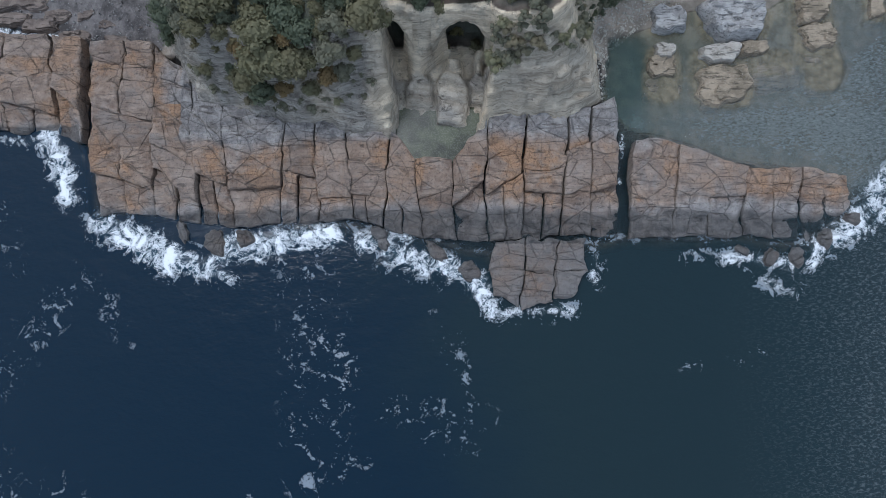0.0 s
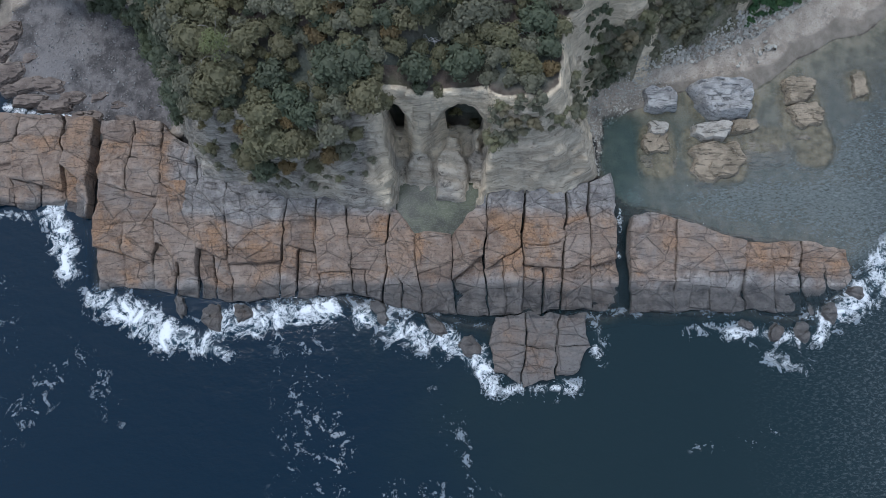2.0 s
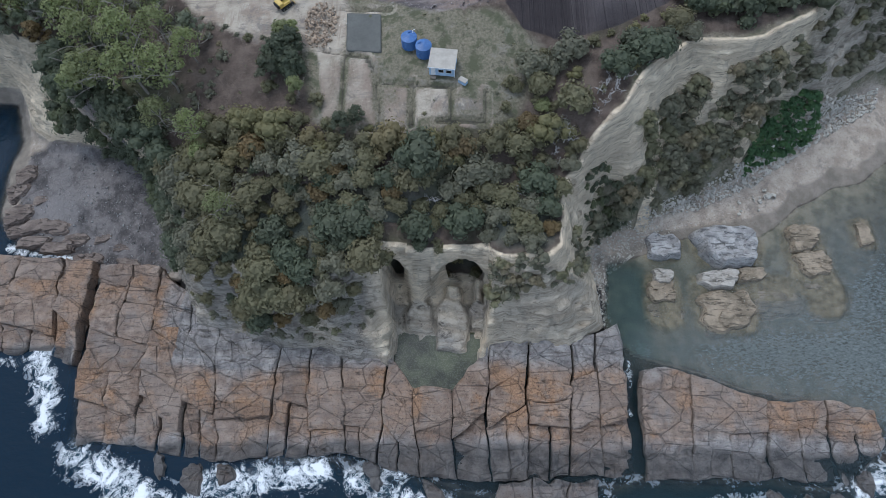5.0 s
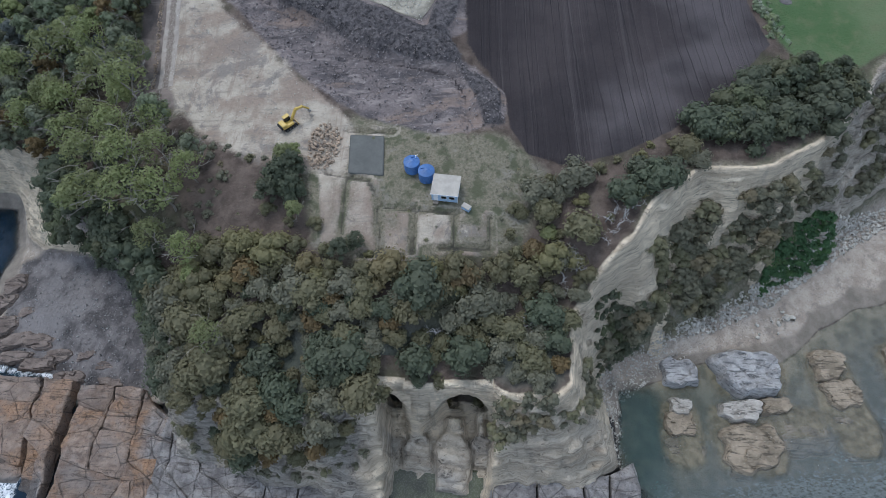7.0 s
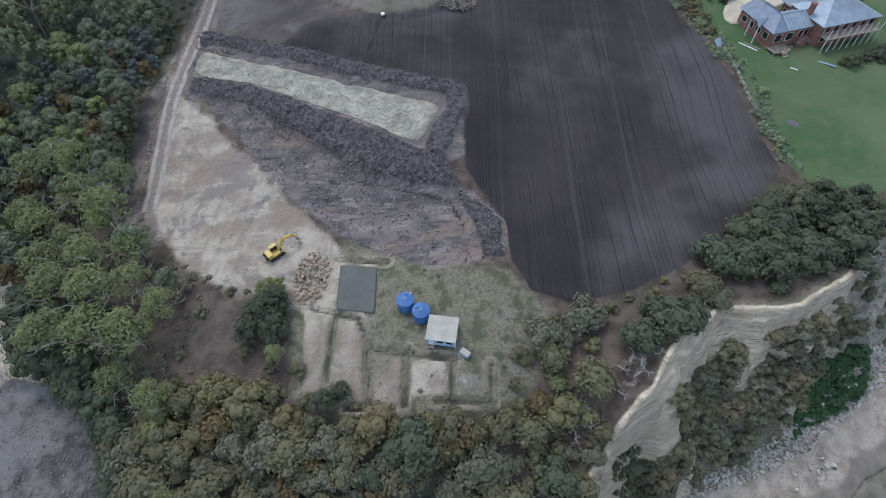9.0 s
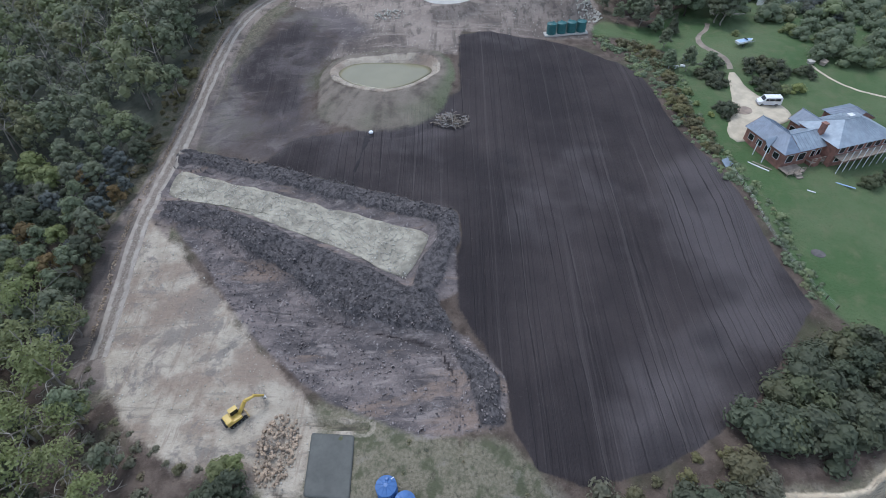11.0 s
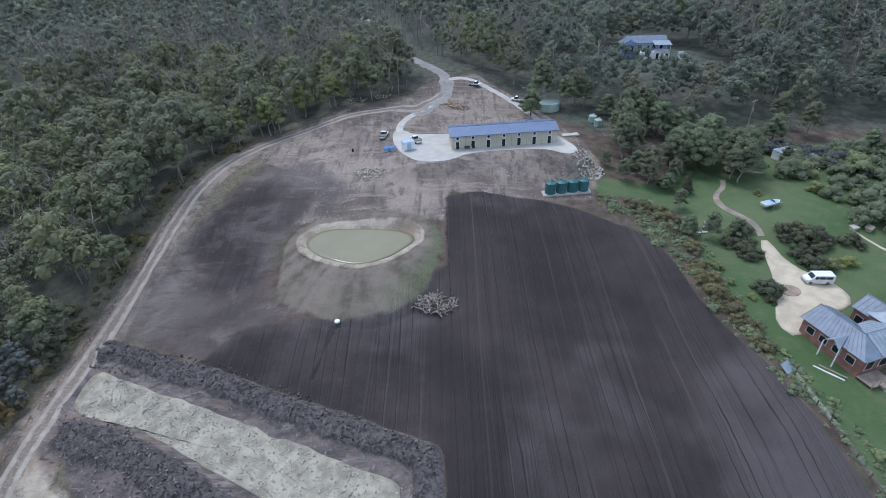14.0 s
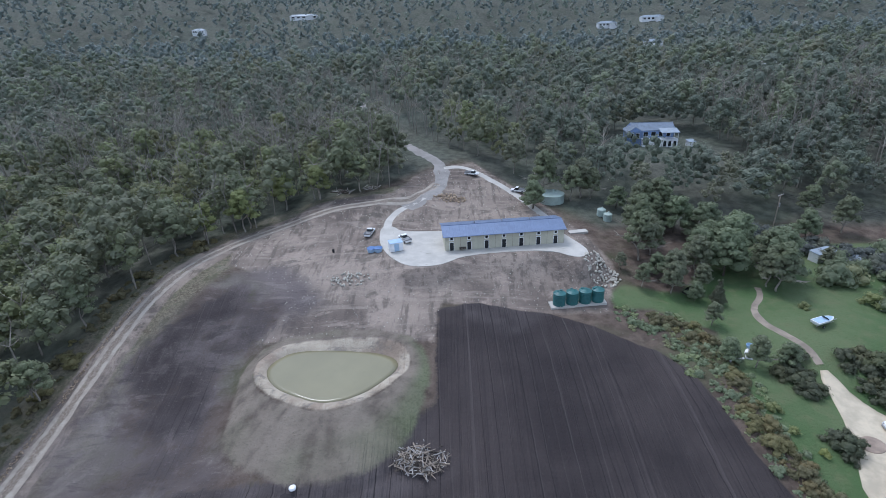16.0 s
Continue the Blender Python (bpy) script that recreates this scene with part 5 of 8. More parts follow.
for i, (cx, cy, rx, ry, high, turn) in enumerate(((-97, 64, 5, 3.4, 1.8, 0.3), (-88, 61, 5.4, 2.6, 1.6, -0.2), (-92, 57.5, 5.0, 1.8, 1.3, 0.1), (-82, 58, 4.4, 2.0, 1.4, 0.1), (-99, 70, 4, 3, 1.6, 0.7), (-76, 58.5, 3.4, 2.2, 1.5, 0.4), (-71, 56, 3.2, 1.6, 1.6, 0.1), (-80, 66, 2.0, 1.2, 1.7, 0.5), (-94, 60.5, 6.0, 2.4, 1.6, 0.2), (-86, 56, 5.5, 1.6, 1.5, 0.0), (-98, 74, 4.0, 4.0, 2.0, 0.4), (-92, 68, 4.0, 2.0, 1.6, 0.6), (-78, 53.5, 5.0, 1.8, 1.5, 0.0), (-68, 52.5, 5.0, 1.6, 1.9, -0.1), (-63, 55, 2.6, 1.8, 1.8, 0.5))):
    outcrop("cove_rock", cx, cy, rx, ry, high, turn, ROCK_DRY, "low brown rock ledge on the cove floor", 200 + i, -0.5)


def cave_roof(cx, half, front=46.9, back=53.4):
    """The arched slab of bedded rock over the mouth of a sea cave."""
    nx_, ny_ = 34, 16
    u, v = np.meshgrid(np.linspace(-1, 1, nx_), np.linspace(0, 1, ny_))
    X = cx + (half + 1.2) * u
    Y = front + 0.4 + 0.6 * ripple(X, X * 0 + cx, 2.0) + (back - front - 0.4) * v - 2.6 * np.abs(u) ** 2.2 * (1 - v)
    top = upland(X, Y) - 1.7 * np.maximum(48.4 - Y, 0) + 0.25 * ripple(X, Y, 1.8) - 0.15
    low = top - 0.9 - 0.9 * v - (half + 1.0) * np.abs(u) ** 5 - 0.3 * ripple(X, Y, 1.2)
    V = np.concatenate((np.stack((X, Y, top), -1).reshape(-1, 3), np.stack((X, Y, low), -1).reshape(-1, 3)))
    i = (np.arange(ny_ - 1)[:, None] * nx_ + np.arange(nx_ - 1)[None]).ravel()
    q = np.stack((i, i + 1, i + nx_ + 1, i + nx_), 1)
    o = nx_ * ny_
    edge = np.arange(nx_ - 1)
    lip = np.stack((edge, edge + o, edge + o + 1, edge + 1), 1)
    me = bpy.data.meshes.new("cave_roof")
    me.vertices.add(len(V))
    me.vertices.foreach_set("co", V.astype(np.float32).ravel())
    fill_quads(me, np.vstack((q, q[:, ::-1] + o, lip)), False)
    me.materials.append(GROUND)
    put_zone(me, "cliff", ramp(49.4 - V[:, 1], -0.6, 0.6))
    put_zone(me, "greyrock", np.full(len(V), 0.15))
    tagged(new("cave_roof", me), "cream layered rock hanging over a sea cave", "cliff", kind="structure")


cave_roof(-9.7, 1.9)
cave_roof(2.35, 4.5)


# ---- building blocks for things ----
class Shape:
    """Gathers faces for one mesh."""

    def __init__(self):
        self.v, self.f = [], []

    def box(self, x0, y0, z0, x1, y1, z1, cut=0.0):
        if cut <= 0:
            o = len(self.v)
            self.v += [(x, y, z) for z in (z0, z1) for y in (y0, y1) for x in (x0, x1)]
            self.f += [tuple(o + i for i in q) for q in ((0, 2, 3, 1), (4, 5, 7, 6), (0, 1, 5, 4), (2, 6, 7, 3), (0, 4, 6, 2), (1, 3, 7, 5))]
            return self
        ring = [(x0 + cut, y0), (x1 - cut, y0), (x1, y0 + cut), (x1, y1 - cut), (x1 - cut, y1), (x0 + cut, y1), (x0, y1 - cut), (x0, y0 + cut)]
        mid = ((x0 + x1) / 2, (y0 + y1) / 2)
        inner = [(mid[0] + (x - mid[0]) * (1 - 2 * cut / (x1 - x0)), mid[1] + (y - mid[1]) * (1 - 2 * cut / (y1 - y0))) for x, y in ring]
        return self.stack([(inner, z0), (ring, z0 + cut), (ring, z1 - cut), (inner, z1)])

    def stack(self, layers, cap=True):
        """Rings of equal count, one above the other: (points, z)."""
        o, n = len(self.v), len(layers[0][0])
        for pts, z in layers:
            self.v += [(x, y, z) for x, y in pts]
        for k in range(len(layers) - 1):
            self.f += [(o + k * n + i, o + k * n + (i + 1) % n, o + (k + 1) * n + (i + 1) % n, o + (k + 1) * n + i) for i in range(n)]
        if cap:
            self.f += [tuple(o + i for i in reversed(range(n))), tuple(o + (len(layers) - 1) * n + i for i in range(n))]
        return self

    def turned(self, cx, cy, profile, n=20):
        """A body of revolution: (radius, z) pairs."""
        return self.stack([([(cx + r * math.cos(2 * math.pi * i / n), cy + r * math.sin(2 * math.pi * i / n)) for i in range(n)], z) for r, z in profile])

    def rod(self, a, b, r0, r1=None, n=6):
        a, b = Vector(a), Vector(b)
        r1 = r0 if r1 is None else r1
        q = (b - a).to_track_quat("Z", "Y")
        o = len(self.v)
        for c, r in ((a, r0), (b, r1)):
            self.v += [tuple(c + q @ Vector((r * math.cos(2 * math.pi * i / n), r * math.sin(2 * math.pi * i / n), 0))) for i in range(n)]
        self.f += [(o + i, o + (i + 1) % n, o + n + (i + 1) % n, o + n + i) for i in range(n)]
        self.f += [tuple(o + i for i in reversed(range(n))), tuple(o + n + i for i in range(n))]
        return self

    def slab(self, pts, z0, z1):
        return self.stack([(pts, z0), (pts, z1)])

    def face(self, *pts):
        o = len(self.v)
        self.v += [tuple(p) for p in pts]
        self.f.append(tuple(range(o, o + len(pts))))
        return self

    def thick(self, pts, t):
        """A flat piece with thickness t downwards along its normal."""
        p = [Vector(q) for q in pts]
        nrm = (p[1] - p[0]).cross(p[2] - p[0]).normalized()
        o, n = len(self.v), len(p)
        self.v += [tuple(q) for q in p] + [tuple(q - nrm * t) for q in p]
        self.f += [tuple(o + i for i in range(n)), tuple(o + n + i for i in reversed(range(n)))]
        self.f += [(o + i, o + n + i, o + n + (i + 1) % n, o + (i + 1) % n) for i in range(n)]
        return self

    def mesh(self, name, material, smooth=False):
        me = bpy.data.meshes.new(name)
        me.from_pydata(self.v, [], self.f)
        me.materials.append(material)
        if smooth:
            me.polygons.foreach_set("use_smooth", [True] * len(me.polygons))
        me.update()
        return me


def part(name, shape, material, parent, label="", smooth=False):
    ob = new(name, shape.mesh(name, material, smooth))
    ob.parent = parent
    return tagged(ob, label)


def thing(name, label, category, group="", kind=""):
    return tagged(new(name), label, category, group, kind)


def stand(ob, x, y, turn=0.0, sink=0.05, z=None):
    ob.matrix_basis = pose(x, y, (land(x, y) if z is None else z) - sink, 0, 0, turn)
    return ob


def quad_mesh(name, V, Q, material, smooth=False):
    me = bpy.data.meshes.new(name)
    me.vertices.add(len(V))
    me.vertices.foreach_set("co", np.ascontiguousarray(V, dtype=np.float32).ravel())
    fill_quads(me, Q, smooth)
    me.materials.append(material)
    return me


# ---- laid surfaces ----
def ribbon(name, line, width, material, label, category="road", lift=0.06, across=5, rough=0.25):
    pts = [Vector((*p, 0)) for p in line]
    dense = []
    for i in range(len(pts) - 1):
        p0, p1, p2, p3 = pts[max(i - 1, 0)], pts[i], pts[i + 1], pts[min(i + 2, len(pts) - 1)]
        k = max(3, int((p2 - p1).length / 1.2))
        for s in range(k):
            t = s / k
            dense.append(0.5 * ((2 * p1) + (p2 - p0) * t + (2 * p0 - 5 * p1 + 4 * p2 - p3) * t * t + (3 * p1 - p0 - 3 * p2 + p3) * t ** 3))
    dense.append(pts[-1])
    A = np.array([(p.x, p.y) for p in dense])
    T = np.gradient(A, axis=0)
    T /= np.linalg.norm(T, axis=1)[:, None] + 1e-9
    N = np.stack((-T[:, 1], T[:, 0]), 1)
    wide = width / 2 * (1 + rough * ripple(A[:, 0], A[:, 1], 6))
    cols = np.linspace(-1, 1, across)
    X = A[:, 0][:, None] + N[:, 0][:, None] * wide[:, None] * cols
    Y = A[:, 1][:, None] + N[:, 1][:, None] * wide[:, None] * cols
    Z = on_ground(X, Y) + lift - (lift + 0.10) * (np.abs(cols) > 0.95)
    V = np.stack((X, Y, Z), -1).reshape(-1, 3)
    i = (np.arange(len(A) - 1)[:, None] * across + np.arange(across - 1)[None]).ravel()
    me = quad_mesh(name, V, np.stack((i, i + 1, i + across + 1, i + across), 1), material, True)
    put_zone(me, "across", np.broadcast_to(cols, X.shape))
    return tagged(new(name, me), label, category, kind="structure")


def patch(name, pts, material, label, category, lift=0.06, z=None, rings=10, cut=2.0, ragged=0.0, rim=0.25):
    """A surface laid over the ground inside a rounded outline, with a turned-down rim."""
    c = np.array(pts).mean(0)
    edge = []
    for (ax, ay), (bx, by) in zip(pts, pts[1:] + pts[:1]):
        k = max(1, int(math.hypot(bx - ax, by - ay) / cut))
        edge += [(ax + (bx - ax) * s / k, ay + (by - ay) * s / k) for s in range(k)]
    E = np.array(edge)
    E = 0.5 * E + 0.25 * np.roll(E, 1, 0) + 0.25 * np.roll(E, -1, 0)
    E = E + ragged * np.stack((ripple(E[:, 0], E[:, 1], 3), ripple(E[:, 0] + 40, E[:, 1], 3)), 1)
    n = len(E)
    V = []
    for k in range(rings + 2):
        q = 0.001 + 0.999 * min(k, rings) / rings
        P = c + (E - c) * q
        zz = np.full(n, z) if z is not None else on_ground(P[:, 0], P[:, 1]) + lift
        V.append(np.stack((P[:, 0], P[:, 1], zz - (rim if k > rings else 0)), -1))
    V = np.concatenate(V)
    Q = [(k * n + j, (k + 1) * n + j, (k + 1) * n + (j + 1) % n, k * n + (j + 1) % n) for k in range(rings + 1) for j in range(n)]
    V = np.vstack((V, [[c[0], c[1], V[:n, 2].mean()]]))
    ob = new(name, quad_mesh(name, V, np.array(Q), material, True))
    if sum(ax * by - bx * ay for (ax, ay), (bx, by) in zip(pts, pts[1:] + pts[:1])) < 0:
        ob.data.flip_normals()
    return tagged(ob, label, category, kind="structure")


ribbon("track", TRACK_LINE, 5.0, TRACK, "pale rutted dirt farm track", "track")
ribbon("road", ROAD_LINE, 6.5, ROAD, "grey gravel access road through the trees")
ribbon("road_fork", ROAD_EAST, 3.4, CONCRETE, "pale concrete drive beside the shed", "drive", rough=0.05)
patch("gravel_pad", GRAVEL_PAD, GRAVEL, "pad of pale crushed rock between soil heaps", "pad", 0.12, ragged=0.5)
patch("pond_water", POND_EDGE, POND, "still milky green farm pond", "water", z=40.35, rim=0.05)
APRON = [(-13.0, 240), (-12.4, 230), (-9.3, 221.5), (-4, 215), (3.5, 215), (9.8, 220.6), (29.7, 222.4), (36, 216.8), (39.6, 220.5), (36, 230), (33.8, 235), (20, 236), (5, 235.5), (-7, 236), (-9.6, 240)]
tagged(new("concrete_apron", Shape().slab(rounded(APRON)[::-1], 45.4, 47.5).mesh("concrete_apron", CONCRETE)), "pale curved concrete apron round the shed", "pavement", kind="structure")
ribbon("apron_drive", [(-11.2, 238), (-11, 246), (-8, 254), (-2, 260)], 3.2, CONCRETE, "pale concrete drive beside the shed", "drive", rough=0.05)
patch("new_slab", [(-19.8, 93.8), (-13.2, 93.4), (-12.6, 84), (-19.2, 84.6)], CONCRETE_NEW, "dark newly poured concrete house slab", "slab", z=28.15, cut=0.35)
DRIVE_EDGE = [(72.1, 186), (74.2, 185.8), (74.6, 180.5), (76.3, 176), (79.4, 173), (81, 169), (80.2, 165), (77, 163), (72, 163.6), (68.4, 160.4), (67.3, 157.8), (64.7, 157.4), (64.0, 162.6), (65.8, 165), (67.6, 169), (69.8, 174.6), (71.2, 180.6)]
patch("drive", DRIVE_EDGE, DRIVE, "cream gravel drive widening before the brick house", "drive", 0.08)
ribbon("garden_path", [(73.2, 186.5), (73, 191.4), (70, 198.6), (70.4, 204), (74, 208.5), (76, 213)], 2.0, BROWN_PATH, "brown dirt path across the lawn", "path")
patch("paving_circle", [(70.6 + 2.0 * math.cos(a * math.pi / 8), 169.4 + 1.7 * math.sin(a * math.pi / 8)) for a in range(16)], PATTERN, "round brown paved inset in the drive", "paving", 0.14)


# ---- plants ----
def leaf_quads(centres, normals, size, rng):
    """A bent leaf spray at each centre."""
    n = len(centres)
    r = rng.normal(size=(n, 3))
    t = np.cross(normals, r)
    t /= np.linalg.norm(t, axis=1)[:, None] + 1e-9
    b = np.cross(normals, t)
    s = size * rng.uniform(0.6, 1.35, (n, 1))
    w = s * rng.uniform(0.45, 0.8, (n, 1))
    P = np.stack((centres - t * s, centres - b * w + normals * s * 0.12, centres + t * s, centres + b * w + normals * s * 0.12), 1)
    return P.reshape(-1, 3), np.arange(4 * n).reshape(n, 4)


def crown_points(rng, lobes, n, top=0.35, loose=0.0):
    """Points and outward ways over a cluster of lobes (x, y, z, rx, rz)."""
    L = np.array(lobes)
    pick = rng.choice(len(L), n, p=L[:, 3] ** 2 / (L[:, 3] ** 2).sum())
    d = rng.normal(size=(n, 3))
    d[:, 2] = np.abs(d[:, 2]) * 1.0 - top * rng.rand(n)
    d /= np.linalg.norm(d, axis=1)[:, None]
    r = rng.uniform(0.78 - 0.2 * loose, 1.14 + 0.12 * loose, n)[:, None]
    c = L[pick, :3] + d * r * np.stack((L[pick, 3], L[pick, 3], L[pick, 4]), 1)
    nrm = d + 0.30 * rng.normal(size=(n, 3)) + (0, 0, 0.35 + 0.3 * loose)
    return c, nrm / np.linalg.norm(nrm, axis=1)[:, None]


def core(lobes, k=0.74, seg=7):
    """Dark inner foliage that closes the crown."""
    V, Q = [], []
    for x, y, z, rx, rz in lobes:
        o = len(V)
        for i in range(5):
            a = -0.9 + i * 0.6
            V += [(x + k * rx * math.cos(a) * math.cos(2 * math.pi * j / seg + i), y + k * rx * math.cos(a) * math.sin(2 * math.pi * j / seg + i), z + k * rz * math.sin(a)) for j in range(seg)]
        Q += [(o + i * seg + j, o + i * seg + (j + 1) % seg, o + (i + 1) * seg + (j + 1) % seg, o + (i + 1) * seg + j) for i in range(4) for j in range(seg)]
    return np.array(V, float), np.array(Q)


def crown_mesh(name, rng, lobes, n, size, material, cored=True):
    c, nrm = crown_points(rng, lobes, n)
    V, Q = leaf_quads(c, nrm, size, rng)
    if cored:
        V2, Q2 = core(lobes)
        V, Q = np.vstack((V, V2)), np.vstack((Q, Q2 + len(V)))
    return quad_mesh(name, V, Q, material)


def shrub(rng, material, label, wide=2.2, high=2.6, n=460):
    ob = thing("shrub", label, "shrub", "coastal scrub")
    lobes = [(0, 0, high * 0.52, wide * 0.70, high * 0.44)]
    for i in range(6):
        a = i * 2.4 + rng.rand()
        r = wide * rng.uniform(0.45, 0.66)
        lobes.append((r * math.cos(a), r * math.sin(a), high * rng.uniform(0.36, 0.58), wide * rng.uniform(0.34, 0.50), high * rng.uniform(0.26, 0.36)))
    crown = new("crown", crown_mesh("crown", rng, lobes, n, 0.17 + 0.02 * wide, material))
    crown.parent = ob
    s = Shape()
    for i in range(4):
        a = i * 1.7 + rng.rand()
        s.rod((0, 0, 0), (0.4 * wide * math.cos(a), 0.4 * wide * math.sin(a), high * 0.5), 0.09, 0.04, 5)
    part("stems", s, BARK_DARK, ob)
    return ob


def limbs(s, rng, start, way, long, thick, depth, tips, spread_by=0.65, n=5):
    end = Vector(start) + Vector(way) * long
    mid = (Vector(start) + end) / 2 + Vector(rng.normal(0, 0.06, 3)) * long
    s.rod(start, mid, thick, thick * 0.85, n)
    s.rod(mid, end, thick * 0.85, thick * 0.65, n)
    if depth == 0:
        tips.append(tuple(end))
        return
    for k in range(rng.randint(2, 4)):
        w = Vector(way) + Vector(rng.normal(0, spread_by, 3))
        w.z = max(w.z, 0.15)
        limbs(s, rng, end, w.normalized(), long * rng.uniform(0.6, 0.85), thick * 0.6, depth - 1, tips, spread_by, n)


def full_lobes(rng, high, wide, low, count, size=0.30):
    """Lobes that fill a domed crown between low and high."""
    out = []
    for i in range(count):
        a, t = i * 2.4 + rng.uniform(-0.4, 0.4), (i + 0.5) / count
        z = low + (high - low) * (0.15 + 0.72 * t)
        r = wide * math.sqrt(max(0.05, 1 - t ** 1.6)) * rng.uniform(0.45, 0.85)
        k = wide * size * rng.uniform(0.85, 1.35)
        out.append((r * math.cos(a), r * math.sin(a), z, k, k * rng.uniform(0.6, 0.85)))
    return out


def gum_tree(rng, material, label, high=9.0, n=560, wide=3.2, leaf=0.34, name="gum_tree", bark=None, group="coastal gum trees", low=0.30, count=15, spread_by=0.7, reach=0.27, size=0.30, cored=True):
    ob = thing(name, label, "tree", group)
    s, tips = Shape(), []
    limbs(s, rng, (0, 0, -0.4), (rng.normal(0, 0.06), rng.normal(0, 0.06), 1), high * reach, 0.018 * high + 0.04, 3, tips, spread_by)
    part("trunk", s, bark or BARK, ob)
    crown = new("crown", crown_mesh("crown", rng, full_lobes(rng, high, wide, high * low, count, size), n, leaf, material, cored))
    crown.parent = ob
    return ob


def dead_tree(rng, high=4.0, spread_by=0.8):
    ob = thing("dead_tree", "bleached leafless dead tree among scrub", "tree", "dead trees")
    s, tips = Shape(), []
    limbs(s, rng, (0, 0, -0.3), (0.1, 0.1, 1), high * 0.27, 0.07 + 0.012 * high, 4, tips, spread_by, 4)
    part("trunk", s, DEADWOOD, ob)
    return ob


def conifer(rng, high=9.0):
    ob = thing("conifer", "dark green conical conifer on the lawn", "tree")
    part("trunk", Shape().rod((0, 0, -0.3), (0, 0, high * 0.9), 0.2, 0.05, 7), BARK_DARK, ob)
    lobes = [(0.25 * math.cos(i * 2.4), 0.25 * math.sin(i * 2.4), high * (0.16 + 0.8 * i / 11), high * 0.24 * (1.04 - i / 11), high * 0.10) for i in range(11)]
    c = new("crown", crown_mesh("crown", rng, lobes, 520, 0.32, LEAF_DARK))
    c.parent = ob
    return ob


def scatter(rng, poly, gap, tries, keep=lambda x, y: True, taken=None):
    taken = [] if taken is None else taken
    xs, ys = [p[0] for p in poly], [p[1] for p in poly]
    cand = np.stack((rng.uniform(min(xs), max(xs), tries), rng.uniform(min(ys), max(ys), tries)), 1)
    cand = cand[within(cand[:, 0], cand[:, 1], poly) > 0]
    out = []
    for x, y in cand:
        if all((x - a) ** 2 + (y - b) ** 2 > gap * gap for a, b in taken) and keep(x, y):
            taken.append((x, y))
            out.append((x, y))
    return out


def mass(name, label, kinds, places, material, category="scrub"):
    """Many plants as one mesh: kinds are (V, Q), places (x, y, scale)."""
    r = np.random.RandomState(len(places) + 1)
    VV, QQ, TT, o = [], [], [], 0
    for x, y, sc in places:
        V, Q = kinds[r.randint(len(kinds))]
        a = r.rand() * 6.283
        ca, sa = math.cos(a) * sc, math.sin(a) * sc
        VV.append(np.stack((V[:, 0] * ca - V[:, 1] * sa + x, V[:, 0] * sa + V[:, 1] * ca + y, V[:, 2] * sc + land(x, y) - 0.25), 1))
        QQ.append(Q + o)
        TT.append(np.full(len(V), r.rand()))
        o += len(V)
    ob = new(name, quad_mesh(name, np.concatenate(VV), np.concatenate(QQ), material))
    put_zone(ob.data, "tree", np.concatenate(TT))
    return tagged(ob, label, category, kind="stuff")


def bush_kind(rng, wide, high, n, leaf, lobes=7):
    L = full_lobes(rng, high, wide, 0.0, lobes, 0.52)
    V, Q = leaf_quads(*crown_points(rng, L, n), leaf, rng)
    V2, Q2 = core(L, 0.75, 5)
    return np.vstack((V, V2)), np.vstack((Q, Q2 + len(V)))


rng = np.random.RandomState(11)
SHRUBS = [shrub(rng, LEAF_OLIVE, "dense olive-green coastal shrub on the headland", 2.4, 3.2), shrub(rng, LEAF_OLIVE, "dense olive-green coastal shrub on the headland", 2.0, 2.8),
          shrub(rng, LEAF_DARK, "dark green rounded shrub on the headland", 2.5, 3.4), shrub(rng, LEAF_DARK, "dark green rounded shrub on the headland", 1.9, 2.6),
          shrub(rng, LEAF_OLIVE, "dense olive-green coastal shrub on the headland", 1.6, 2.2), shrub(rng, LEAF_RUST, "rusty brown shrub among green scrub", 1.9, 2.4), shrub(rng, LEAF_BRIGHT, "bright yellow-green bush beside the yard", 1.6, 1.9), shrub(rng, LEAF_SCRUB, "olive-brown rounded shrub on the headland", 2.1, 2.7)]
HEADLAND = [(-56, 60), (-53, 50), (-47, 42.5), (-35, 37.8), (-29, 36.6), (-22, 37.4), (-17, 41.5), (-14, 45.5), (-11, 48.5), (6.5, 48.5), (12, 47), (19, 50), (20, 58), (23, 66), (21, 71), (8, 67.5), (-6, 65.5), (-12, 67), (-22, 66), (-30, 70), (-42, 72), (-54, 68)]
spots = sorted(scatter(rng, HEADLAND, 2.75, 6000, lambda x, y: y < 44 or land(x, y) > 13), key=lambda p: p[1])
for i, (x, y) in enumerate(spots[:-30]):
    k = 5 if rng.rand() < 0.08 else rng.choice([0, 1, 2, 3, 4, 0, 7, 7])
    copy_thing(SHRUBS[k], pose(0, 0, 0)).matrix_basis = pose(x, y, land(x, y) - 0.5, 0, 0, rng.uniform(0, 360)) @ Matrix.Scale(rng.choice([0.8, 1.0, 1.2, 1.45, 1.75]) * rng.uniform(0.92, 1.08), 4)
BUSHES = [bush_kind(rng, 2.2, 2.9, 330, 0.23, 7), bush_kind(rng, 1.8, 2.5, 300, 0.21, 6), bush_kind(rng, 2.5, 3.2, 360, 0.24, 7), bush_kind(rng, 1.5, 1.8, 220, 0.19, 5)]
LOW = [bush_kind(rng, 1.3, 0.9, 60, 0.24, 4), bush_kind(rng, 0.9, 0.7, 44, 0.20, 3), bush_kind(rng, 1.7, 1.2, 80, 0.26, 5)]
REEDS = [bush_kind(rng, 1.0, 0.8, 80, 0.22, 4)]
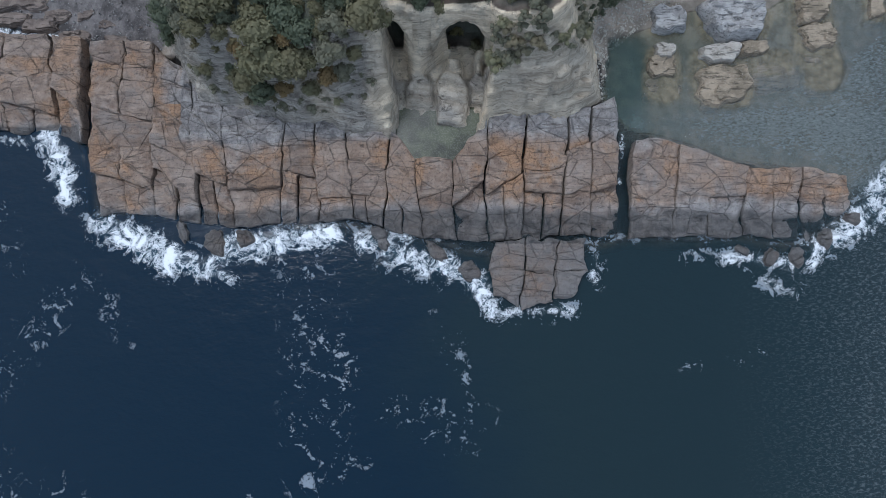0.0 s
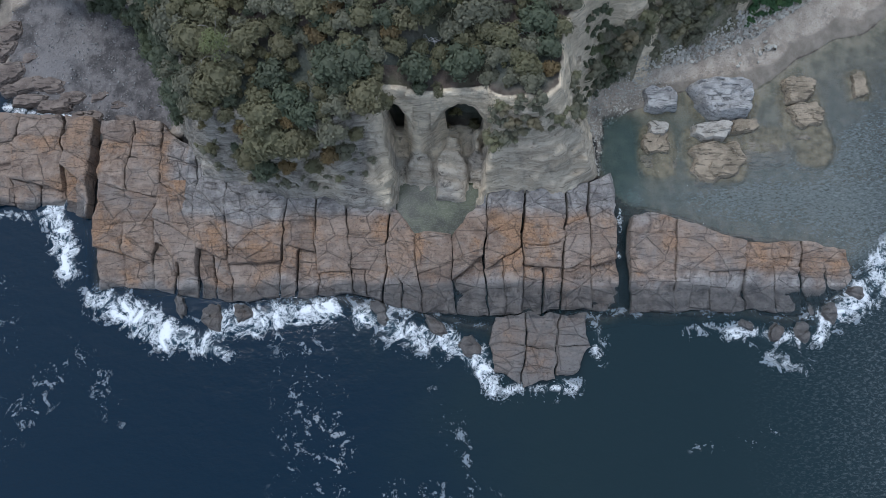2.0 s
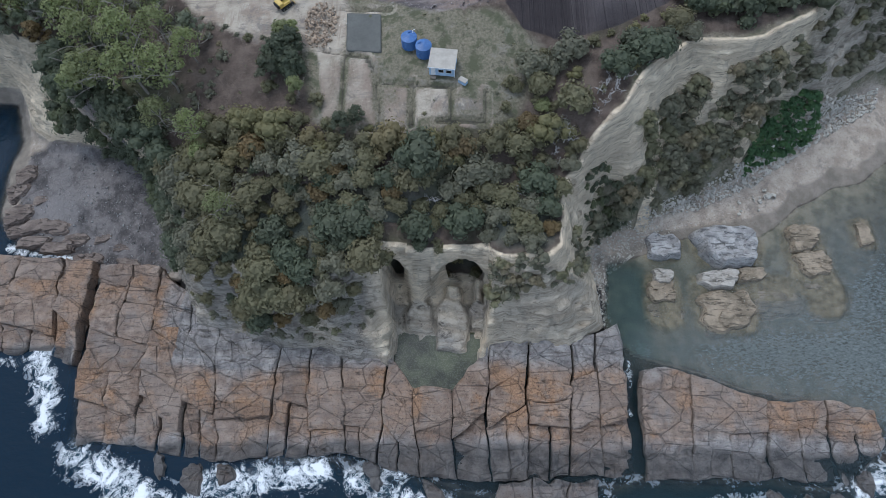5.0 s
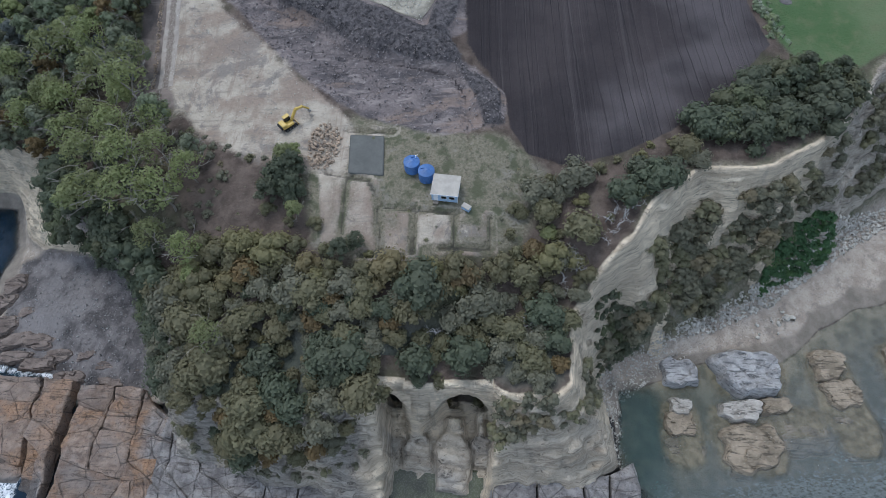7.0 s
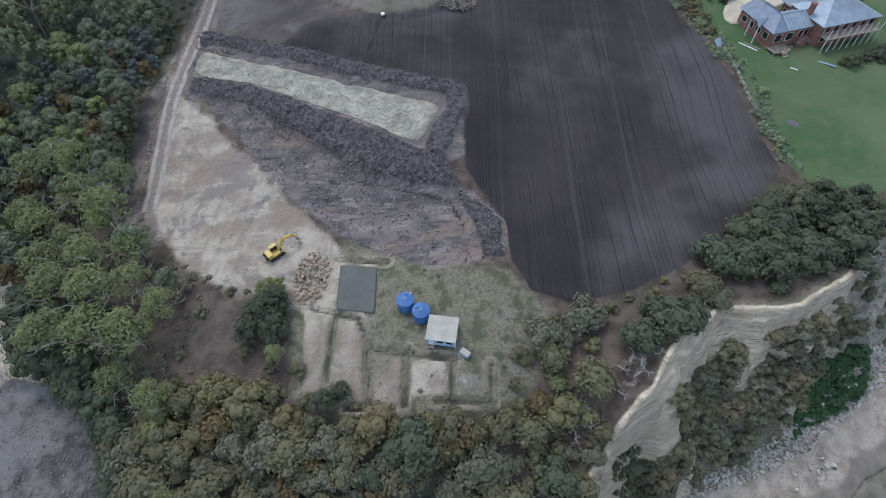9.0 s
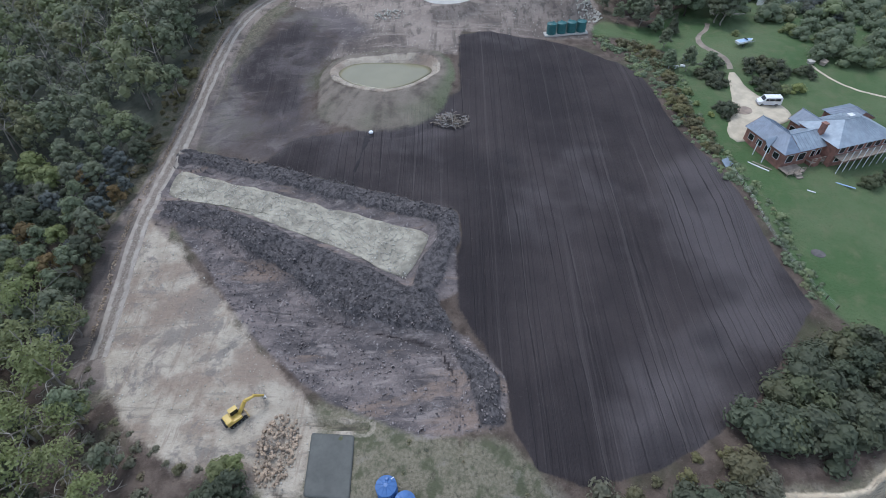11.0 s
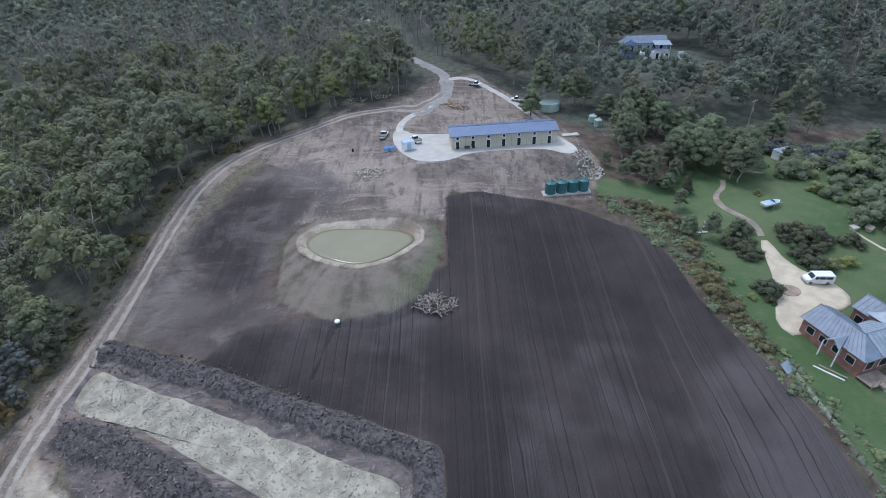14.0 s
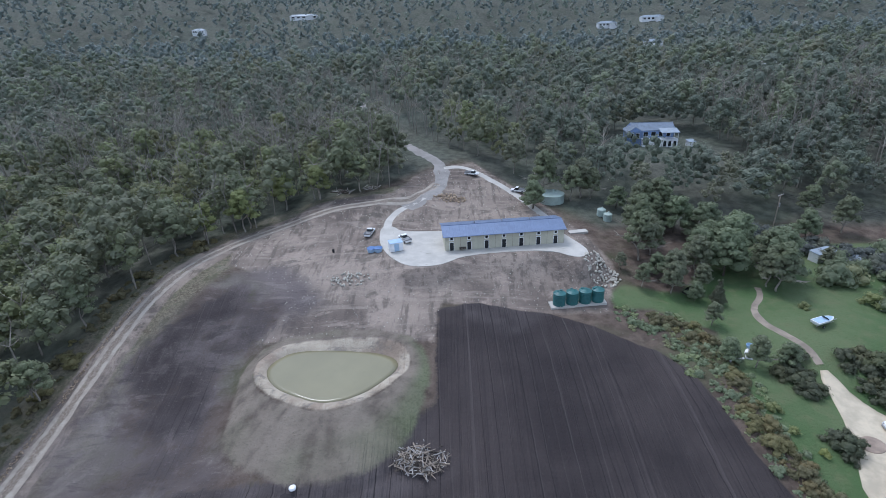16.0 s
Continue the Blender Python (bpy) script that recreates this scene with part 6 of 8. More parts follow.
sized = lambda pts, lo, hi: [(x, y, rng.uniform(lo, hi)) for x, y in pts]
mass("headland_scrub", "dense olive-green scrub behind the headland's edge", BUSHES, sized(spots[-30:], 0.9, 1.5) + sized(scatter(rng, HEADLAND, 3.4, 900), 0.35, 0.7), LEAF_OLIVE)
# larger shrubs round the yard and along the cliff's edge: (kind, x, y, scale)
for k, x, y, s in ((7, 14.6, 79.7, 1.5), (7, 21.5, 82.1, 1.7), (2, 29.4, 78.5, 1.4), (2, 35, 80.6, 1.6), (2, 44.3, 93.3, 1.7), (0, 41.1, 87.6, 1.3), (7, 42.9, 85.1, 1.1), (0, 22, 72.5, 1.6), (2, 32.5, 83, 1.2), (0, 16, 76, 1.2),
                   (5, 2.3, 64.8, 1.5), (5, -36, 66.6, 1.6), (2, 48.5, 92.5, 1.6), (2, 38, 82.5, 1.2), (7, 18.5, 79.5, 1.1), (5, 14, 70, 1.1), (0, 12, 66, 1.3), (7, 18.5, 69, 1.2), (4, 12, 76, 0.9), (5, -23, 58, 1.3), (5, -9.7, 57.5, 1.1), (2, -5, 62, 1.3), (2, -30.6, 82.2, 1.55), (2, -28.9, 80.4, 1.2), (0, -31.2, 87.2, 1.2), (2, -32, 84, 1.2)):
    copy_thing(SHRUBS[k], pose(0, 0, 0)).matrix_basis = pose(x, y, land(x, y) - 0.5, 0, 0, 31 * x) @ Matrix.Scale(s, 4)
# thin scrub: back of the headland, the cliff edge, the cliff's slope and the yard's rim
RIM = [(8, 68), (21, 71), (30, 76), (40, 84), (46, 92), (36, 90), (22, 84), (14, 82), (9, 74)]
COVE_WALL = [(-57, 50), (-52, 48), (-48, 52), (-52, 62), (-56, 71), (-72, 76), (-80, 79), (-80, 83), (-66, 79), (-61, 68)]
mass("cove_wall_scrub", "dark scrub hanging over the cove's wall", BUSHES, sized(scatter(rng, COVE_WALL, 2.0, 900), 0.7, 1.3) + sized(scatter(rng, [(-88, 85), (-82, 93), (-70, 86), (-62, 76), (-58, 66), (-64, 66), (-69, 76), (-80, 80.5)], 1.9, 900), 0.9, 1.6), LEAF_DARK)
patch("rock_pool", [(-11.6, 26.4), (-6, 25.6), (0, 26.2), (7.2, 25.6), (7.6, 31), (6.6, 37), (0, 38), (-6, 38.5), (-11.4, 37.5)], POOL, "murky green rock pool below the caves", "water", z=1.9, rim=0.05, ragged=0.9, cut=1.0)
mass("rim_scrub", "olive-brown scrub round the cleared yard", BUSHES, sized(scatter(rng, RIM, 3.1, 700, lambda x, y: not (24 < x < 30 and 78 < y < 83)), 0.4, 0.85) + sized(scatter(rng, [(-42, 90), (-30, 70), (-22, 67), (-12, 68), (-22, 72), (-28, 84)], 4.0, 300), 0.4, 0.8), LEAF_OLIVE)
SLOPE = [(24, 60), (30, 57.5), (41, 60.5), (50, 66.5), (60, 70.5), (64, 74), (60, 80), (58, 83.5), (46, 80.4), (40, 76.4), (33, 70)]
SLOPE_EAST = [(61, 79), (64, 79), (69, 85), (77, 89), (74, 94), (66, 89), (60, 84)]
mass("slope_scrub", "low brown and olive scrub on the cliff slope", LOW[2:] + BUSHES[3:] + BUSHES[1:2], sized(scatter(rng, SLOPE, 1.35, 7000, lambda x, y: ripple(x, y, 7, 2) > 0.0 and off_line(x, y, GULLY) > 1.3), 0.7, 1.35) + sized(scatter(rng, SLOPE_EAST, 1.5, 1500, lambda x, y: ripple(x, y, 6, 2) > -0.1), 0.6, 1.2) + sized(scatter(rng, [(75, 95), (80, 90), (92, 96), (100, 104), (96, 112), (84, 106)], 1.7, 1200, lambda x, y: ripple(x, y, 6, 2) > 0.0), 0.6, 1.2), LEAF_SCRUB)
mass("ledge_scrub", "low brown scrub on the cliff ledges", LOW, sized(scatter(rng, [(7.5, 46), (7.5, 41), (12, 41.6), (20, 43), (25, 46), (26, 53), (23, 55), (21.5, 49), (18, 46.4)], 1.15, 1600, lambda x, y: ripple(x, y, 5) > -0.35), 0.7, 1.4) + sized(scatter(rng, [(-17, 46), (-14, 38), (-20, 35), (-30, 34.6), (-46, 39), (-50, 44), (-30, 40)], 1.6, 600), 0.4, 0.9), LEAF_SCRUB)
mass("cliff_foot_growth", "green weeds at the foot of the cliff", REEDS, sized(scatter(rng, [(24, 62), (28.5, 54), (32, 58), (38, 61), (36, 65), (28, 66)], 1.1, 500), 0.6, 1.3), LEAF_DARK)
mass("reeds", "bright green reed bed behind the beach", REEDS, sized(scatter(rng, [(64, 72.6), (63.4, 77), (68, 83), (76, 86.4), (82, 84.4), (80, 81.6), (74, 77.6), (67, 74.4)], 0.75, 2600), 0.7, 1.3), LEAF_REED)
mass("cliff_top_trees", "dark green trees along the field's seaward corner", BUSHES, sized(scatter(rng, [(44, 92), (52, 90), (66, 94), (78, 103), (74, 110), (62, 108), (50, 98)], 2.2, 900), 1.0, 1.7), LEAF_DARK)
mass("yard_weeds", "tufts of dry weed on the cleared yard", LOW, sized(scatter(rng, YARD, 1.9, 900, lambda x, y: x > -11), 0.12, 0.35), LEAF_SCRUB)
mass("floor_scrub", "low brown undergrowth below the gum trees", LOW, sized(scatter(rng, [(-60, 70), (-46, 71), (-42, 86), (-44, 92), (-54, 97), (-62, 106), (-74, 92)], 1.9, 1200), 0.4, 1.0) + sized(scatter(rng, [(-46, 71), (-30, 71), (-27, 80), (-36, 90), (-44, 92)], 3.2, 200), 0.3, 0.6), LEAF_SCRUB)
mass("track_scrub", "low scrub along the farm track", LOW + BUSHES[3:], sized(scatter(rng, [(-70, 108), (-72, 140), (-73, 170), (-71, 200), (-64, 218), (-56, 236), (-62, 238), (-76, 210), (-80, 170), (-78, 130)], 1.9, 1600), 0.5, 1.2), LEAF_OLIVE)
for i, ob in enumerate(SHRUBS):
    stand(ob, *((16.6, 72.8) if i == 6 else (-34 + 6 * i, 60 + (i % 2))), 0, 0.4)

GUMS = [gum_tree(rng, LEAF_BRIGHT, "bright green spreading gum tree with pale limbs", 9, 560, 3.6, low=0.4, spread_by=0.9, reach=0.33), gum_tree(rng, LEAF_GUM, "grey-green gum tree with pale limbs", 10, 520, 3.4, low=0.35, spread_by=0.9, reach=0.33),
        gum_tree(rng, LEAF_DARK, "dark green tree with dense crown", 8, 560, 3.4, bark=BARK_DARK, low=0.15), gum_tree(rng, LEAF_GREY, "grey-green gum tree with pale limbs", 8, 360, 2.8, low=0.3)]
BIG_GUM = gum_tree(rng, LEAF_BRIGHT, "large bright green gum with bare pale limbs", 12, 1250, 5.8, 0.27, low=0.42, count=22, spread_by=1.0, reach=0.42, size=0.20, cored=False)
RUST_TREE = gum_tree(rng, LEAF_RUST, "rusty brown tree among green gums", 8, 460, 2.8, bark=BARK_DARK, low=0.2)
GUMS += [RUST_TREE]
WEST = [(-108, 108), (-98, 98), (-82, 91), (-72, 76), (-58, 70), (-47, 74), (-43, 86), (-52, 93), (-62, 104), (-68, 116), (-71, 140), (-73, 165), (-95, 165), (-110, 140)]
west_spots = scatter(rng, WEST, 3.4, 6000, lambda x, y: not (y < 113 and x > -84) or rng.rand() < 0.012)
for i, (x, y) in enumerate(west_spots[:300]):
    k = rng.choice([0, 1, 2, 3, 4], p=[0.16, 0.36, 0.22, 0.19, 0.07])
    copy_thing(GUMS[k], pose(0, 0, 0)).matrix_basis = pose(x, y, land(x, y) - 0.3, 0, 0, rng.uniform(0, 360)) @ Matrix.Scale(rng.uniform(0.6, 1.05), 4)
# single trees: (kind, x, y, scale)
SINGLE = [(2, -31, 83, 0.85), (2, -28.4, 80.6, 0.7), (2, -33, 80, 0.7), (2, -29, 85.4, 0.75), (0, -30.8, 86.8, 0.62), (0, -29.5, 88.0, 0.5), (0, -27.5, 76, 0.5), (2, -72, 92, 0.9), (2, -66, 88, 0.8), (1, -84, 99, 1.0), (2, -76, 86, 0.8), (1, -90, 104, 0.9), (0, -46, 66, 0.6), (2, -68, 96, 0.7), (2, -62, 74, 0.7),
          (2, -19, 69, 0.62), (2, -16.5, 70.5, 0.5), (2, 64, 103, 0.8), (2, 60, 101, 0.75), (2, 67, 107, 0.8), (2, 56, 98, 0.65), (2, 70, 103, 0.8), (2, 74, 107, 0.7), (2, 66, 99, 0.7), (2, 52, 94, 0.6)]
for x, y, s in ((-52, 79, 0.95), (-60, 86, 1.0), (-64, 103, 1.05), (-72, 108, 1.05), (-80, 103, 1.0), (-86, 116, 1.0), (-47, 70, 0.7), (-78, 118, 0.9), (-54, 88, 0.8), (-67, 113, 0.75), (-94, 112, 0.9), (-66, 80, 0.9), (-70, 89, 0.95), (-65, 94, 0.9), (-76, 95, 0.95), (-57, 95, 0.75), (-84, 106, 0.9), (-88, 100, 0.85), (-54, 73, 0.7), (-48, 84, 0.7), (-72, 99, 0.85), (-39.6, 54.6, 0.62)):
    copy_thing(BIG_GUM, pose(0, 0, 0)).matrix_basis = pose(x, y, land(x, y) - (0.3 if y > 60 else -1.2), 0, 0, 71 * x) @ Matrix.Scale(s, 4)
stand(BIG_GUM, -58, 79, 40)
for k, x, y, s in SINGLE:
    copy_thing(GUMS[k], pose(0, 0, 0)).matrix_basis = pose(x, y, land(x, y) - 0.3, 0, 0, 50 * x) @ Matrix.Scale(s, 4)
for ob, (x, y) in zip(GUMS, ((-84, 118), (-90, 126), (-88, 140), (-80, 150), (-86, 134))):
    stand(ob, x, y)
DEAD_BUSH = dead_tree(rng, 3.0, 1.5)
tagged(DEAD_BUSH, "grey leafless dead bush on the cliff edge", "dead bush", "dead bushes")
for i, (x, y, s) in enumerate(((26, 74, 1.2), (28, 73, 1.1), (24.6, 72.2, 1.0), (27, 71.5, 1.0), (19, 65.4, 1.2), (20.4, 66.8, 1.1), (18.6, 67.2, 1.0), (14, 56, 1.0), (12, 59, 0.9), (-16, 54, 0.9), (7, 55, 0.9), (29, 74.5, 1.5), (30.5, 76, 1.4), (27.6, 75.4, 1.4), (20.4, 68.4, 1.6), (19, 69.6, 1.4), (14.4, 57.6, 1.4), (-2.4, 56.4, 1.5))):
    copy_thing(DEAD_BUSH, pose(0, 0, 0)).matrix_basis = pose(x, y, land(x, y) + 0.3, 0, 0, 77 * i) @ Matrix.Scale(s, 4)
stand(DEAD_BUSH, 25.5, 70.6)
DEAD = dead_tree(rng)
for x, y, s in ((21.5, 67, 1.0), (20, 63, 0.8), (13, 55, 0.9), (-4, 53, 0.8), (16, 52, 0.9), (35, 79, 0.9), (-58, 84, 1.4), (-66, 92, 1.5), (-82, 112, 1.5)):
    copy_thing(DEAD, pose(0, 0, 0)).matrix_basis = pose(x, y, land(x, y), 0, 0, 77 * x) @ Matrix.Scale(s, 4)
stand(DEAD, 12, 57, 10)


# ---- the woods: one mass of trees behind the cleared land ----
CLEARED = [(-69, 104), (-71.5, 135), (-72.5, 160), (-72, 185), (-70, 200), (-65, 218), (-56, 238), (-42, 250), (-26, 257), (-12, 268), (-8, 285), (-20, 322), (-36, 372), (-54, 420), (-76, 480),
           (-64, 480), (-42, 420), (-22, 370), (-8, 330), (6, 300), (20, 285), (40, 276), (54, 266), (64, 252), (76, 246), (92, 252), (130, 250), (160, 240), (180, 120), (100, 60), (0, 20), (-120, 60), (-120, 100)]
HILL_HOUSE = [(64, 298), (66, 270), (86, 262), (104, 274), (110, 300), (104, 320), (84, 332), (68, 320)]


FAR_HOUSES = [(-225, 924, 40, 8), (205, 690, 24, -5), (256, 840, 30, 5), (196, 824, 24, 0), (238, 512, 15, 6), (-330, 833, 16, 0)]


def woods(name, seed, gap, box, leaves, leaf, high, material, label, lobes=8, seg=5, size=0.42):
    """Trees as one mass on an uneven grid: crowns of leaf sprays over lobes."""
    r = np.random.RandomState(seed)
    x0, y0, x1, y1 = box
    nx_, ny_ = int((x1 - x0) / gap), int((y1 - y0) / gap)
    P = np.stack(np.meshgrid(np.arange(nx_), np.arange(ny_)), -1).reshape(-1, 2) * gap + (x0, y0) + r.uniform(-0.45, 0.45, (nx_ * ny_, 2)) * gap
    ok = (within(P[:, 0], P[:, 1], CLEARED) < -1.0) & (within(P[:, 0], P[:, 1], HILL_HOUSE) < 0) & (within(P[:, 0], P[:, 1], WEST) < 0) & (within(P[:, 0], P[:, 1], EDGE) > 4)
    ok &= r.rand(len(P)) < 0.93
    for hx, hy, *_ in FAR_HOUSES:
        ok &= off_line(P[:, 0], P[:, 1], [(hx + 8, hy + 10), (hx * 0.97, hy - 26)]) > 17
    ok &= np.abs(P[:, 0]) < np.where(P[:, 1] > 330, 0.9 * (P[:, 1] - 95) + 50, 1.05 * (P[:, 1] - 40) + 60)
    P = P[ok]
    H = on_ground(P[:, 0], P[:, 1])
    VV, QQ, TT, o = [], [], [], 0
    templates = []
    for k in range(8):
        rr = np.random.RandomState(seed + 100 + k)
        hh = high * rr.uniform(0.8, 1.2)
        L = [(x, y, z, q, q * tall) for (x, y, z, q, _), tall in zip(full_lobes(rr, hh, hh * rr.uniform(0.26, 0.42), hh * 0.34, lobes, size), rr.uniform(0.6, 1.25, lobes))]
        V, Q = leaf_quads(*crown_points(rr, L, leaves, loose=1.0), leaf, rr)
        V2, Q2 = core(L, 0.62, seg)
        templates.append((np.vstack((V, V2)), np.vstack((Q, Q2 + len(V)))))
    for (x, y), z in zip(P, H):
        V, Q = templates[r.randint(8)]
        a, sc = r.rand() * 6.283, r.uniform(0.65, 1.25)
        ca, sa = math.cos(a) * sc, math.sin(a) * sc
        VV.append(np.stack((V[:, 0] * ca - V[:, 1] * sa + x, V[:, 0] * sa + V[:, 1] * ca + y, V[:, 2] * sc * r.uniform(0.85, 1.15) + z - 0.3), 1))
        QQ.append(Q + o)
        TT.append(np.full(len(V), r.rand()))
        o += len(V)
    ob = new(name, quad_mesh(name, np.concatenate(VV), np.concatenate(QQ), material))
    put_zone(ob.data, "tree", np.concatenate(TT))
    return tagged(ob, label, "forest", kind="stuff")


def bare_trunks(seed, count, box, high):
    """Pale trunks and forked dead limbs that show between the crowns."""
    r = np.random.RandomState(seed)
    x0, y0, x1, y1 = box
    s = Shape()
    for _ in range(count):
        x, y = r.uniform(x0, x1), r.uniform(y0, y1)
        px, py = np.array([x]), np.array([y])
        if within(px, py, CLEARED)[0] > -1 or within(px, py, HILL_HOUSE)[0] > 0 or within(px, py, EDGE)[0] < 4 or within(px, py, WEST)[0] > 0:
            continue
        z = land(x, y)
        top = Vector((x + r.normal(0, 0.8), y + r.normal(0, 0.8), z + high * r.uniform(0.62, 0.9)))
        s.rod((x, y, z - 0.3), top, 0.20, 0.13, 4)
        for _ in range(r.randint(3, 6)):
            w = Vector((r.normal(0, 0.6), r.normal(0, 0.6), r.uniform(0.4, 1))).normalized()
            e = top + w * high * r.uniform(0.2, 0.36)
            s.rod(top, e, 0.11, 0.05, 4)
            for _ in range(2):
                s.rod(e, e + (w + Vector(r.normal(0, 0.5, 3))).normalized() * high * 0.12, 0.05, 0.02, 3)
    ob = new("bare_trunks", s.mesh("bare_trunks", BARK))
    return tagged(ob, "pale bare gum trunks showing between crowns", "forest", kind="stuff")


woods("woods_edge", 21, 6.2, (-150, 100, 40, 330), 330, 0.36, 16, LEAF_GUM, "dense grey-green gum forest beside the track", 12, 4, 0.30)
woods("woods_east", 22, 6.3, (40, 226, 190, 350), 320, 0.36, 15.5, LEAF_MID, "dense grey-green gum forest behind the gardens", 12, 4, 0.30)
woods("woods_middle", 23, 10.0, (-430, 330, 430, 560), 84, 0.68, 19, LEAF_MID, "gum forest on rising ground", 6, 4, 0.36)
woods("woods_west", 26, 7.8, (-330, 110, -150, 330), 70, 0.56, 13, LEAF_GUM, "gum forest on the western slope", 5, 4, 0.38)
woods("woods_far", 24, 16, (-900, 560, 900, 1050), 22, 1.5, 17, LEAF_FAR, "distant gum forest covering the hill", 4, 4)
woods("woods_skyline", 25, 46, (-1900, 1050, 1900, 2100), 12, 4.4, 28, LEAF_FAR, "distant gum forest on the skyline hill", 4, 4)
bare_trunks(31, 520, (-150, 105, 60, 340), 15)
bare_trunks(32, 700, (-320, 300, 300, 520), 17)
bare_trunks(33, 300, (-170, 265, -10, 440), 21)
bare_trunks(34, 90, (110, 262, 190, 340), 20)
# taller trees along the forest's edge
EDGE_GUMS = [gum_tree(rng, LEAF_GUM, "tall spreading gum tree at the forest's edge", 15, 1300, 5.0, 0.32, group="forest edge gums", low=0.34, count=24, spread_by=0.7, reach=0.32),
             gum_tree(rng, LEAF_BRIGHT, "bright green gum tree at the forest's edge", 13, 1200, 4.6, 0.32, group="forest edge gums", low=0.28, count=22, spread_by=0.8, reach=0.32)]
for i, (x, y, s) in enumerate(((-73, 186, 0.7), (-75, 204, 0.8), (-71, 218, 0.85), (-64, 228, 0.95), (-61, 238, 0.9), (-52, 246, 0.9), (-44, 256, 1.0), (-34, 259, 0.9), (-22, 264, 0.85), (-17, 276, 0.95), (-15, 290, 1.0), (-24, 312, 0.9),
                               (-82, 226, 0.9), (-70, 244, 1.0), (-58, 254, 1.0), (-46, 268, 1.0), (-30, 274, 0.9), (-92, 240, 0.9), (16, 298, 0.9), (28, 282, 0.85), (44, 262, 0.8), (-76, 168, 0.6), (-78, 150, 0.6))):
    copy_thing(EDGE_GUMS[1 if i in (4, 6, 7, 13) else 0], pose(0, 0, 0)).matrix_basis = pose(x, y, land(x, y) - 0.3, 0, 0, 83 * i) @ Matrix.Scale(s, 4)
stand(EDGE_GUMS[0], -68, 234)
stand(EDGE_GUMS[1], -52, 243)
DEAD_TALL = dead_tree(rng, 15, 0.55)
tagged(DEAD_TALL, "tall grey dead gum tree among the forest", "tree", "dead forest trees")
for x, y, s in ((-36, 261, 0.9), (-96, 268, 1.0), (-84, 300, 1.1), (-60, 322, 1.1), (-46, 340, 1.0), (-110, 330, 1.2), (-30, 282, 0.8), (-74, 276, 0.9), (-120, 300, 1.0), (-50, 362, 1.2), (-140, 380, 1.2), (130, 300, 1.0), (150, 320, 1.1), (138, 282, 1.0)):
    copy_thing(DEAD_TALL, pose(0, 0, 0)).matrix_basis = pose(x, y, land(x, y) - 0.3, 0, 0, 37 * x) @ Matrix.Scale(s, 4)
stand(DEAD_TALL, -66, 250)


# ---- buildings ----
def long_shed():
    """A long pale shed with seven doors, a high window over each, and a shallow blue roof."""
    ob = thing("long_shed", "long cream shed with blue steel roof and seven dark doors", "building")
    L, D, H = 29.4, 8.6, 3.9
    w = 0.18
    part("wall", Shape().box(0, 0, -0.2, L, w, H), WALL_CREAM, ob)
    part("wall", Shape().box(0, D - w, -0.2, L, D, H), WALL_CREAM, ob)
    for x in (0, L - w):
        s = Shape()
        s.stack([([(x, w), (x + w, w), (x + w, D - w), (x, D - w)], -0.2), ([(x, w), (x + w, w), (x + w, D - w), (x, D - w)], H)])
        s.face((x, 0, H), (x, D / 2, H + 1.0), (x, D, H)).face((x + w, 0, H), (x + w, D, H), (x + w, D / 2, H + 1.0))
        part("gable_wall", s, WALL_CREAM, ob)
    ov, ridge = 0.5, H + 1.02
    for y0, y1 in ((-ov, D / 2), (D + ov, D / 2)):
        z0 = H - 0.1
        pts = [(-ov, y0, z0), (L + ov, y0, z0), (L + ov, y1, ridge), (-ov, y1, ridge)]
        roof = part("roof", Shape().thick(pts if y0 < y1 else pts[::-1], 0.08), ROOF_BLUE, ob)
        s = Shape()
        for i in range(38):
            x = -ov + (L + 2 * ov) * (i + 0.5) / 38
            s.rod((x, y0, z0 + 0.03), (x, y1, ridge + 0.03), 0.035, n=4)
        part("ribs", s, ROOF_BLUE, roof)
    part("ridge_cap", Shape().rod((-ov, D / 2, ridge + 0.02), (L + ov, D / 2, ridge + 0.02), 0.1, n=6), ROOF_BLUE, ob)
    part("gutter", Shape().rod((-ov, -ov - 0.06, H - 0.12), (L + ov, -ov - 0.06, H - 0.12), 0.08, n=6), ROOF_BLUE, ob)
    for i in range(7):
        x = 1.15 + i * 4.28
        door = part("door", Shape().box(x, -0.05, 0, x + 0.95, 0.02, 2.1), GLASS, ob, "dark glazed door")
        part("door_frame", Shape().box(x - 0.09, -0.07, 0, x, 0.01, 2.2).box(x + 0.95, -0.07, 0, x + 1.04, 0.01, 2.2).box(x, -0.07, 2.1, x + 0.95, 0.01, 2.2), WHITE, door)
        win = part("window", Shape().box(x + 0.15, -0.05, 2.75, x + 0.8, 0.02, 3.4), GLASS, ob, "small high dark window in a white surround")
        part("window_frame", Shape().box(x - 0.05, -0.08, 2.6, x + 0.15, 0.01, 3.55).box(x + 0.8, -0.08, 2.6, x + 1.0, 0.01, 3.55).box(x + 0.15, -0.08, 2.6, x + 0.8, 0.01, 2.75).box(x + 0.15, -0.08, 3.4, x + 0.8, 0.01, 3.55), WHITE, win)
        part("joint", Shape().box(x + 2.6, -0.025, 0, x + 2.66, 0.0, H - 0.2), TIMBER, ob)
    for i in range(3):
        part("vent", Shape().turned(8 + i * 7, D * 0.62, [(0.12, H + 0.6), (0.12, H + 1.15), (0.2, H + 1.15), (0.2, H + 1.3), (0.05, H + 1.4)], 8), STEEL, ob)
    ob.matrix_basis = pose(4.8, 222.9, 47.5, 0, 0, 5.9)
    return ob


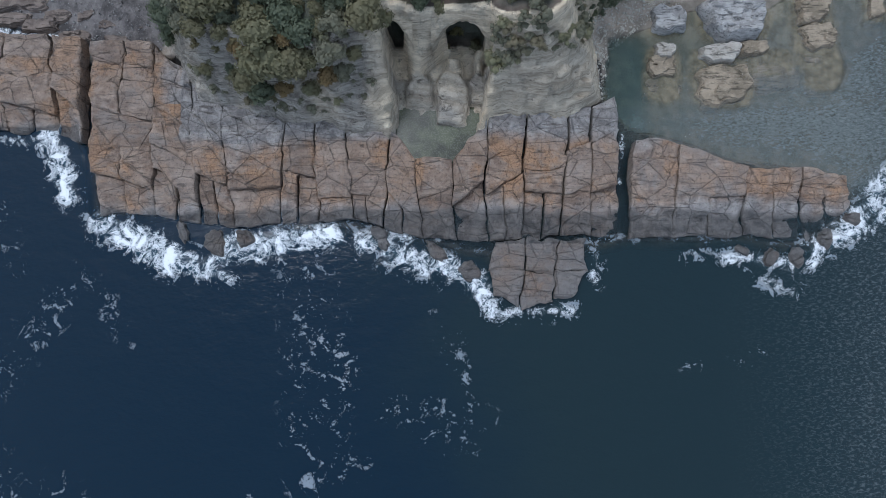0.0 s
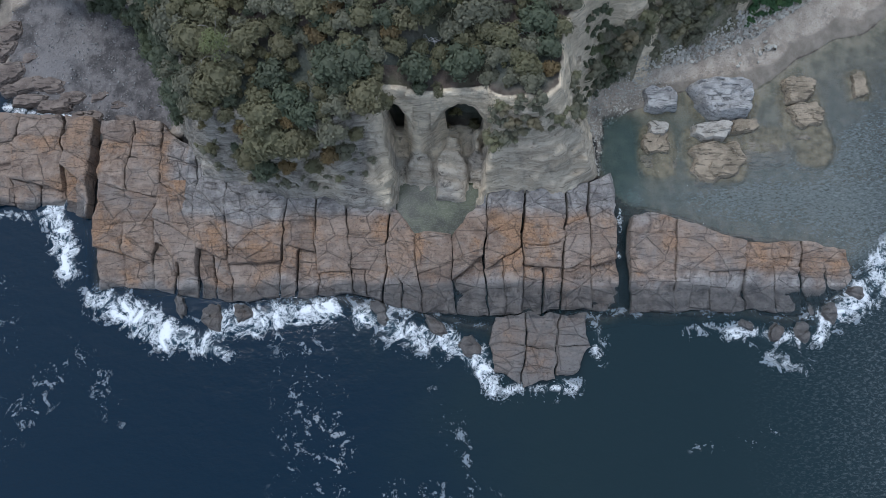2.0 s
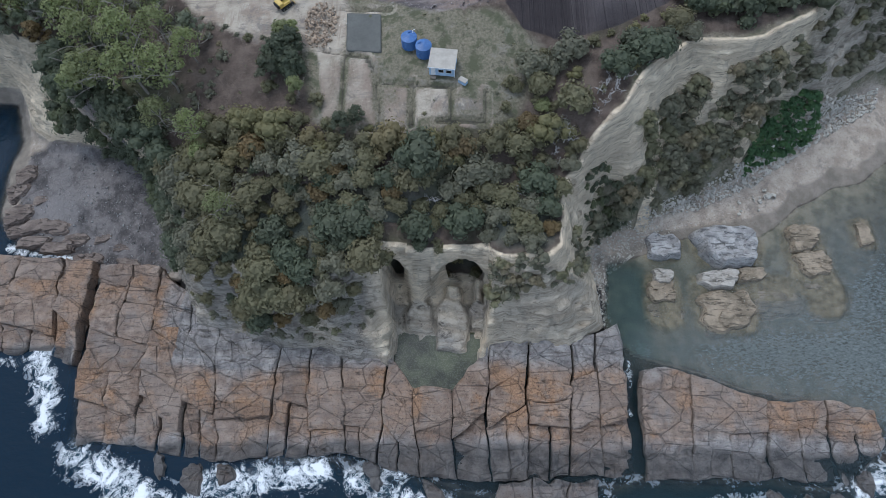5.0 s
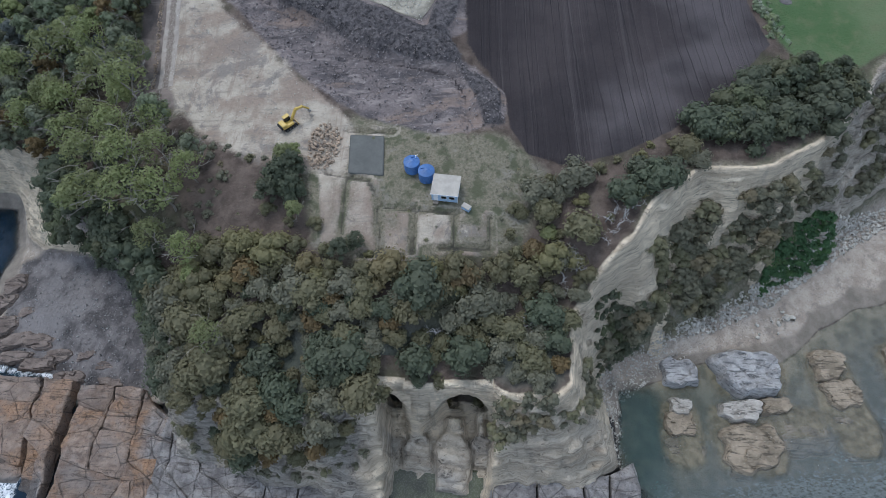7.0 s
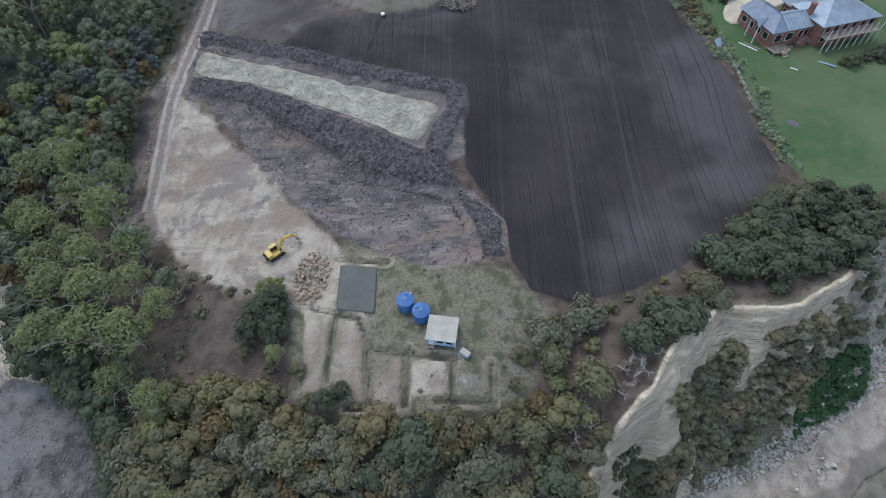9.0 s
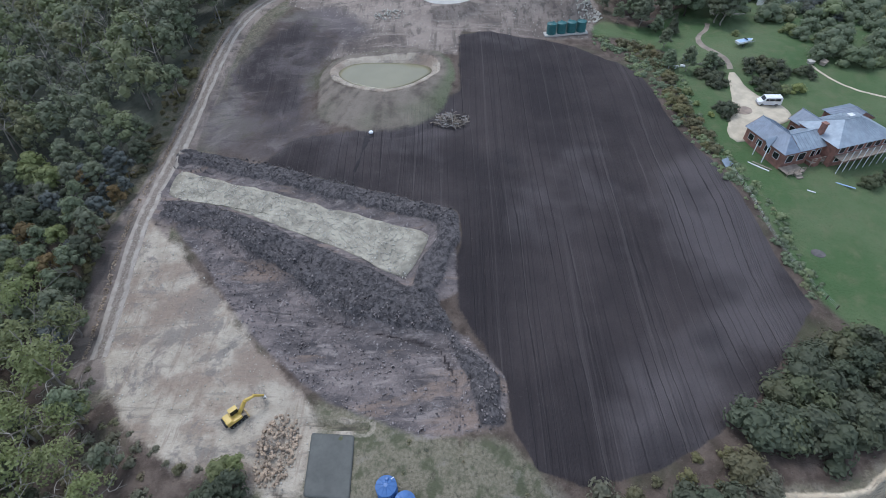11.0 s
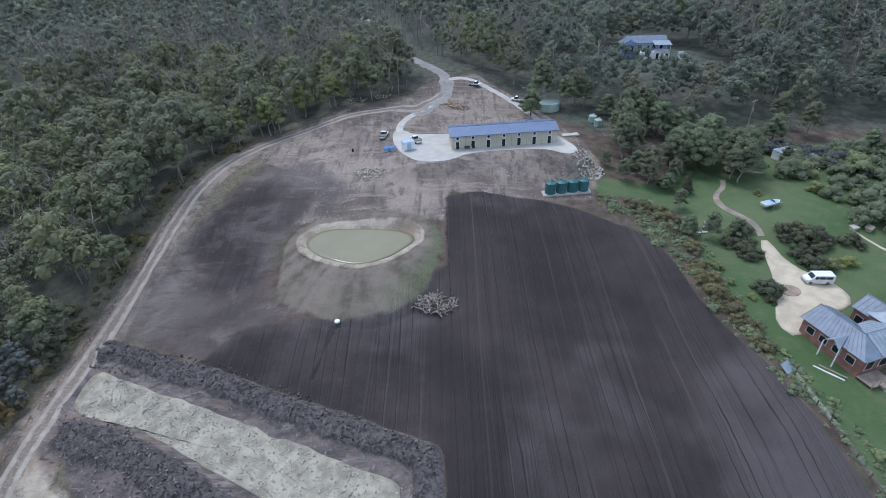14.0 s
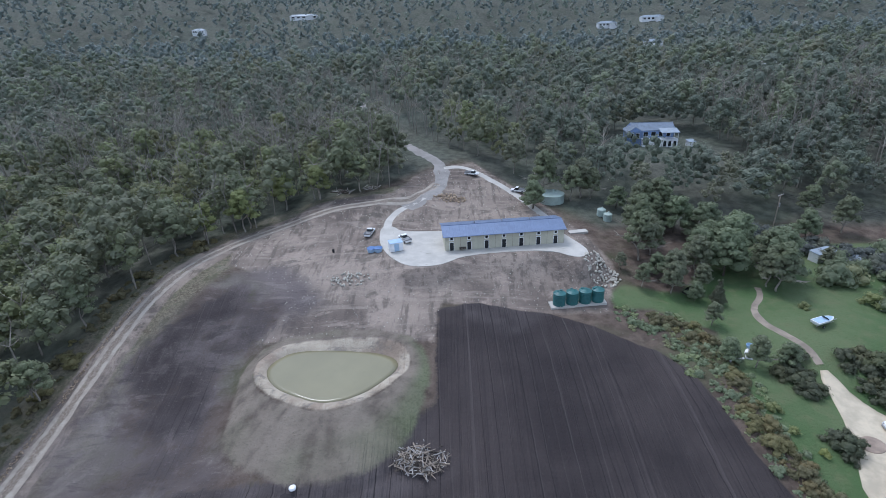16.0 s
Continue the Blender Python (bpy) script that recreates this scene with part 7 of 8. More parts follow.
long_shed()
bench = thing("bench", "dark bench against the shed wall", "bench")
part("seat", Shape().box(0, 0, 0.4, 1.6, 0.4, 0.46), BARK_DARK, bench)
part("backrest", Shape().box(0, 0.38, 0.5, 1.6, 0.43, 0.9), BARK_DARK, bench)
for x in (0.1, 1.42):
    part("leg", Shape().box(x, 0.02, 0, x + 0.08, 0.38, 0.4), STEEL, bench)
bench.matrix_basis = pose(8.3, 222.6, 47.5, 0, 0, 5.9)


def water_tank(material, r, h, label, group, ribs=7):
    ob = thing("water_tank", label, "water tank", group)
    prof = [(r, 0)]
    for i in range(ribs):
        z = h * (i + 1) / (ribs + 1)
        prof += [(r, z - 0.06), (r + 0.035, z), (r, z + 0.06)]
    body = part("body", Shape().turned(0, 0, prof + [(r, h)], 28), material, ob, smooth=False)
    roof = part("roof", Shape().turned(0, 0, [(r + 0.04, h), (r + 0.04, h + 0.06), (r * 0.55, h + 0.30), (r * 0.18, h + 0.45), (0.02, h + 0.46)], 28), material, ob)
    s = Shape()
    for i in range(10):
        a = i * math.pi / 5
        s.rod((r * math.cos(a), r * math.sin(a), h + 0.08), (0.2 * r * math.cos(a), 0.2 * r * math.sin(a), h + 0.46), 0.04, n=4)
    part("roof_ribs", s, material, roof)
    part("hatch", Shape().turned(r * 0.35, r * 0.5, [(0.26, h + 0.2), (0.26, h + 0.48), (0.2, h + 0.52)], 12), material, roof)
    part("outlet", Shape().rod((0, -r - 0.25, 0.2), (0, -r + 0.05, 0.2), 0.05), STEEL, ob)
    return ob


blue = water_tank(TANK_BLUE, 1.42, 2.2, "blue plastic rainwater tank beside the cabin", "blue tanks")
blue.matrix_basis = pose(-7.3, 85.0, land(-7.3, 85.0) - 0.1, 0, 0, 30)
copy_thing(blue, pose(-4.6, 83.0, land(-4.6, 83.0) - 0.1, 0, 0, 100))
part_pipe = thing("inlet_pipe", "white inlet pipe on a blue tank roof", "pipe")
part("pipe", Shape().rod((0, 0, 0), (0, 0, 0.5), 0.06).rod((0, 0, 0.5), (0.4, 0.2, 0.55), 0.06), WHITE, part_pipe)
part_pipe.matrix_basis = pose(-6.6, 85.7, land(-7.3, 85.0) + 2.35)
green = water_tank(TANK_GREEN, 1.32, 2.7, "dark green plastic rainwater tank on a concrete plinth", "green tanks")
for i in range(4):
    x, y = 29.5 + i * 2.86, 206.3 + i * 0.4
    ob = green if i == 0 else copy_thing(green, pose(0, 0, 0))
    ob.matrix_basis = pose(x, y, 41.75, 0, 0, 40 * i)
s = Shape().slab([(27.6, 204.7), (39.9, 206.3), (39.7, 209.0), (27.4, 207.4)], 39.8, 41.75)
tagged(new("tank_plinth", s.mesh("tank_plinth", CONCRETE)), "long pale concrete plinth under green tanks", "plinth")
big = water_tank(TANK_PALE, 3.9, 2.6, "large pale green steel water tank near the trees", "steel tanks", 9)
stand(big, 37.6, 262)
small = water_tank(TANK_PALE, 1.2, 2.0, "small pale green tank among trees", "pale tanks")
stand(small, 50.5, 252)
stand(copy_thing(small, pose(0, 0, 0)), 51.6, 249)


def wheel(parent, x, y, r, wide, axis="y"):
    prof_n = 16
    t = Shape()
    t.rod((x, y - wide / 2, r), (x, y + wide / 2, r), r, n=prof_n)
    w = part("wheel", t, RUBBER, parent)
    part("rim", Shape().rod((x, y - wide / 2 - 0.015, r), (x, y + wide / 2 + 0.015, r), r * 0.58, n=12), STEEL, w)
    return w


def cabin():
    """A square portable hut."""
    ob = thing("site_cabin", "pale blue portable cabin with dusty cream roof", "cabin")
    L, D, H = 4.5, 3.9, 2.35
    body = part("wall", Shape().box(0, 0, 0.25, L, D, H, 0.05), PALE_BLUE, ob)
    part("roof", Shape().thick([(-0.15, -0.15, H), (L + 0.15, -0.15, H), (L + 0.15, D + 0.15, H + 0.25), (-0.15, D + 0.15, H + 0.25)], 0.1), ROOF_CREAM, ob, "dusty cream flat roof")
    part("fascia", Shape().box(-0.17, -0.19, H - 0.14, L + 0.17, -0.15, H + 0.02), WHITE, ob)
    door = part("door", Shape().box(0.35, -0.03, 0.35, 1.15, 0.03, 2.1), WHITE, body)
    part("door_handle", Shape().box(1.0, -0.07, 1.15, 1.08, -0.03, 1.25), STEEL, door)
    for x in (1.7, 3.1):
        win = part("window", Shape().box(x, -0.025, 1.1, x + 0.9, 0.03, 1.8), GLASS, body)
        part("window_frame", Shape().box(x - 0.06, -0.04, 1.04, x, 0.02, 1.86).box(x + 0.9, -0.04, 1.04, x + 0.96, 0.02, 1.86).box(x, -0.04, 1.8, x + 0.9, 0.02, 1.86).box(x, -0.04, 1.04, x + 0.9, 0.02, 1.1), WHITE, win)
    for x in (0.3, 2.2, 4.1):
        for y in (0.3, 3.5):
            part("stump", Shape().box(x - 0.12, y - 0.12, -0.3, x + 0.12, y + 0.12, 0.26), TIMBER, ob)
    part("step", Shape().box(0.3, -0.5, -0.1, 1.2, -0.05, 0.2), TIMBER, ob)
    part("downpipe", Shape().rod((L + 0.06, -0.06, 0.2), (L + 0.06, -0.06, H - 0.1), 0.05), WHITE, ob)
    ob.matrix_basis = pose(-3.55, 77.9, land(-1, 79.5) - 0.05, 0, 0, -7)
    return ob


cabin()
box_bin = thing("storage_box", "pale blue storage box beside the cabin", "box")
part("body", Shape().box(0, 0, 0, 1.5, 0.9, 0.8, 0.05), PALE_BLUE, box_bin)
part("lid", Shape().box(-0.04, -0.04, 0.8, 1.54, 0.94, 0.88), ROOF_CREAM, box_bin)
stand(box_bin, 1.6, 76.4, -35)


def excavator():
    ob = thing("excavator", "yellow tracked excavator with raised boom on clay", "excavator")
    for y in (-0.95, 0.95):
        pts = [(-1.7, 0.35), (-1.45, 0.08), (1.45, 0.08), (1.7, 0.35), (1.7, 0.55), (1.45, 0.82), (-1.45, 0.82), (-1.7, 0.55)]
        s = Shape()
        o = len(s.v)
        s.v += [(x, y - 0.25, z) for x, z in pts] + [(x, y + 0.25, z) for x, z in pts]
        s.f += [tuple(range(7, -1, -1)), tuple(range(8, 16))] + [(i, (i + 1) % 8, 8 + (i + 1) % 8, 8 + i) for i in range(8)]
        tr = part("crawler_track", s, RUBBER, ob)
        for x in (-1.2, -0.4, 0.4, 1.2):
            part("roller", Shape().rod((x, y - 0.27, 0.4), (x, y + 0.27, 0.4), 0.2, n=8), STEEL, tr)
    up = part("upper_body", Shape().box(-1.9, -1.1, 0.95, 1.0, 1.1, 1.55, 0.1).box(-1.95, -1.1, 1.5, -0.7, 1.1, 2.05, 0.12), YELLOW, ob)
    cab = part("cab", Shape().box(-0.55, 0.2, 1.5, 0.95, 1.1, 2.75, 0.1), GLASS, ob, "dark glazed cab")
    part("cab_roof", Shape().box(-0.6, 0.15, 2.72, 1.0, 1.15, 2.82, 0.03), YELLOW, cab)
    part("counterweight", Shape().box(-2.3, -1.0, 1.0, -1.9, 1.0, 1.9, 0.12), RUBBER, ob)
    b0, b1, b2 = (0.9, -0.1, 1.5), (2.7, -0.1, 3.7), (4.6, -0.1, 3.3)
    boom = part("boom", Shape().rod(b0, b1, 0.34, 0.38, 6).rod(b1, b2, 0.38, 0.26, 6), YELLOW, ob)
    part("boom_ram", Shape().rod((1.1, 0.15, 1.3), (2.4, 0.15, 3.0), 0.07), STEEL, boom)
    part("arm", Shape().rod((4.3, -0.1, 3.6), (5.9, -0.1, 1.7), 0.27, 0.2, 6), YELLOW, ob)
    s = Shape().box(5.5, -0.5, 1.0, 6.2, 0.3, 1.1).box(5.5, -0.5, 1.0, 5.6, 0.3, 1.7).box(5.5, -0.5, 1.1, 6.1, -0.44, 1.6).box(5.5, 0.24, 1.1, 6.1, 0.3, 1.6)
    part("bucket", s, STEEL, ob)
    part("blade", Shape().box(1.9, -1.2, 0.1, 2.0, 1.2, 0.6), YELLOW, ob)
    stand(ob, -32.0, 96.0, 44)
    ob.scale = (0.84, 0.84, 0.84)


excavator()


# ---- heaps of stone and timber ----
def rock_piece(rng, size):
    s = Shape()
    ring = lambda k, z: ([(k * size * rng.uniform(0.7, 1.1) * math.cos(a * math.pi / 3), k * size * rng.uniform(0.6, 1.0) * math.sin(a * math.pi / 3)) for a in range(6)], z * size)
    return s.stack([ring(0.7, -0.5), ring(1.0, 0.0), ring(0.6, 0.5)])


def heap(name, label, category, piece, pieces, material, cx, cy, rx, ry, high, count, seed, size=(0.7, 1.3)):
    ob = thing(name, label, category)
    r = np.random.RandomState(seed)
    kinds = [rock_piece(r, piece).mesh("stone", material) for _ in range(6)]
    for _ in range(count):
        a, q = r.rand() * 6.283, math.sqrt(r.rand())
        x, y = cx + rx * q * math.cos(a), cy + ry * q * math.sin(a)
        st = new("stone", kinds[r.randint(6)])
        st.parent = ob
        st.matrix_basis = pose(x, y, land(x, y) + high * (1 - q * q) * r.uniform(0.5, 1) + 0.1, *r.uniform(0, 360, 3)) @ Matrix.Scale(r.uniform(*size), 4)
    return ob


heap("rubble_heap", "heap of red-brown broken stone beside the clay pad", "rubble", 0.30, "stone", STONE_BROWN, -24.6, 91.4, 3.2, 5.8, 0.7, 300, 5, (0.4, 1.3))
heap("rubble_heap", "heap of pale broken stone beside the shed drive", "rubble", 0.34, "stone", STONE_PALE, 41.5, 217, 4.5, 4.0, 0.5, 150, 6)
heap("rubble_heap", "heap of pale broken stone by the road", "rubble", 0.4, "stone", STONE_BROWN, 6.0, 261, 5.0, 3.0, 0.6, 80, 7)


def loose_stones(name, label, poly, count, size, material, seed, lift=0.05):
    """Shingle and broken stone too many to count."""
    r = np.random.RandomState(seed)
    kinds = [rock_piece(r, 1.0) for _ in range(5)]
    xs, ys = [p[0] for p in poly], [p[1] for p in poly]
    P = np.stack((r.uniform(min(xs), max(xs), count), r.uniform(min(ys), max(ys), count)), 1)
    P = P[within(P[:, 0], P[:, 1], poly) > 0.2]
    Z = on_ground(P[:, 0], P[:, 1])
    VV, FF, o = [], [], 0
    base = [(np.array(k.v), [f for f in k.f if len(f) == 4]) for k in kinds]
    for (x, y), z in zip(P, Z):
        V, F = base[r.randint(5)]
        sc, m = size * r.uniform(0.5, 1.0) ** 1.5 * r.uniform(0.6, 1.6), np.array(Euler(r.uniform(0, 6.28, 3)).to_matrix())
        VV.append(V @ m.T * sc + (x, y, z + lift + 0.15 * sc))
        FF.append(np.array(F) + o)
        o += len(V)
    return tagged(new(name, quad_mesh(name, np.concatenate(VV), np.concatenate(FF), material)), label, "stones", kind="stuff")


SHINGLE = [(40, 61), (52, 64), (66, 70), (84, 82), (98, 90), (100, 96), (82, 88.5), (66, 76), (54, 69), (40, 63)]
loose_stones("shingle", "pale shingle and broken stone on the beach", SHINGLE, 11000, 0.46, STONE_PALE, 3)
loose_stones("shingle_cove", "pale stones fallen below the cliff", [(30, 38), (33.5, 38), (33, 50), (40, 55), (48, 60), (42, 62), (33, 60), (28, 55), (29.5, 46)], 2600, 0.26, STONE_PALE, 4)
loose_stones("cove_stones", "grey fallen stones on the cove floor", COVE, 900, 0.24, REEF_GREY, 8)
loose_stones("pad_stones", "crushed pale rock on the pad", GRAVEL_PAD, 11000, 0.19, STONE_PALE, 9, 0.12)
HEAP_BAND = [(-66, 158), (-42, 151.5), (-20, 142), (-4, 134), (2, 131), (3, 136), (-20, 148), (-42, 158), (-66, 166)]
loose_stones("soil_clods", "dark clods on the heaped topsoil", HEAP_BAND, 5200, 0.26, CLOD, 10)
loose_stones("soil_clods", "dark clods on the heaped topsoil", HEAP_SOUTH, 9000, 0.22, CLOD, 12)
loose_stones("subsoil_lumps", "pinkish grey lumps on the stripped ground", SUBSOIL, 5000, 0.26, STONE_PINK, 15)
loose_stones("track_rubble", "brown stones pushed aside along the track", [(x - 3.6, y) for x, y in TRACK_LINE[:8]] + [(x - 2.2, y) for x, y in TRACK_LINE[7::-1]], 9000, 0.20, STONE_BROWN, 14)
loose_stones("clay_stones", "scattered stones on pale clay", CLAY, 1500, 0.16, STONE_PALE, 13)


def wood_pile():
    ob = thing("wood_pile", "tangled pile of grey cut branches and logs", "wood pile")
    r = np.random.RandomState(3)
    for _ in range(280):
        a, q = r.rand() * 6.283, math.sqrt(r.rand())
        x, y, z = 4.2 * q * math.cos(a), 3.4 * q * math.sin(a), 1.5 * (1 - q) * r.uniform(0.2, 1) + 0.15
        d = Vector((r.normal(), r.normal(), r.normal(0, 0.28))).normalized() * r.uniform(0.5, 1.5)
        part("branch", Shape().rod(Vector((x, y, z)) - d, Vector((x, y, z)) + d, r.uniform(0.05, 0.14), r.uniform(0.03, 0.07), 5), DEADWOOD if r.rand() < 0.3 else (TIMBER if r.rand() < 0.5 else BARK_DARK), ob)
    stand(ob, 1.0, 169, 0, 0.0)


wood_pile()


# ---- vehicles ----
def van():
    ob = thing("van", "white long-wheelbase van parked on the cream drive", "van")
    prof = [(-2.6, 0.35), (2.45, 0.35), (2.6, 0.75), (2.5, 1.05), (1.75, 1.35), (1.15, 2.1), (-2.5, 2.15), (-2.62, 1.2)]
    s = Shape()
    ins = 0.12
    for y, k in ((-0.9, 1), (-0.98, 0), (0.98, 0), (0.9, 1)):
        s.v += [(x * (1 - 0.03 * k), y, z - 0.05 * k) for x, z in prof]
    n = len(prof)
    s.f += [tuple(range(n)), tuple(3 * n + i for i in reversed(range(n)))]
    s.f += [(k * n + i, (k + 1) * n + i, (k + 1) * n + (i + 1) % n, k * n + (i + 1) % n) for k in range(3) for i in range(n)]
    body = part("body", s, WHITE, ob)
    part("windscreen", Shape().thick([(1.72, -0.82, 1.42), (1.72, 0.82, 1.42), (1.2, 0.76, 2.05), (1.2, -0.76, 2.05)], 0.03), GLASS, body)
    for y in (-0.985, 0.985):
        for x0, x1 in ((0.55, 1.15), (-0.75, 0.4), (-2.1, -0.9)):
            part("side_window", Shape().box(x0, y - 0.012, 1.35, x1, y + 0.012, 1.9), GLASS, body)
        part("headlight", Shape().box(2.38, y * 0.8 - 0.15, 0.8, 2.58, y * 0.8 + 0.15, 1.0, 0.03), STEEL, body)
    part("bumper", Shape().box(2.5, -0.92, 0.35, 2.68, 0.92, 0.62, 0.05), STEEL, body)
    for x in (-1.55, 1.65):
        for y in (-0.85, 0.85):
            wheel(ob, x, y, 0.33, 0.22)
    ob.matrix_basis = pose(77.2, 172.0, land(77.2, 172.0) + 0.08, 0, 0, 176)


def pickup(x, y, turn, label="white pickup parked beside the shed", z=None):
    ob = thing("pickup", label, "pickup", "parked pickups")
    body = part("body", Shape().box(-2.4, -0.85, 0.4, 2.4, 0.85, 0.95, 0.1), WHITE, ob)
    cab = part("cab", Shape().stack([([(-0.2, -0.8), (1.3, -0.8), (1.3, 0.8), (-0.2, 0.8)], 0.9), ([(0.0, -0.7), (0.8, -0.7), (0.8, 0.7), (0.0, 0.7)], 1.6)]), GLASS, ob)
    part("cab_roof", Shape().box(-0.05, -0.72, 1.58, 0.85, 0.72, 1.68, 0.03), WHITE, cab)
    part("tray", Shape().box(-2.4, -0.9, 0.95, -0.3, -0.82, 1.25).box(-2.4, 0.82, 0.95, -0.3, 0.9, 1.25).box(-2.4, -0.82, 0.95, -2.32, 0.82, 1.25).box(-2.3, -0.8, 0.96, -0.3, 0.8, 1.0), STEEL, ob)
    for wx_ in (-1.5, 1.5):
        for wy_ in (-0.8, 0.8):
            wheel(ob, wx_, wy_, 0.36, 0.22)
    ob.matrix_basis = pose(x, y, (land(x, y) + 0.05) if z is None else z, 0, 0, turn)
    return ob


van()
pickup(-5.6, 229.8, 120, z=47.52)
pickup(13.5, 279, -20, "white pickup parked beside the gravel road")
pickup(28, 268, 160, "white pickup parked near the trees")
pickup(-15.5, 235.5, 80, "white small truck standing on bare earth")
container = thing("site_box", "pale blue and white site box on the apron", "container")
part("body", Shape().box(-1.6, -1.2, 0.1, 1.6, 1.2, 2.3, 0.06), WHITE, container)
part("lid", Shape().box(-1.65, -1.25, 2.3, 1.65, 1.25, 2.4), PALE_BLUE, container)
part("door", Shape().box(-0.6, -1.24, 0.2, 0.6, -1.19, 2.1), PALE_BLUE, container)
container.matrix_basis = pose(-7.4, 224.3, 47.5, 0, 0, 20)
for x, y in ((-11.8, 224.5), (-13.6, 225.0)):
    tub = thing("tub", "blue covered tub on bare ground", "tub")
    part("body", Shape().turned(0, 0, [(0.9, 0), (1.1, 0.9), (1.0, 1.0)], 14), PALE_BLUE, tub)
    part("cover", Shape().turned(0, 0, [(1.12, 0.95), (1.12, 1.05), (0.3, 1.2)], 14), TANK_BLUE, tub)
    stand(tub, x, y)


def boat():
    ob = thing("boat_trailer", "white boat on a steel trailer on the lawn", "boat")
    hull = Shape()
    outline = lambda k, w: [(-2.4 * k, -0.95 * w), (0.6 * k, -0.95 * w), (1.9 * k, -0.6 * w), (2.7 * k, 0), (1.9 * k, 0.6 * w), (0.6 * k, 0.95 * w), (-2.4 * k, 0.95 * w)]
    hull.stack([(outline(0.85, 0.25), 0.55), (outline(0.97, 0.85), 0.9), (outline(1.0, 1.0), 1.4)])
    part("hull", hull, WHITE, ob)
    part("deck", Shape().slab([(x * 0.9, y * 0.85) for x, y in outline(1, 1)], 1.36, 1.43), PALE_BLUE, ob)
    part("windscreen", Shape().thick([(0.5, -0.7, 1.42), (0.5, 0.7, 1.42), (0.2, 0.6, 1.9), (0.2, -0.6, 1.9)], 0.03), GLASS, ob)
    part("frame", Shape().box(-2.3, -0.5, 0.45, 2.4, -0.42, 0.55).box(-2.3, 0.42, 0.45, 2.4, 0.5, 0.55).box(2.3, -0.06, 0.45, 3.9, 0.06, 0.55), STEEL, ob)
    for y in (-0.95, 0.95):
        wheel(ob, -0.8, y, 0.3, 0.18)
    stand(ob, 79.6, 196.6, 20, 0.0)


boat()


# ---- the brick house ----
def gable_block(ob, x0, y0, x1, y1, wall_h, rise, ridge_along, roof_mat, wall_mat, over=0.45, hips=(False, False), name="wing"):
    """Walls and a pitched or hipped roof over a rectangle."""
    wing = part(name, Shape().box(x0, y0, -1.0, x1, y1, wall_h), wall_mat, ob)
    X0, Y0, X1, Y1, z0, z1 = x0 - over, y0 - over, x1 + over, y1 + over, wall_h - 0.12, wall_h + rise
    if ridge_along == "x":
        ym = (Y0 + Y1) / 2
        ra, rb = X0 + (hips[0] and (Y1 - Y0) / 2), X1 - (hips[1] and (Y1 - Y0) / 2)
        faces = [[(X0, Y0, z0), (X1, Y0, z0), (rb, ym, z1), (ra, ym, z1)], [(X1, Y1, z0), (X0, Y1, z0), (ra, ym, z1), (rb, ym, z1)]]
        ends = [(hips[0], [(X0, Y1, z0), (X0, Y0, z0), (ra, ym, z1)]), (hips[1], [(X1, Y0, z0), (X1, Y1, z0), (rb, ym, z1)])]
        ridge = ((ra, ym, z1 + 0.03), (rb, ym, z1 + 0.03))
    else:
        xm = (X0 + X1) / 2
        ra, rb = Y0 + (hips[0] and (X1 - X0) / 2), Y1 - (hips[1] and (X1 - X0) / 2)
        faces = [[(X0, Y1, z0), (X0, Y0, z0), (xm, ra, z1), (xm, rb, z1)], [(X1, Y0, z0), (X1, Y1, z0), (xm, rb, z1), (xm, ra, z1)]]
        ends = [(hips[0], [(X0, Y0, z0), (X1, Y0, z0), (xm, ra, z1)]), (hips[1], [(X1, Y1, z0), (X0, Y1, z0), (xm, rb, z1)])]
        ridge = ((xm, ra, z1 + 0.03), (xm, rb, z1 + 0.03))
    for f in faces:
        roof = part("roof", Shape().thick(f, 0.1), roof_mat, ob)
        a, b, c, d = (Vector(p) for p in f)
        s = Shape()
        for i in range(1, int((b - a).length / 0.8)):
            t = i / int((b - a).length / 0.8)
            s.rod(a.lerp(b, t) + Vector((0, 0, 0.03)), d.lerp(c, t) + Vector((0, 0, 0.03)), 0.03, n=4)
        if s.v:
            part("seams", s, roof_mat, roof)
    for hip, tri in ends:
        part("roof_hip" if hip else "gable", Shape().thick(tri, 0.12), roof_mat if hip else wall_mat, ob)
    part("ridge_cap", Shape().rod(*ridge, 0.09), roof_mat, ob)
    return wing


def windows(parent, side, at, lo, hi, z0, z1, count, frame_mat=None):
    for i in range(count):
        a = lo + (hi - lo) * (i + 0.22) / count
        b = lo + (hi - lo) * (i + 0.78) / count
        m = 0.06
        if side == "y":
            w = part("window", Shape().box(a, at - 0.03, z0, b, at + 0.03, z1), GLASS, parent)
            part("window_frame", Shape().box(a - m, at - 0.05, z0 - m, a, at + 0.05, z1 + m).box(b, at - 0.05, z0 - m, b + m, at + 0.05, z1 + m).box(a, at - 0.05, z0 - m, b, at + 0.05, z0).box(a, at - 0.05, z1, b, at + 0.05, z1 + m), frame_mat or WHITE, w)
        else:
            w = part("window", Shape().box(at - 0.03, a, z0, at + 0.03, b, z1), GLASS, parent)
            part("window_frame", Shape().box(at - 0.05, a - m, z0 - m, at + 0.05, a, z1 + m).box(at - 0.05, b, z0 - m, at + 0.05, b + m, z1 + m).box(at - 0.05, a, z0 - m, at + 0.05, b, z0).box(at - 0.05, a, z1, at + 0.05, b, z1 + m), frame_mat or WHITE, w)


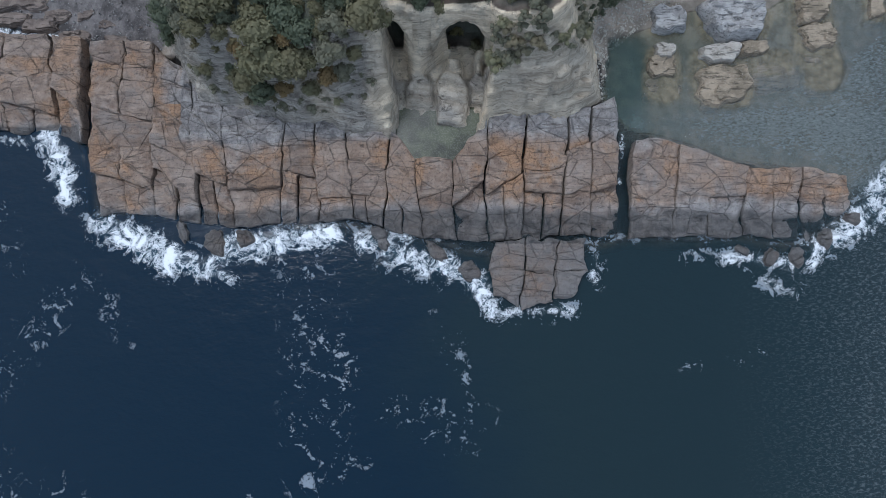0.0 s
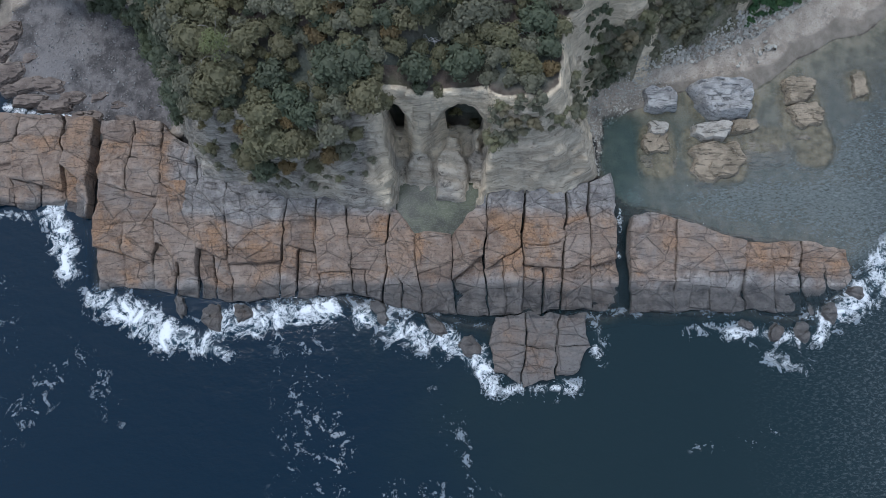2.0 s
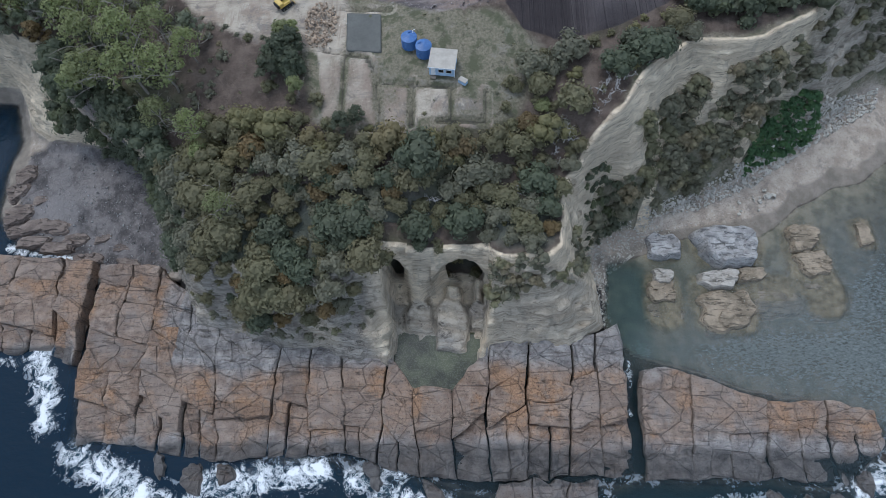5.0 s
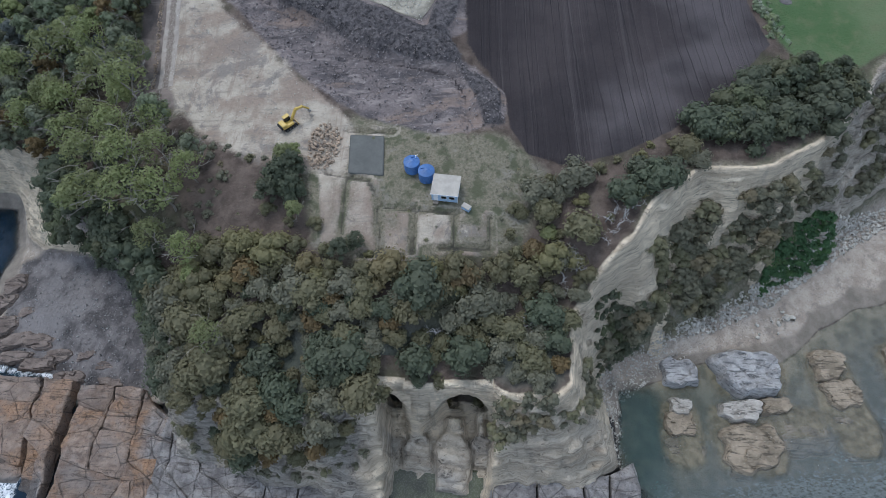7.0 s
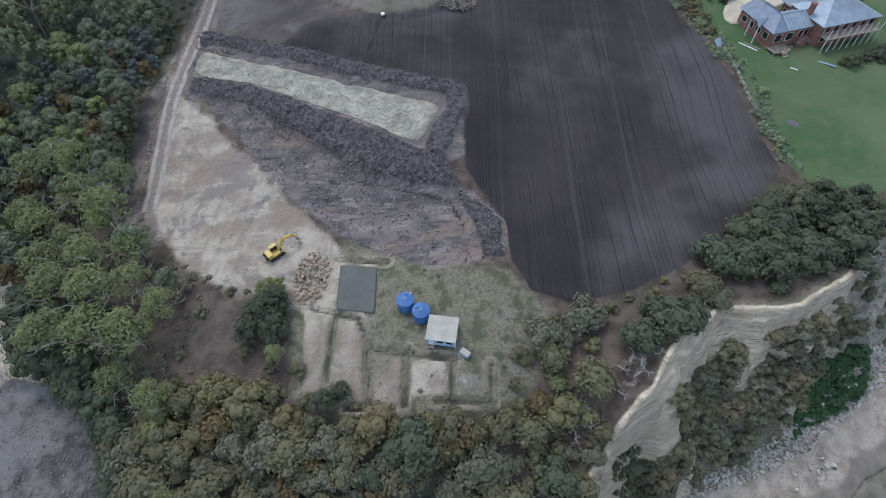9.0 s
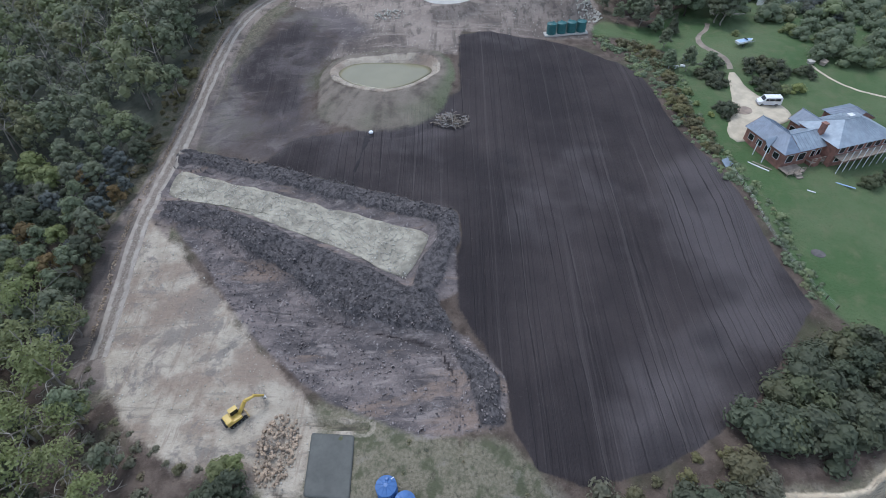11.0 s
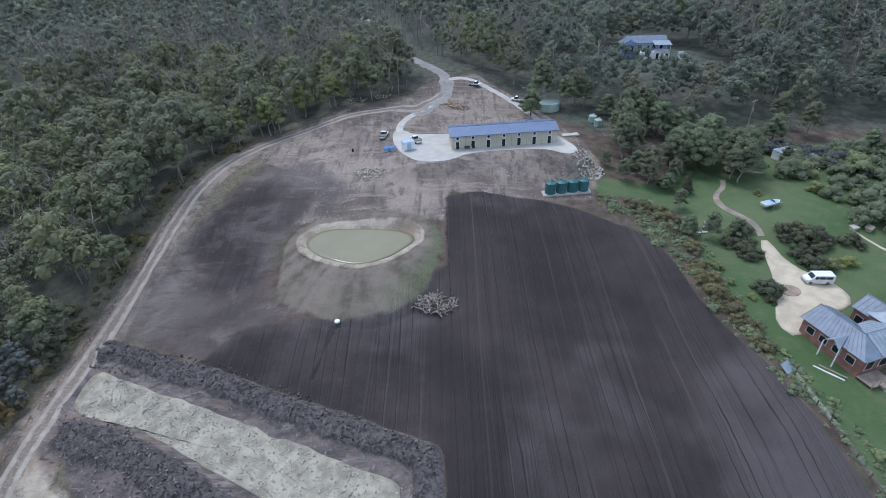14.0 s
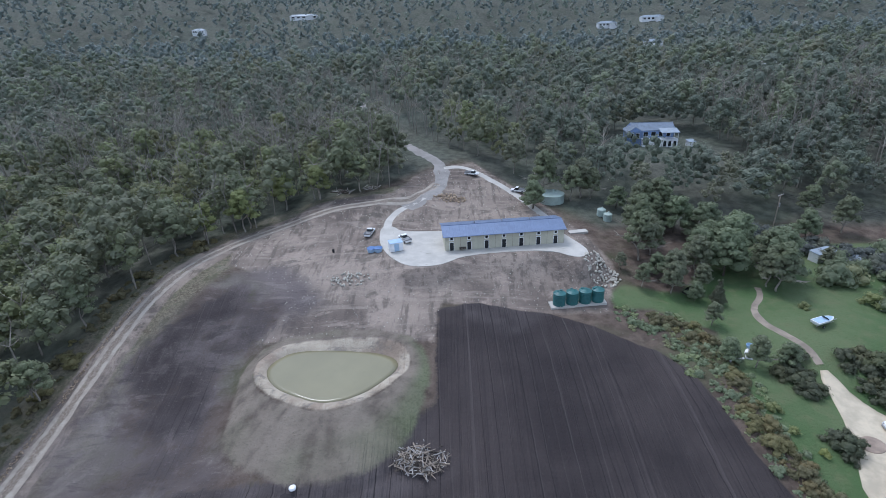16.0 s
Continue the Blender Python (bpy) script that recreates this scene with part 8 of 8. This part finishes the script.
def brick_house():
    ob = thing("brick_house", "rambling brick house with slate-blue steel roofs and verandas", "house")
    a = gable_block(ob, 0.4, 0.4, 7.0, 11.6, 3.2, 1.75, "y", ROOF_HOUSE, BRICK, hips=(True, False), name="west_wing")
    windows(a, "x", 0.38, 1, 11, 0.9, 2.2, 4)
    windows(a, "y", 0.38, 0.8, 6.6, 0.6, 2.3, 2)
    b = gable_block(ob, 4.2, 0.46, 10.4, 7.0, 3.26, 1.75, "x", ROOF_ZINC, BRICK, name="link")
    windows(b, "y", 0.44, 7.2, 10.2, 0.5, 2.3, 2)
    c = gable_block(ob, 10.4, -2.2, 24.8, 8.0, 4.3, 2.4, "x", ROOF_ZINC, BRICK, hips=(True, True), name="main_house")
    windows(c, "y", -2.22, 10.8, 24.4, 0.4, 1.7, 6)
    windows(c, "y", -2.22, 10.8, 24.4, 2.5, 3.8, 6)
    d = gable_block(ob, 10.8, 6.2, 15.6, 10.8, 3.5, 1.9, "y", ROOF_HOUSE, BRICK, name="garage_wing")
    windows(d, "x", 10.78, 8.2, 10.6, 0.6, 2.2, 1)
    e = gable_block(ob, 20.5, 5.5, 27.5, 11.5, 3.6, 2.0, "y", ROOF_HOUSE, BRICK, hips=(False, True), name="east_wing")
    windows(e, "x", 20.48, 9.0, 11.2, 0.6, 2.2, 1)
    part("porch_gable", Shape().thick([(-1.2, 3.4, 2.9), (1.9, 4.9, 4.2), (-1.2, 4.9, 4.2)], 0.1).thick([(-1.2, 6.4, 2.9), (-1.2, 4.9, 4.2), (1.9, 4.9, 4.2)], 0.1), ROOF_ZINC, ob, "pale zinc porch gable")
    for y in (3.5, 6.3):
        part("porch_post", Shape().box(-1.2, y - 0.08, -1, -1.04, y + 0.08, 2.9), WHITE, ob)
    part("skylight", Shape().box(18.6, 4.2, 5.7, 19.9, 5.3, 6.25), WHITE, ob)
    part("chimney", Shape().box(10.0, 2.4, 3.0, 10.9, 3.3, 6.9).box(9.9, 2.3, 6.8, 11.0, 3.4, 7.0), BRICK, ob)
    # verandas on the sea side
    for x0, x1, y0, y1, z in ((0.2, 4.6, -2.4, 0.3, -0.2), (6.8, 10.2, -1.2, 0.4, 0.4), (10.6, 24.6, -4.4, -2.24, 2.1)):
        deck = part("veranda", Shape().box(x0, y0, z - 0.15, x1, y1, z), TIMBER, ob, "weathered timber deck")
        k = max(3, int((x1 - x0) / 1.6))
        for i in range(k + 1):
            x = x0 + 0.1 + (x1 - x0 - 0.2) * i / k
            part("post", Shape().box(x - 0.06, y0 + 0.04, -1.4, x + 0.06, y0 + 0.16, z + (1.0 if x0 < 10 else 2.0)), TIMBER if x0 < 10 else WHITE, deck)
        part("rail", Shape().box(x0, y0 + 0.05, z + 0.92, x1, y0 + 0.13, z + 1.0).box(x0, y0 + 0.05, z + 0.45, x1, y0 + 0.11, z + 0.5), TIMBER, deck)
    part("bay", Shape().turned(8.5, 0.2, [(1.5, -1), (1.5, 0.9)], 10), BRICK, ob)
    part("stair", Shape().box(2.0, -3.0, -0.7, 3.4, -2.4, -0.25).box(2.0, -3.6, -1.2, 3.4, -3.0, -0.7), TIMBER, ob, "timber steps down to the lawn")
    ob.matrix_basis = pose(69.9, 148.0, 36.3, 0, 0, 17)


brick_house()


def hill_house():
    ob = thing("hill_house", "white and blue two-storey house among hillside trees", "house")
    a = gable_block(ob, 0, 0, 15, 8, 5.4, 2.0, "x", ROOF_HOUSE, WALL_BLUE, hips=(False, False))
    part("terrace_wall", Shape().box(3.0, -4.0, -1, 15.6, 0, 2.4), WHITE, ob, "white lower storey")
    windows(a, "y", -0.02, 0.6, 14.6, 3.0, 4.6, 5)
    part("gable_front", Shape().box(-2.5, -2.2, -1, 2.8, 4, 5.2), WALL_BLUE, ob)
    gable_block(ob, -2.5, -2.2, 2.8, 4.0, 5.2, 1.8, "y", ROOF_HOUSE, WALL_BLUE, name="front_wing")
    windows(ob, "y", -2.24, -2, 2.4, 2.8, 4.6, 2)
    part("balcony", Shape().box(9.5, -4.1, 2.4, 15.6, -0.1, 2.55).box(9.5, -4.1, 3.4, 15.6, -4.0, 3.5), WHITE, ob)
    for i in range(5):
        part("post", Shape().box(9.55 + i * 1.45, -4.1, 2.5, 9.65 + i * 1.45, -4.0, 5.2), WHITE, ob)
    part("balcony_roof", Shape().thick([(9.3, -4.3, 5.2), (15.9, -4.3, 5.2), (15.9, 0.4, 6.0), (9.3, 0.4, 6.0)], 0.1), ROOF_ZINC, ob)
    windows(ob, "y", -4.03, 10, 15.4, 0.0, 2.0, 3)
    stand(ob, 75.5, 305, -4, 0.0)
    hut = thing("garden_hut", "small white garden hut below the hill house", "hut")
    part("wall", Shape().box(0, 0, 0, 2.6, 2.2, 2.0), WHITE, hut)
    part("roof", Shape().thick([(-0.2, -0.2, 2.0), (2.8, -0.2, 2.0), (2.8, 2.4, 2.5), (-0.2, 2.4, 2.5)], 0.08), ROOF_ZINC, hut)
    stand(hut, 95.5, 301, 10)


hill_house()


def far_house(x, y, long, turn, roof):
    ob = thing("far_house", "distant white house among forest trees", "house", "distant houses")
    w = gable_block(ob, 0, 0, long, 8, 6.5, 2.0, "x", roof, WHITE, hips=(True, True))
    windows(w, "y", -0.02, 1, long - 1, 3.6, 5.6, 5)
    gable_block(ob, long * 0.6, -5, long * 0.85, 0, 6.0, 1.6, "y", roof, WHITE, name="front_wing")
    stand(ob, x, y, turn, 0.0)


for x, y, long, turn in FAR_HOUSES:
    far_house(x, y, long, turn, ROOF_ZINC)


# ---- gardens, fence, poles ----
TREES_G = [gum_tree(rng, LEAF_GUM, "tall grey-green gum tree at the lawn's edge", 11, 2200, 3.6, 0.24, group="garden trees", low=0.22, count=26, size=0.25), gum_tree(rng, LEAF_GARDEN, "large dark green garden tree", 10, 2400, 4.2, 0.24, bark=BARK_DARK, group="garden trees", low=0.10, count=28, size=0.25)]
for k, x, y, s in ((0, 50, 214, 0.45), (1, 55, 219, 0.5), (0, 47, 221, 0.35), (0, 50, 263, 0.75), (1, 56, 256, 0.6), (0, 62, 244, 0.8), (1, 58, 238, 0.55), (1, 60, 209, 0.4), (0, 63, 213, 0.5), (0, 53, 226, 1.0), (0, 64, 219, 0.8), (1, 79, 231, 0.95), (0, 80, 219, 0.85), (0, 78, 213, 0.7), (0, 56, 212, 0.6),
                   (1, 74, 238, 0.9), (1, 101, 237, 0.7), (0, 113, 240, 0.8), (1, 31, 256, 0.75), (0, 36, 266, 1.1), (0, 65, 248, 1.0), (1, 122, 226, 0.6), (0, 97, 222, 0.4), (0, 60, 200, 0.42),
                   (1, 58, 189, 0.42), (0, 62, 187, 0.5), (1, 67.5, 187, 0.42), (1, 71, 219, 1.0), (1, 66.5, 223, 0.9), (0, 55.5, 236, 1.0), (0, 57, 214.5, 0.7), (1, 82, 217, 1.05), (0, 79, 211, 0.9), (1, 84.5, 222.5, 0.85), (0, 60, 247, 0.95), (1, 68, 242, 0.9), (0, 47, 264, 0.95), (1, 75, 226, 1.0), (0, 108, 248, 0.8)):
    copy_thing(TREES_G[k], pose(0, 0, 0)).matrix_basis = pose(x, y, land(x, y) - 0.2, 0, 0, 61 * x) @ Matrix.Scale(1.32 * s, 4)
stand(TREES_G[0], 57, 229)
stand(TREES_G[1], 72, 230)
stand(conifer(rng, 6.5), 64, 207)
HEDGE = [(51, 197), (54, 186), (53.5, 176), (56, 164), (60, 150), (62.0, 150), (59.5, 164), (57.5, 176), (58.5, 188), (57, 199), (50, 205), (47, 203)]
mass("boundary_scrub", "ragged olive scrub between field and garden", BUSHES + LOW, sized(scatter(rng, HEDGE, 1.15, 2800), 0.22, 0.75), LEAF_OLIVE)
mass("boundary_weeds", "green weeds and low growth along the field edge", LOW, sized(scatter(rng, [(65, 116), (60, 140), (55, 162), (51, 178), (47, 195), (40, 202), (42, 206), (54, 204), (60, 190), (60, 165), (64, 145), (68, 120)], 1.2, 2600), 0.35, 0.95), LEAF_GARDEN)
GARDEN_BEDS = [[(75.6, 188), (76.2, 181.5), (79, 176.5), (83, 175.5), (81, 181), (86, 182.4), (92, 181.2), (92.5, 183.2), (80, 188)], [(64, 184.5), (70.6, 189), (71, 184), (69, 179), (65, 180)], [(64.6, 166), (67, 166), (67.6, 171.5), (65, 171.5)], [(84, 143), (104, 147), (106, 152), (90, 147)]]
mass("garden_beds", "clipped and rounded shrubs in the garden beds", BUSHES, sum((sized(scatter(rng, p, 1.8, 500), 0.5, 0.95) for p in GARDEN_BEDS), []), LEAF_DARK, "shrubs")
FAR_BEDS = [[(94, 190), (120, 180), (140, 200), (124, 214), (96, 208)], [(90, 212), (130, 214), (145, 232), (100, 226)]]
mass("garden_trees", "rounded trees and bushes on the far lawn", BUSHES, sum((sized(scatter(rng, p, 4.0, 400), 0.8, 1.9) for p in FAR_BEDS), []), LEAF_GARDEN, "shrubs")
mass("lawn_bushes", "yellow-green rounded bushes on the lawn", BUSHES, [(94.9, 204, 0.9), (101, 199, 0.8), (59.5, 176.5, 0.5), (60.2, 172, 0.5), (80, 203, 0.6), (62.5, 168, 0.6), (82.5, 176.5, 0.7), (86, 177, 0.7)], LEAF_BRIGHT, "shrubs")
mass("bank_scrub", "blue-grey scrub below the power line", BUSHES, sized(scatter(rng, [(84, 240), (96, 243), (108, 226), (116, 214), (112, 210), (100, 224), (90, 234)], 2.2, 500), 0.8, 1.3), LEAF_GREY, "scrub")


def fence():
    ob = thing("fence", "low post-and-wire fence between field and lawn", "fence")
    line = [(67.6, 115), (64.4, 123.5), (62.1, 131.9), (61.0, 140), (60.7, 146.3), (60.7, 152)]
    pts = []
    for (ax, ay), (bx, by) in zip(line[:-1], line[1:]):
        k = int(math.hypot(bx - ax, by - ay) / 2.2)
        pts += [(ax + (bx - ax) * i / k, ay + (by - ay) * i / k) for i in range(k)]
    tops = [(x, y, land(x, y)) for x, y in pts]
    for x, y, z in tops:
        part("post", Shape().box(x - 0.06, y - 0.06, z - 0.2, x + 0.06, y + 0.06, z + 1.15), BARK_DARK, ob)
    for h in (0.4, 0.75, 1.05):
        s = Shape()
        for a, b in zip(tops[:-1], tops[1:]):
            s.rod((a[0], a[1], a[2] + h), (b[0], b[1], b[2] + h), 0.012, n=3)
        part("wire", s, STEEL, ob)


fence()


def power_pole(x, y):
    ob = thing("power_pole", "wooden power pole with transformer and crossarm", "power pole")
    part("pole", Shape().rod((0, 0, -0.5), (0, 0, 9.5), 0.17, 0.12, 8), TIMBER, ob)
    part("crossarm", Shape().box(-1.1, -0.08, 8.9, 1.1, 0.08, 9.08), TIMBER, ob)
    part("transformer", Shape().turned(0.42, 0, [(0.28, 5.6), (0.28, 6.6), (0.12, 6.7)], 12), STEEL, ob)
    for i in (-1.0, -0.35, 0.35, 1.0):
        part("insulator", Shape().turned(i, 0, [(0.06, 9.08), (0.09, 9.2), (0.04, 9.3)], 8), WHITE, ob)
    stand(ob, x, y, 30)
    return land(x, y) + 9.3


z_a = power_pole(97.5, 245.5)
for k, off in enumerate((-0.9, 0.9)):
    wire = thing("power_line", "thin sagging power cable from the pole", "cable")
    s = Shape()
    A, B = Vector((97.5 + off, 245.5, z_a)), Vector((190 + off, 205, z_a - 4))
    pts = [A.lerp(B, i / 14) - Vector((0, 0, 2.5 * 4 * (i / 14) * (1 - i / 14))) for i in range(15)]
    for a, b in zip(pts[:-1], pts[1:]):
        s.rod(a, b, 0.03, n=4)
    part("cable", s, RUBBER, wire)

trough = thing("white_trough", "white upturned trough on dark soil", "trough")
part("body", Shape().turned(0, 0, [(0.75, 0), (0.8, 0.35), (0.6, 0.6), (0.2, 0.66)], 12), WHITE, trough)
stand(trough, -17.8, 163.6)
trough.scale = (0.7, 0.7, 0.7)
tank2 = copy_thing(trough, pose(0, 0, 0))
stand(tank2, 52.3, 102.2)
tank2.scale = (0.55, 0.55, 0.55)
lean = thing("shelter", "small tilted pale shelter by the fence", "shelter")
part("panel", Shape().thick([(-1.2, -0.8, 0.1), (1.2, -0.8, 0.1), (1.2, 0.8, 1.1), (-1.2, 0.8, 1.1)], 0.08), ROOF_ZINC, lean)
part("prop", Shape().box(-0.05, 0.6, 0, 0.05, 0.7, 1.0), TIMBER, lean)
stand(lean, 60.4, 150.6, 30)
for x, y, turn, long, mat, label in ((66.6, 149.6, -48, 4.6, WHITE, "white plank lying on the lawn"), (67.4, 150.0, -48, 4.4, TIMBER, "timber plank lying on the lawn"), (81.5, 143.5, -35, 4.2, PALE_BLUE, "pale blue pipe lying on the lawn"), (74.0, 141.5, -35, 1.6, WHITE, "white plank lying on the lawn")):
    pl = thing("plank", label, "plank", "lawn planks")
    part("board", Shape().box(-long / 2, -0.14, 0, long / 2, 0.14, 0.16, 0.02), mat, pl)
    stand(pl, x, y, turn, 0.0)


# ---- small things about the gardens and the yard ----
def dinghy(x, y, turn, label="white upturned dinghy among garden bushes"):
    ob = thing("dinghy", label, "boat")
    outline = lambda k: [(-1.5 * k, -0.6 * k), (0.4 * k, -0.65 * k), (1.3 * k, -0.35 * k), (1.75 * k, 0), (1.3 * k, 0.35 * k), (0.4 * k, 0.65 * k), (-1.5 * k, 0.6 * k)]
    part("hull", Shape().stack([(outline(1.0), 0.05), (outline(0.92), 0.4), (outline(0.45), 0.62)]), WHITE, ob)
    part("keel", Shape().box(-1.2, -0.04, 0.6, 0.9, 0.04, 0.68), TIMBER, ob)
    stand(ob, x, y, turn, 0.0)


dinghy(59.4, 188.8, 10)
dinghy(62.4, 190.4, 70, "white upturned dinghy beside a blue tub")
blue_tub = thing("tub", "blue plastic tub on the lawn", "tub")
part("body", Shape().turned(0, 0, [(0.55, 0), (0.7, 0.6), (0.62, 0.6), (0.5, 0.1)], 14), PALE_BLUE, blue_tub)
stand(blue_tub, 63.6, 192.4, 0, 0.0)


def dark_car(x, y, turn):
    ob = thing("car", "dark car parked under garden trees", "car")
    body = part("body", Shape().box(-2.1, -0.85, 0.3, 2.1, 0.85, 0.9, 0.12), RUBBER, ob)
    part("cabin", Shape().stack([([(-1.3, -0.78), (1.0, -0.78), (1.0, 0.78), (-1.3, 0.78)], 0.88), ([(-0.9, -0.62), (0.5, -0.62), (0.5, 0.62), (-0.9, 0.62)], 1.42)]), GLASS, ob)
    for x_ in (-1.3, 1.3):
        for y_ in (-0.8, 0.8):
            wheel(ob, x_, y_, 0.31, 0.2)
    stand(ob, x, y, turn, 0.0)


dark_car(60.4, 211.8, 30)
drum = thing("drum", "small dark drum standing on bare ground", "drum")
part("body", Shape().turned(0, 0, [(0.28, 0), (0.3, 0.02), (0.28, 0.3), (0.3, 0.32), (0.28, 0.6), (0.3, 0.62), (0.28, 0.88)], 12), RUBBER, drum)
stand(drum, -23.5, 226.5, 0, 0.0)
for x, y, turn, lx, ly, hz, mat, label in ((98.5, 226, 20, 6.0, 2.6, 2.4, WHITE, "white parked caravan half hidden by bushes"), (103, 222.5, -30, 3.4, 3.0, 2.2, WHITE, "small white shed among grey bushes"), (93.5, 187.5, 10, 1.4, 1.0, 0.7, STONE_PALE, "pale stone garden seat"), (96.5, 187, 40, 2.0, 1.2, 0.8, TIMBER, "weathered garden table by the hedge")):
    hut = thing("garden_hut" if hz > 1 else "garden_bench", label, "hut" if hz > 1 else "bench")
    part("body", Shape().box(-lx / 2, -ly / 2, 0, lx / 2, ly / 2, hz, 0.06), mat, hut)
    part("top", Shape().thick([(-lx / 2 - 0.15, -ly / 2 - 0.15, hz + 0.02), (lx / 2 + 0.15, -ly / 2 - 0.15, hz + 0.02), (lx / 2 + 0.15, ly / 2 + 0.15, hz + 0.22), (-lx / 2 - 0.15, ly / 2 + 0.15, hz + 0.22)], 0.08), ROOF_ZINC if hz > 1 else mat, hut)
    stand(hut, x, y, turn, 0.0)
patch("burnt_patch", [(69.4 + 1.5 * math.cos(a * math.pi / 6), 126.8 + 1.1 * math.sin(a * math.pi / 6)) for a in range(12)], CLOD, "dark burnt patch on the lawn", "fire patch", 0.05, cut=0.6, ragged=0.35)
ribbon("soil_scrape", [(-18.3, 163), (-18.8, 159.5), (-19.4, 155.5), (-20.4, 151)], 1.9, SOIL_DARK, "dark scraped line in the soil", "ground", 0.05, rough=1.3)
ribbon("lawn_path", [(93, 188), (95.5, 181.5), (100, 176), (106, 172)], 0.9, DRIVE, "narrow pale garden path", "path", rough=0.1)
loose_stones("beach_slabs", "pale flat slabs lying on the sand", [(60, 63), (66, 64), (71, 68), (68, 70), (62, 67)], 40, 0.9, STONE_PALE, 41)
loose_stones("bare_stones", "scattered stones on bare earth", BARE, 3800, 0.15, STONE_PALE, 42)
heap("rubble_heap", "low heap of pale stones on bare earth", "rubble", 0.3, "stone", STONE_PALE, -17, 213, 4.5, 2.5, 0.3, 70, 43)


def log_heap(x, y, seed):
    ob = thing("log_heap", "heap of grey logs at the forest edge", "wood pile")
    r = np.random.RandomState(seed)
    for _ in range(34):
        c = Vector((r.normal(0, 1.3), r.normal(0, 0.9), r.uniform(0.15, 0.8)))
        d = Vector((r.normal(), r.normal(), r.normal(0, 0.2))).normalized() * r.uniform(0.6, 1.8)
        part("log", Shape().rod(c - d, c + d, r.uniform(0.07, 0.16), r.uniform(0.05, 0.1), 6), DEADWOOD if r.rand() < 0.5 else BARK_DARK, ob)
    stand(ob, x, y, 0, 0.0)


log_heap(-28, 264, 1)
log_heap(-18, 266, 2)
pad_slab = thing("concrete_pad", "small pale concrete pad beside the shed", "slab")
part("slab", Shape().slab([(0, 0), (5.2, 0.6), (5.0, 2.6), (-0.2, 2.0)], -1.0, 0.12), CONCRETE, pad_slab)
stand(pad_slab, 38.5, 238, 5, 0.0)
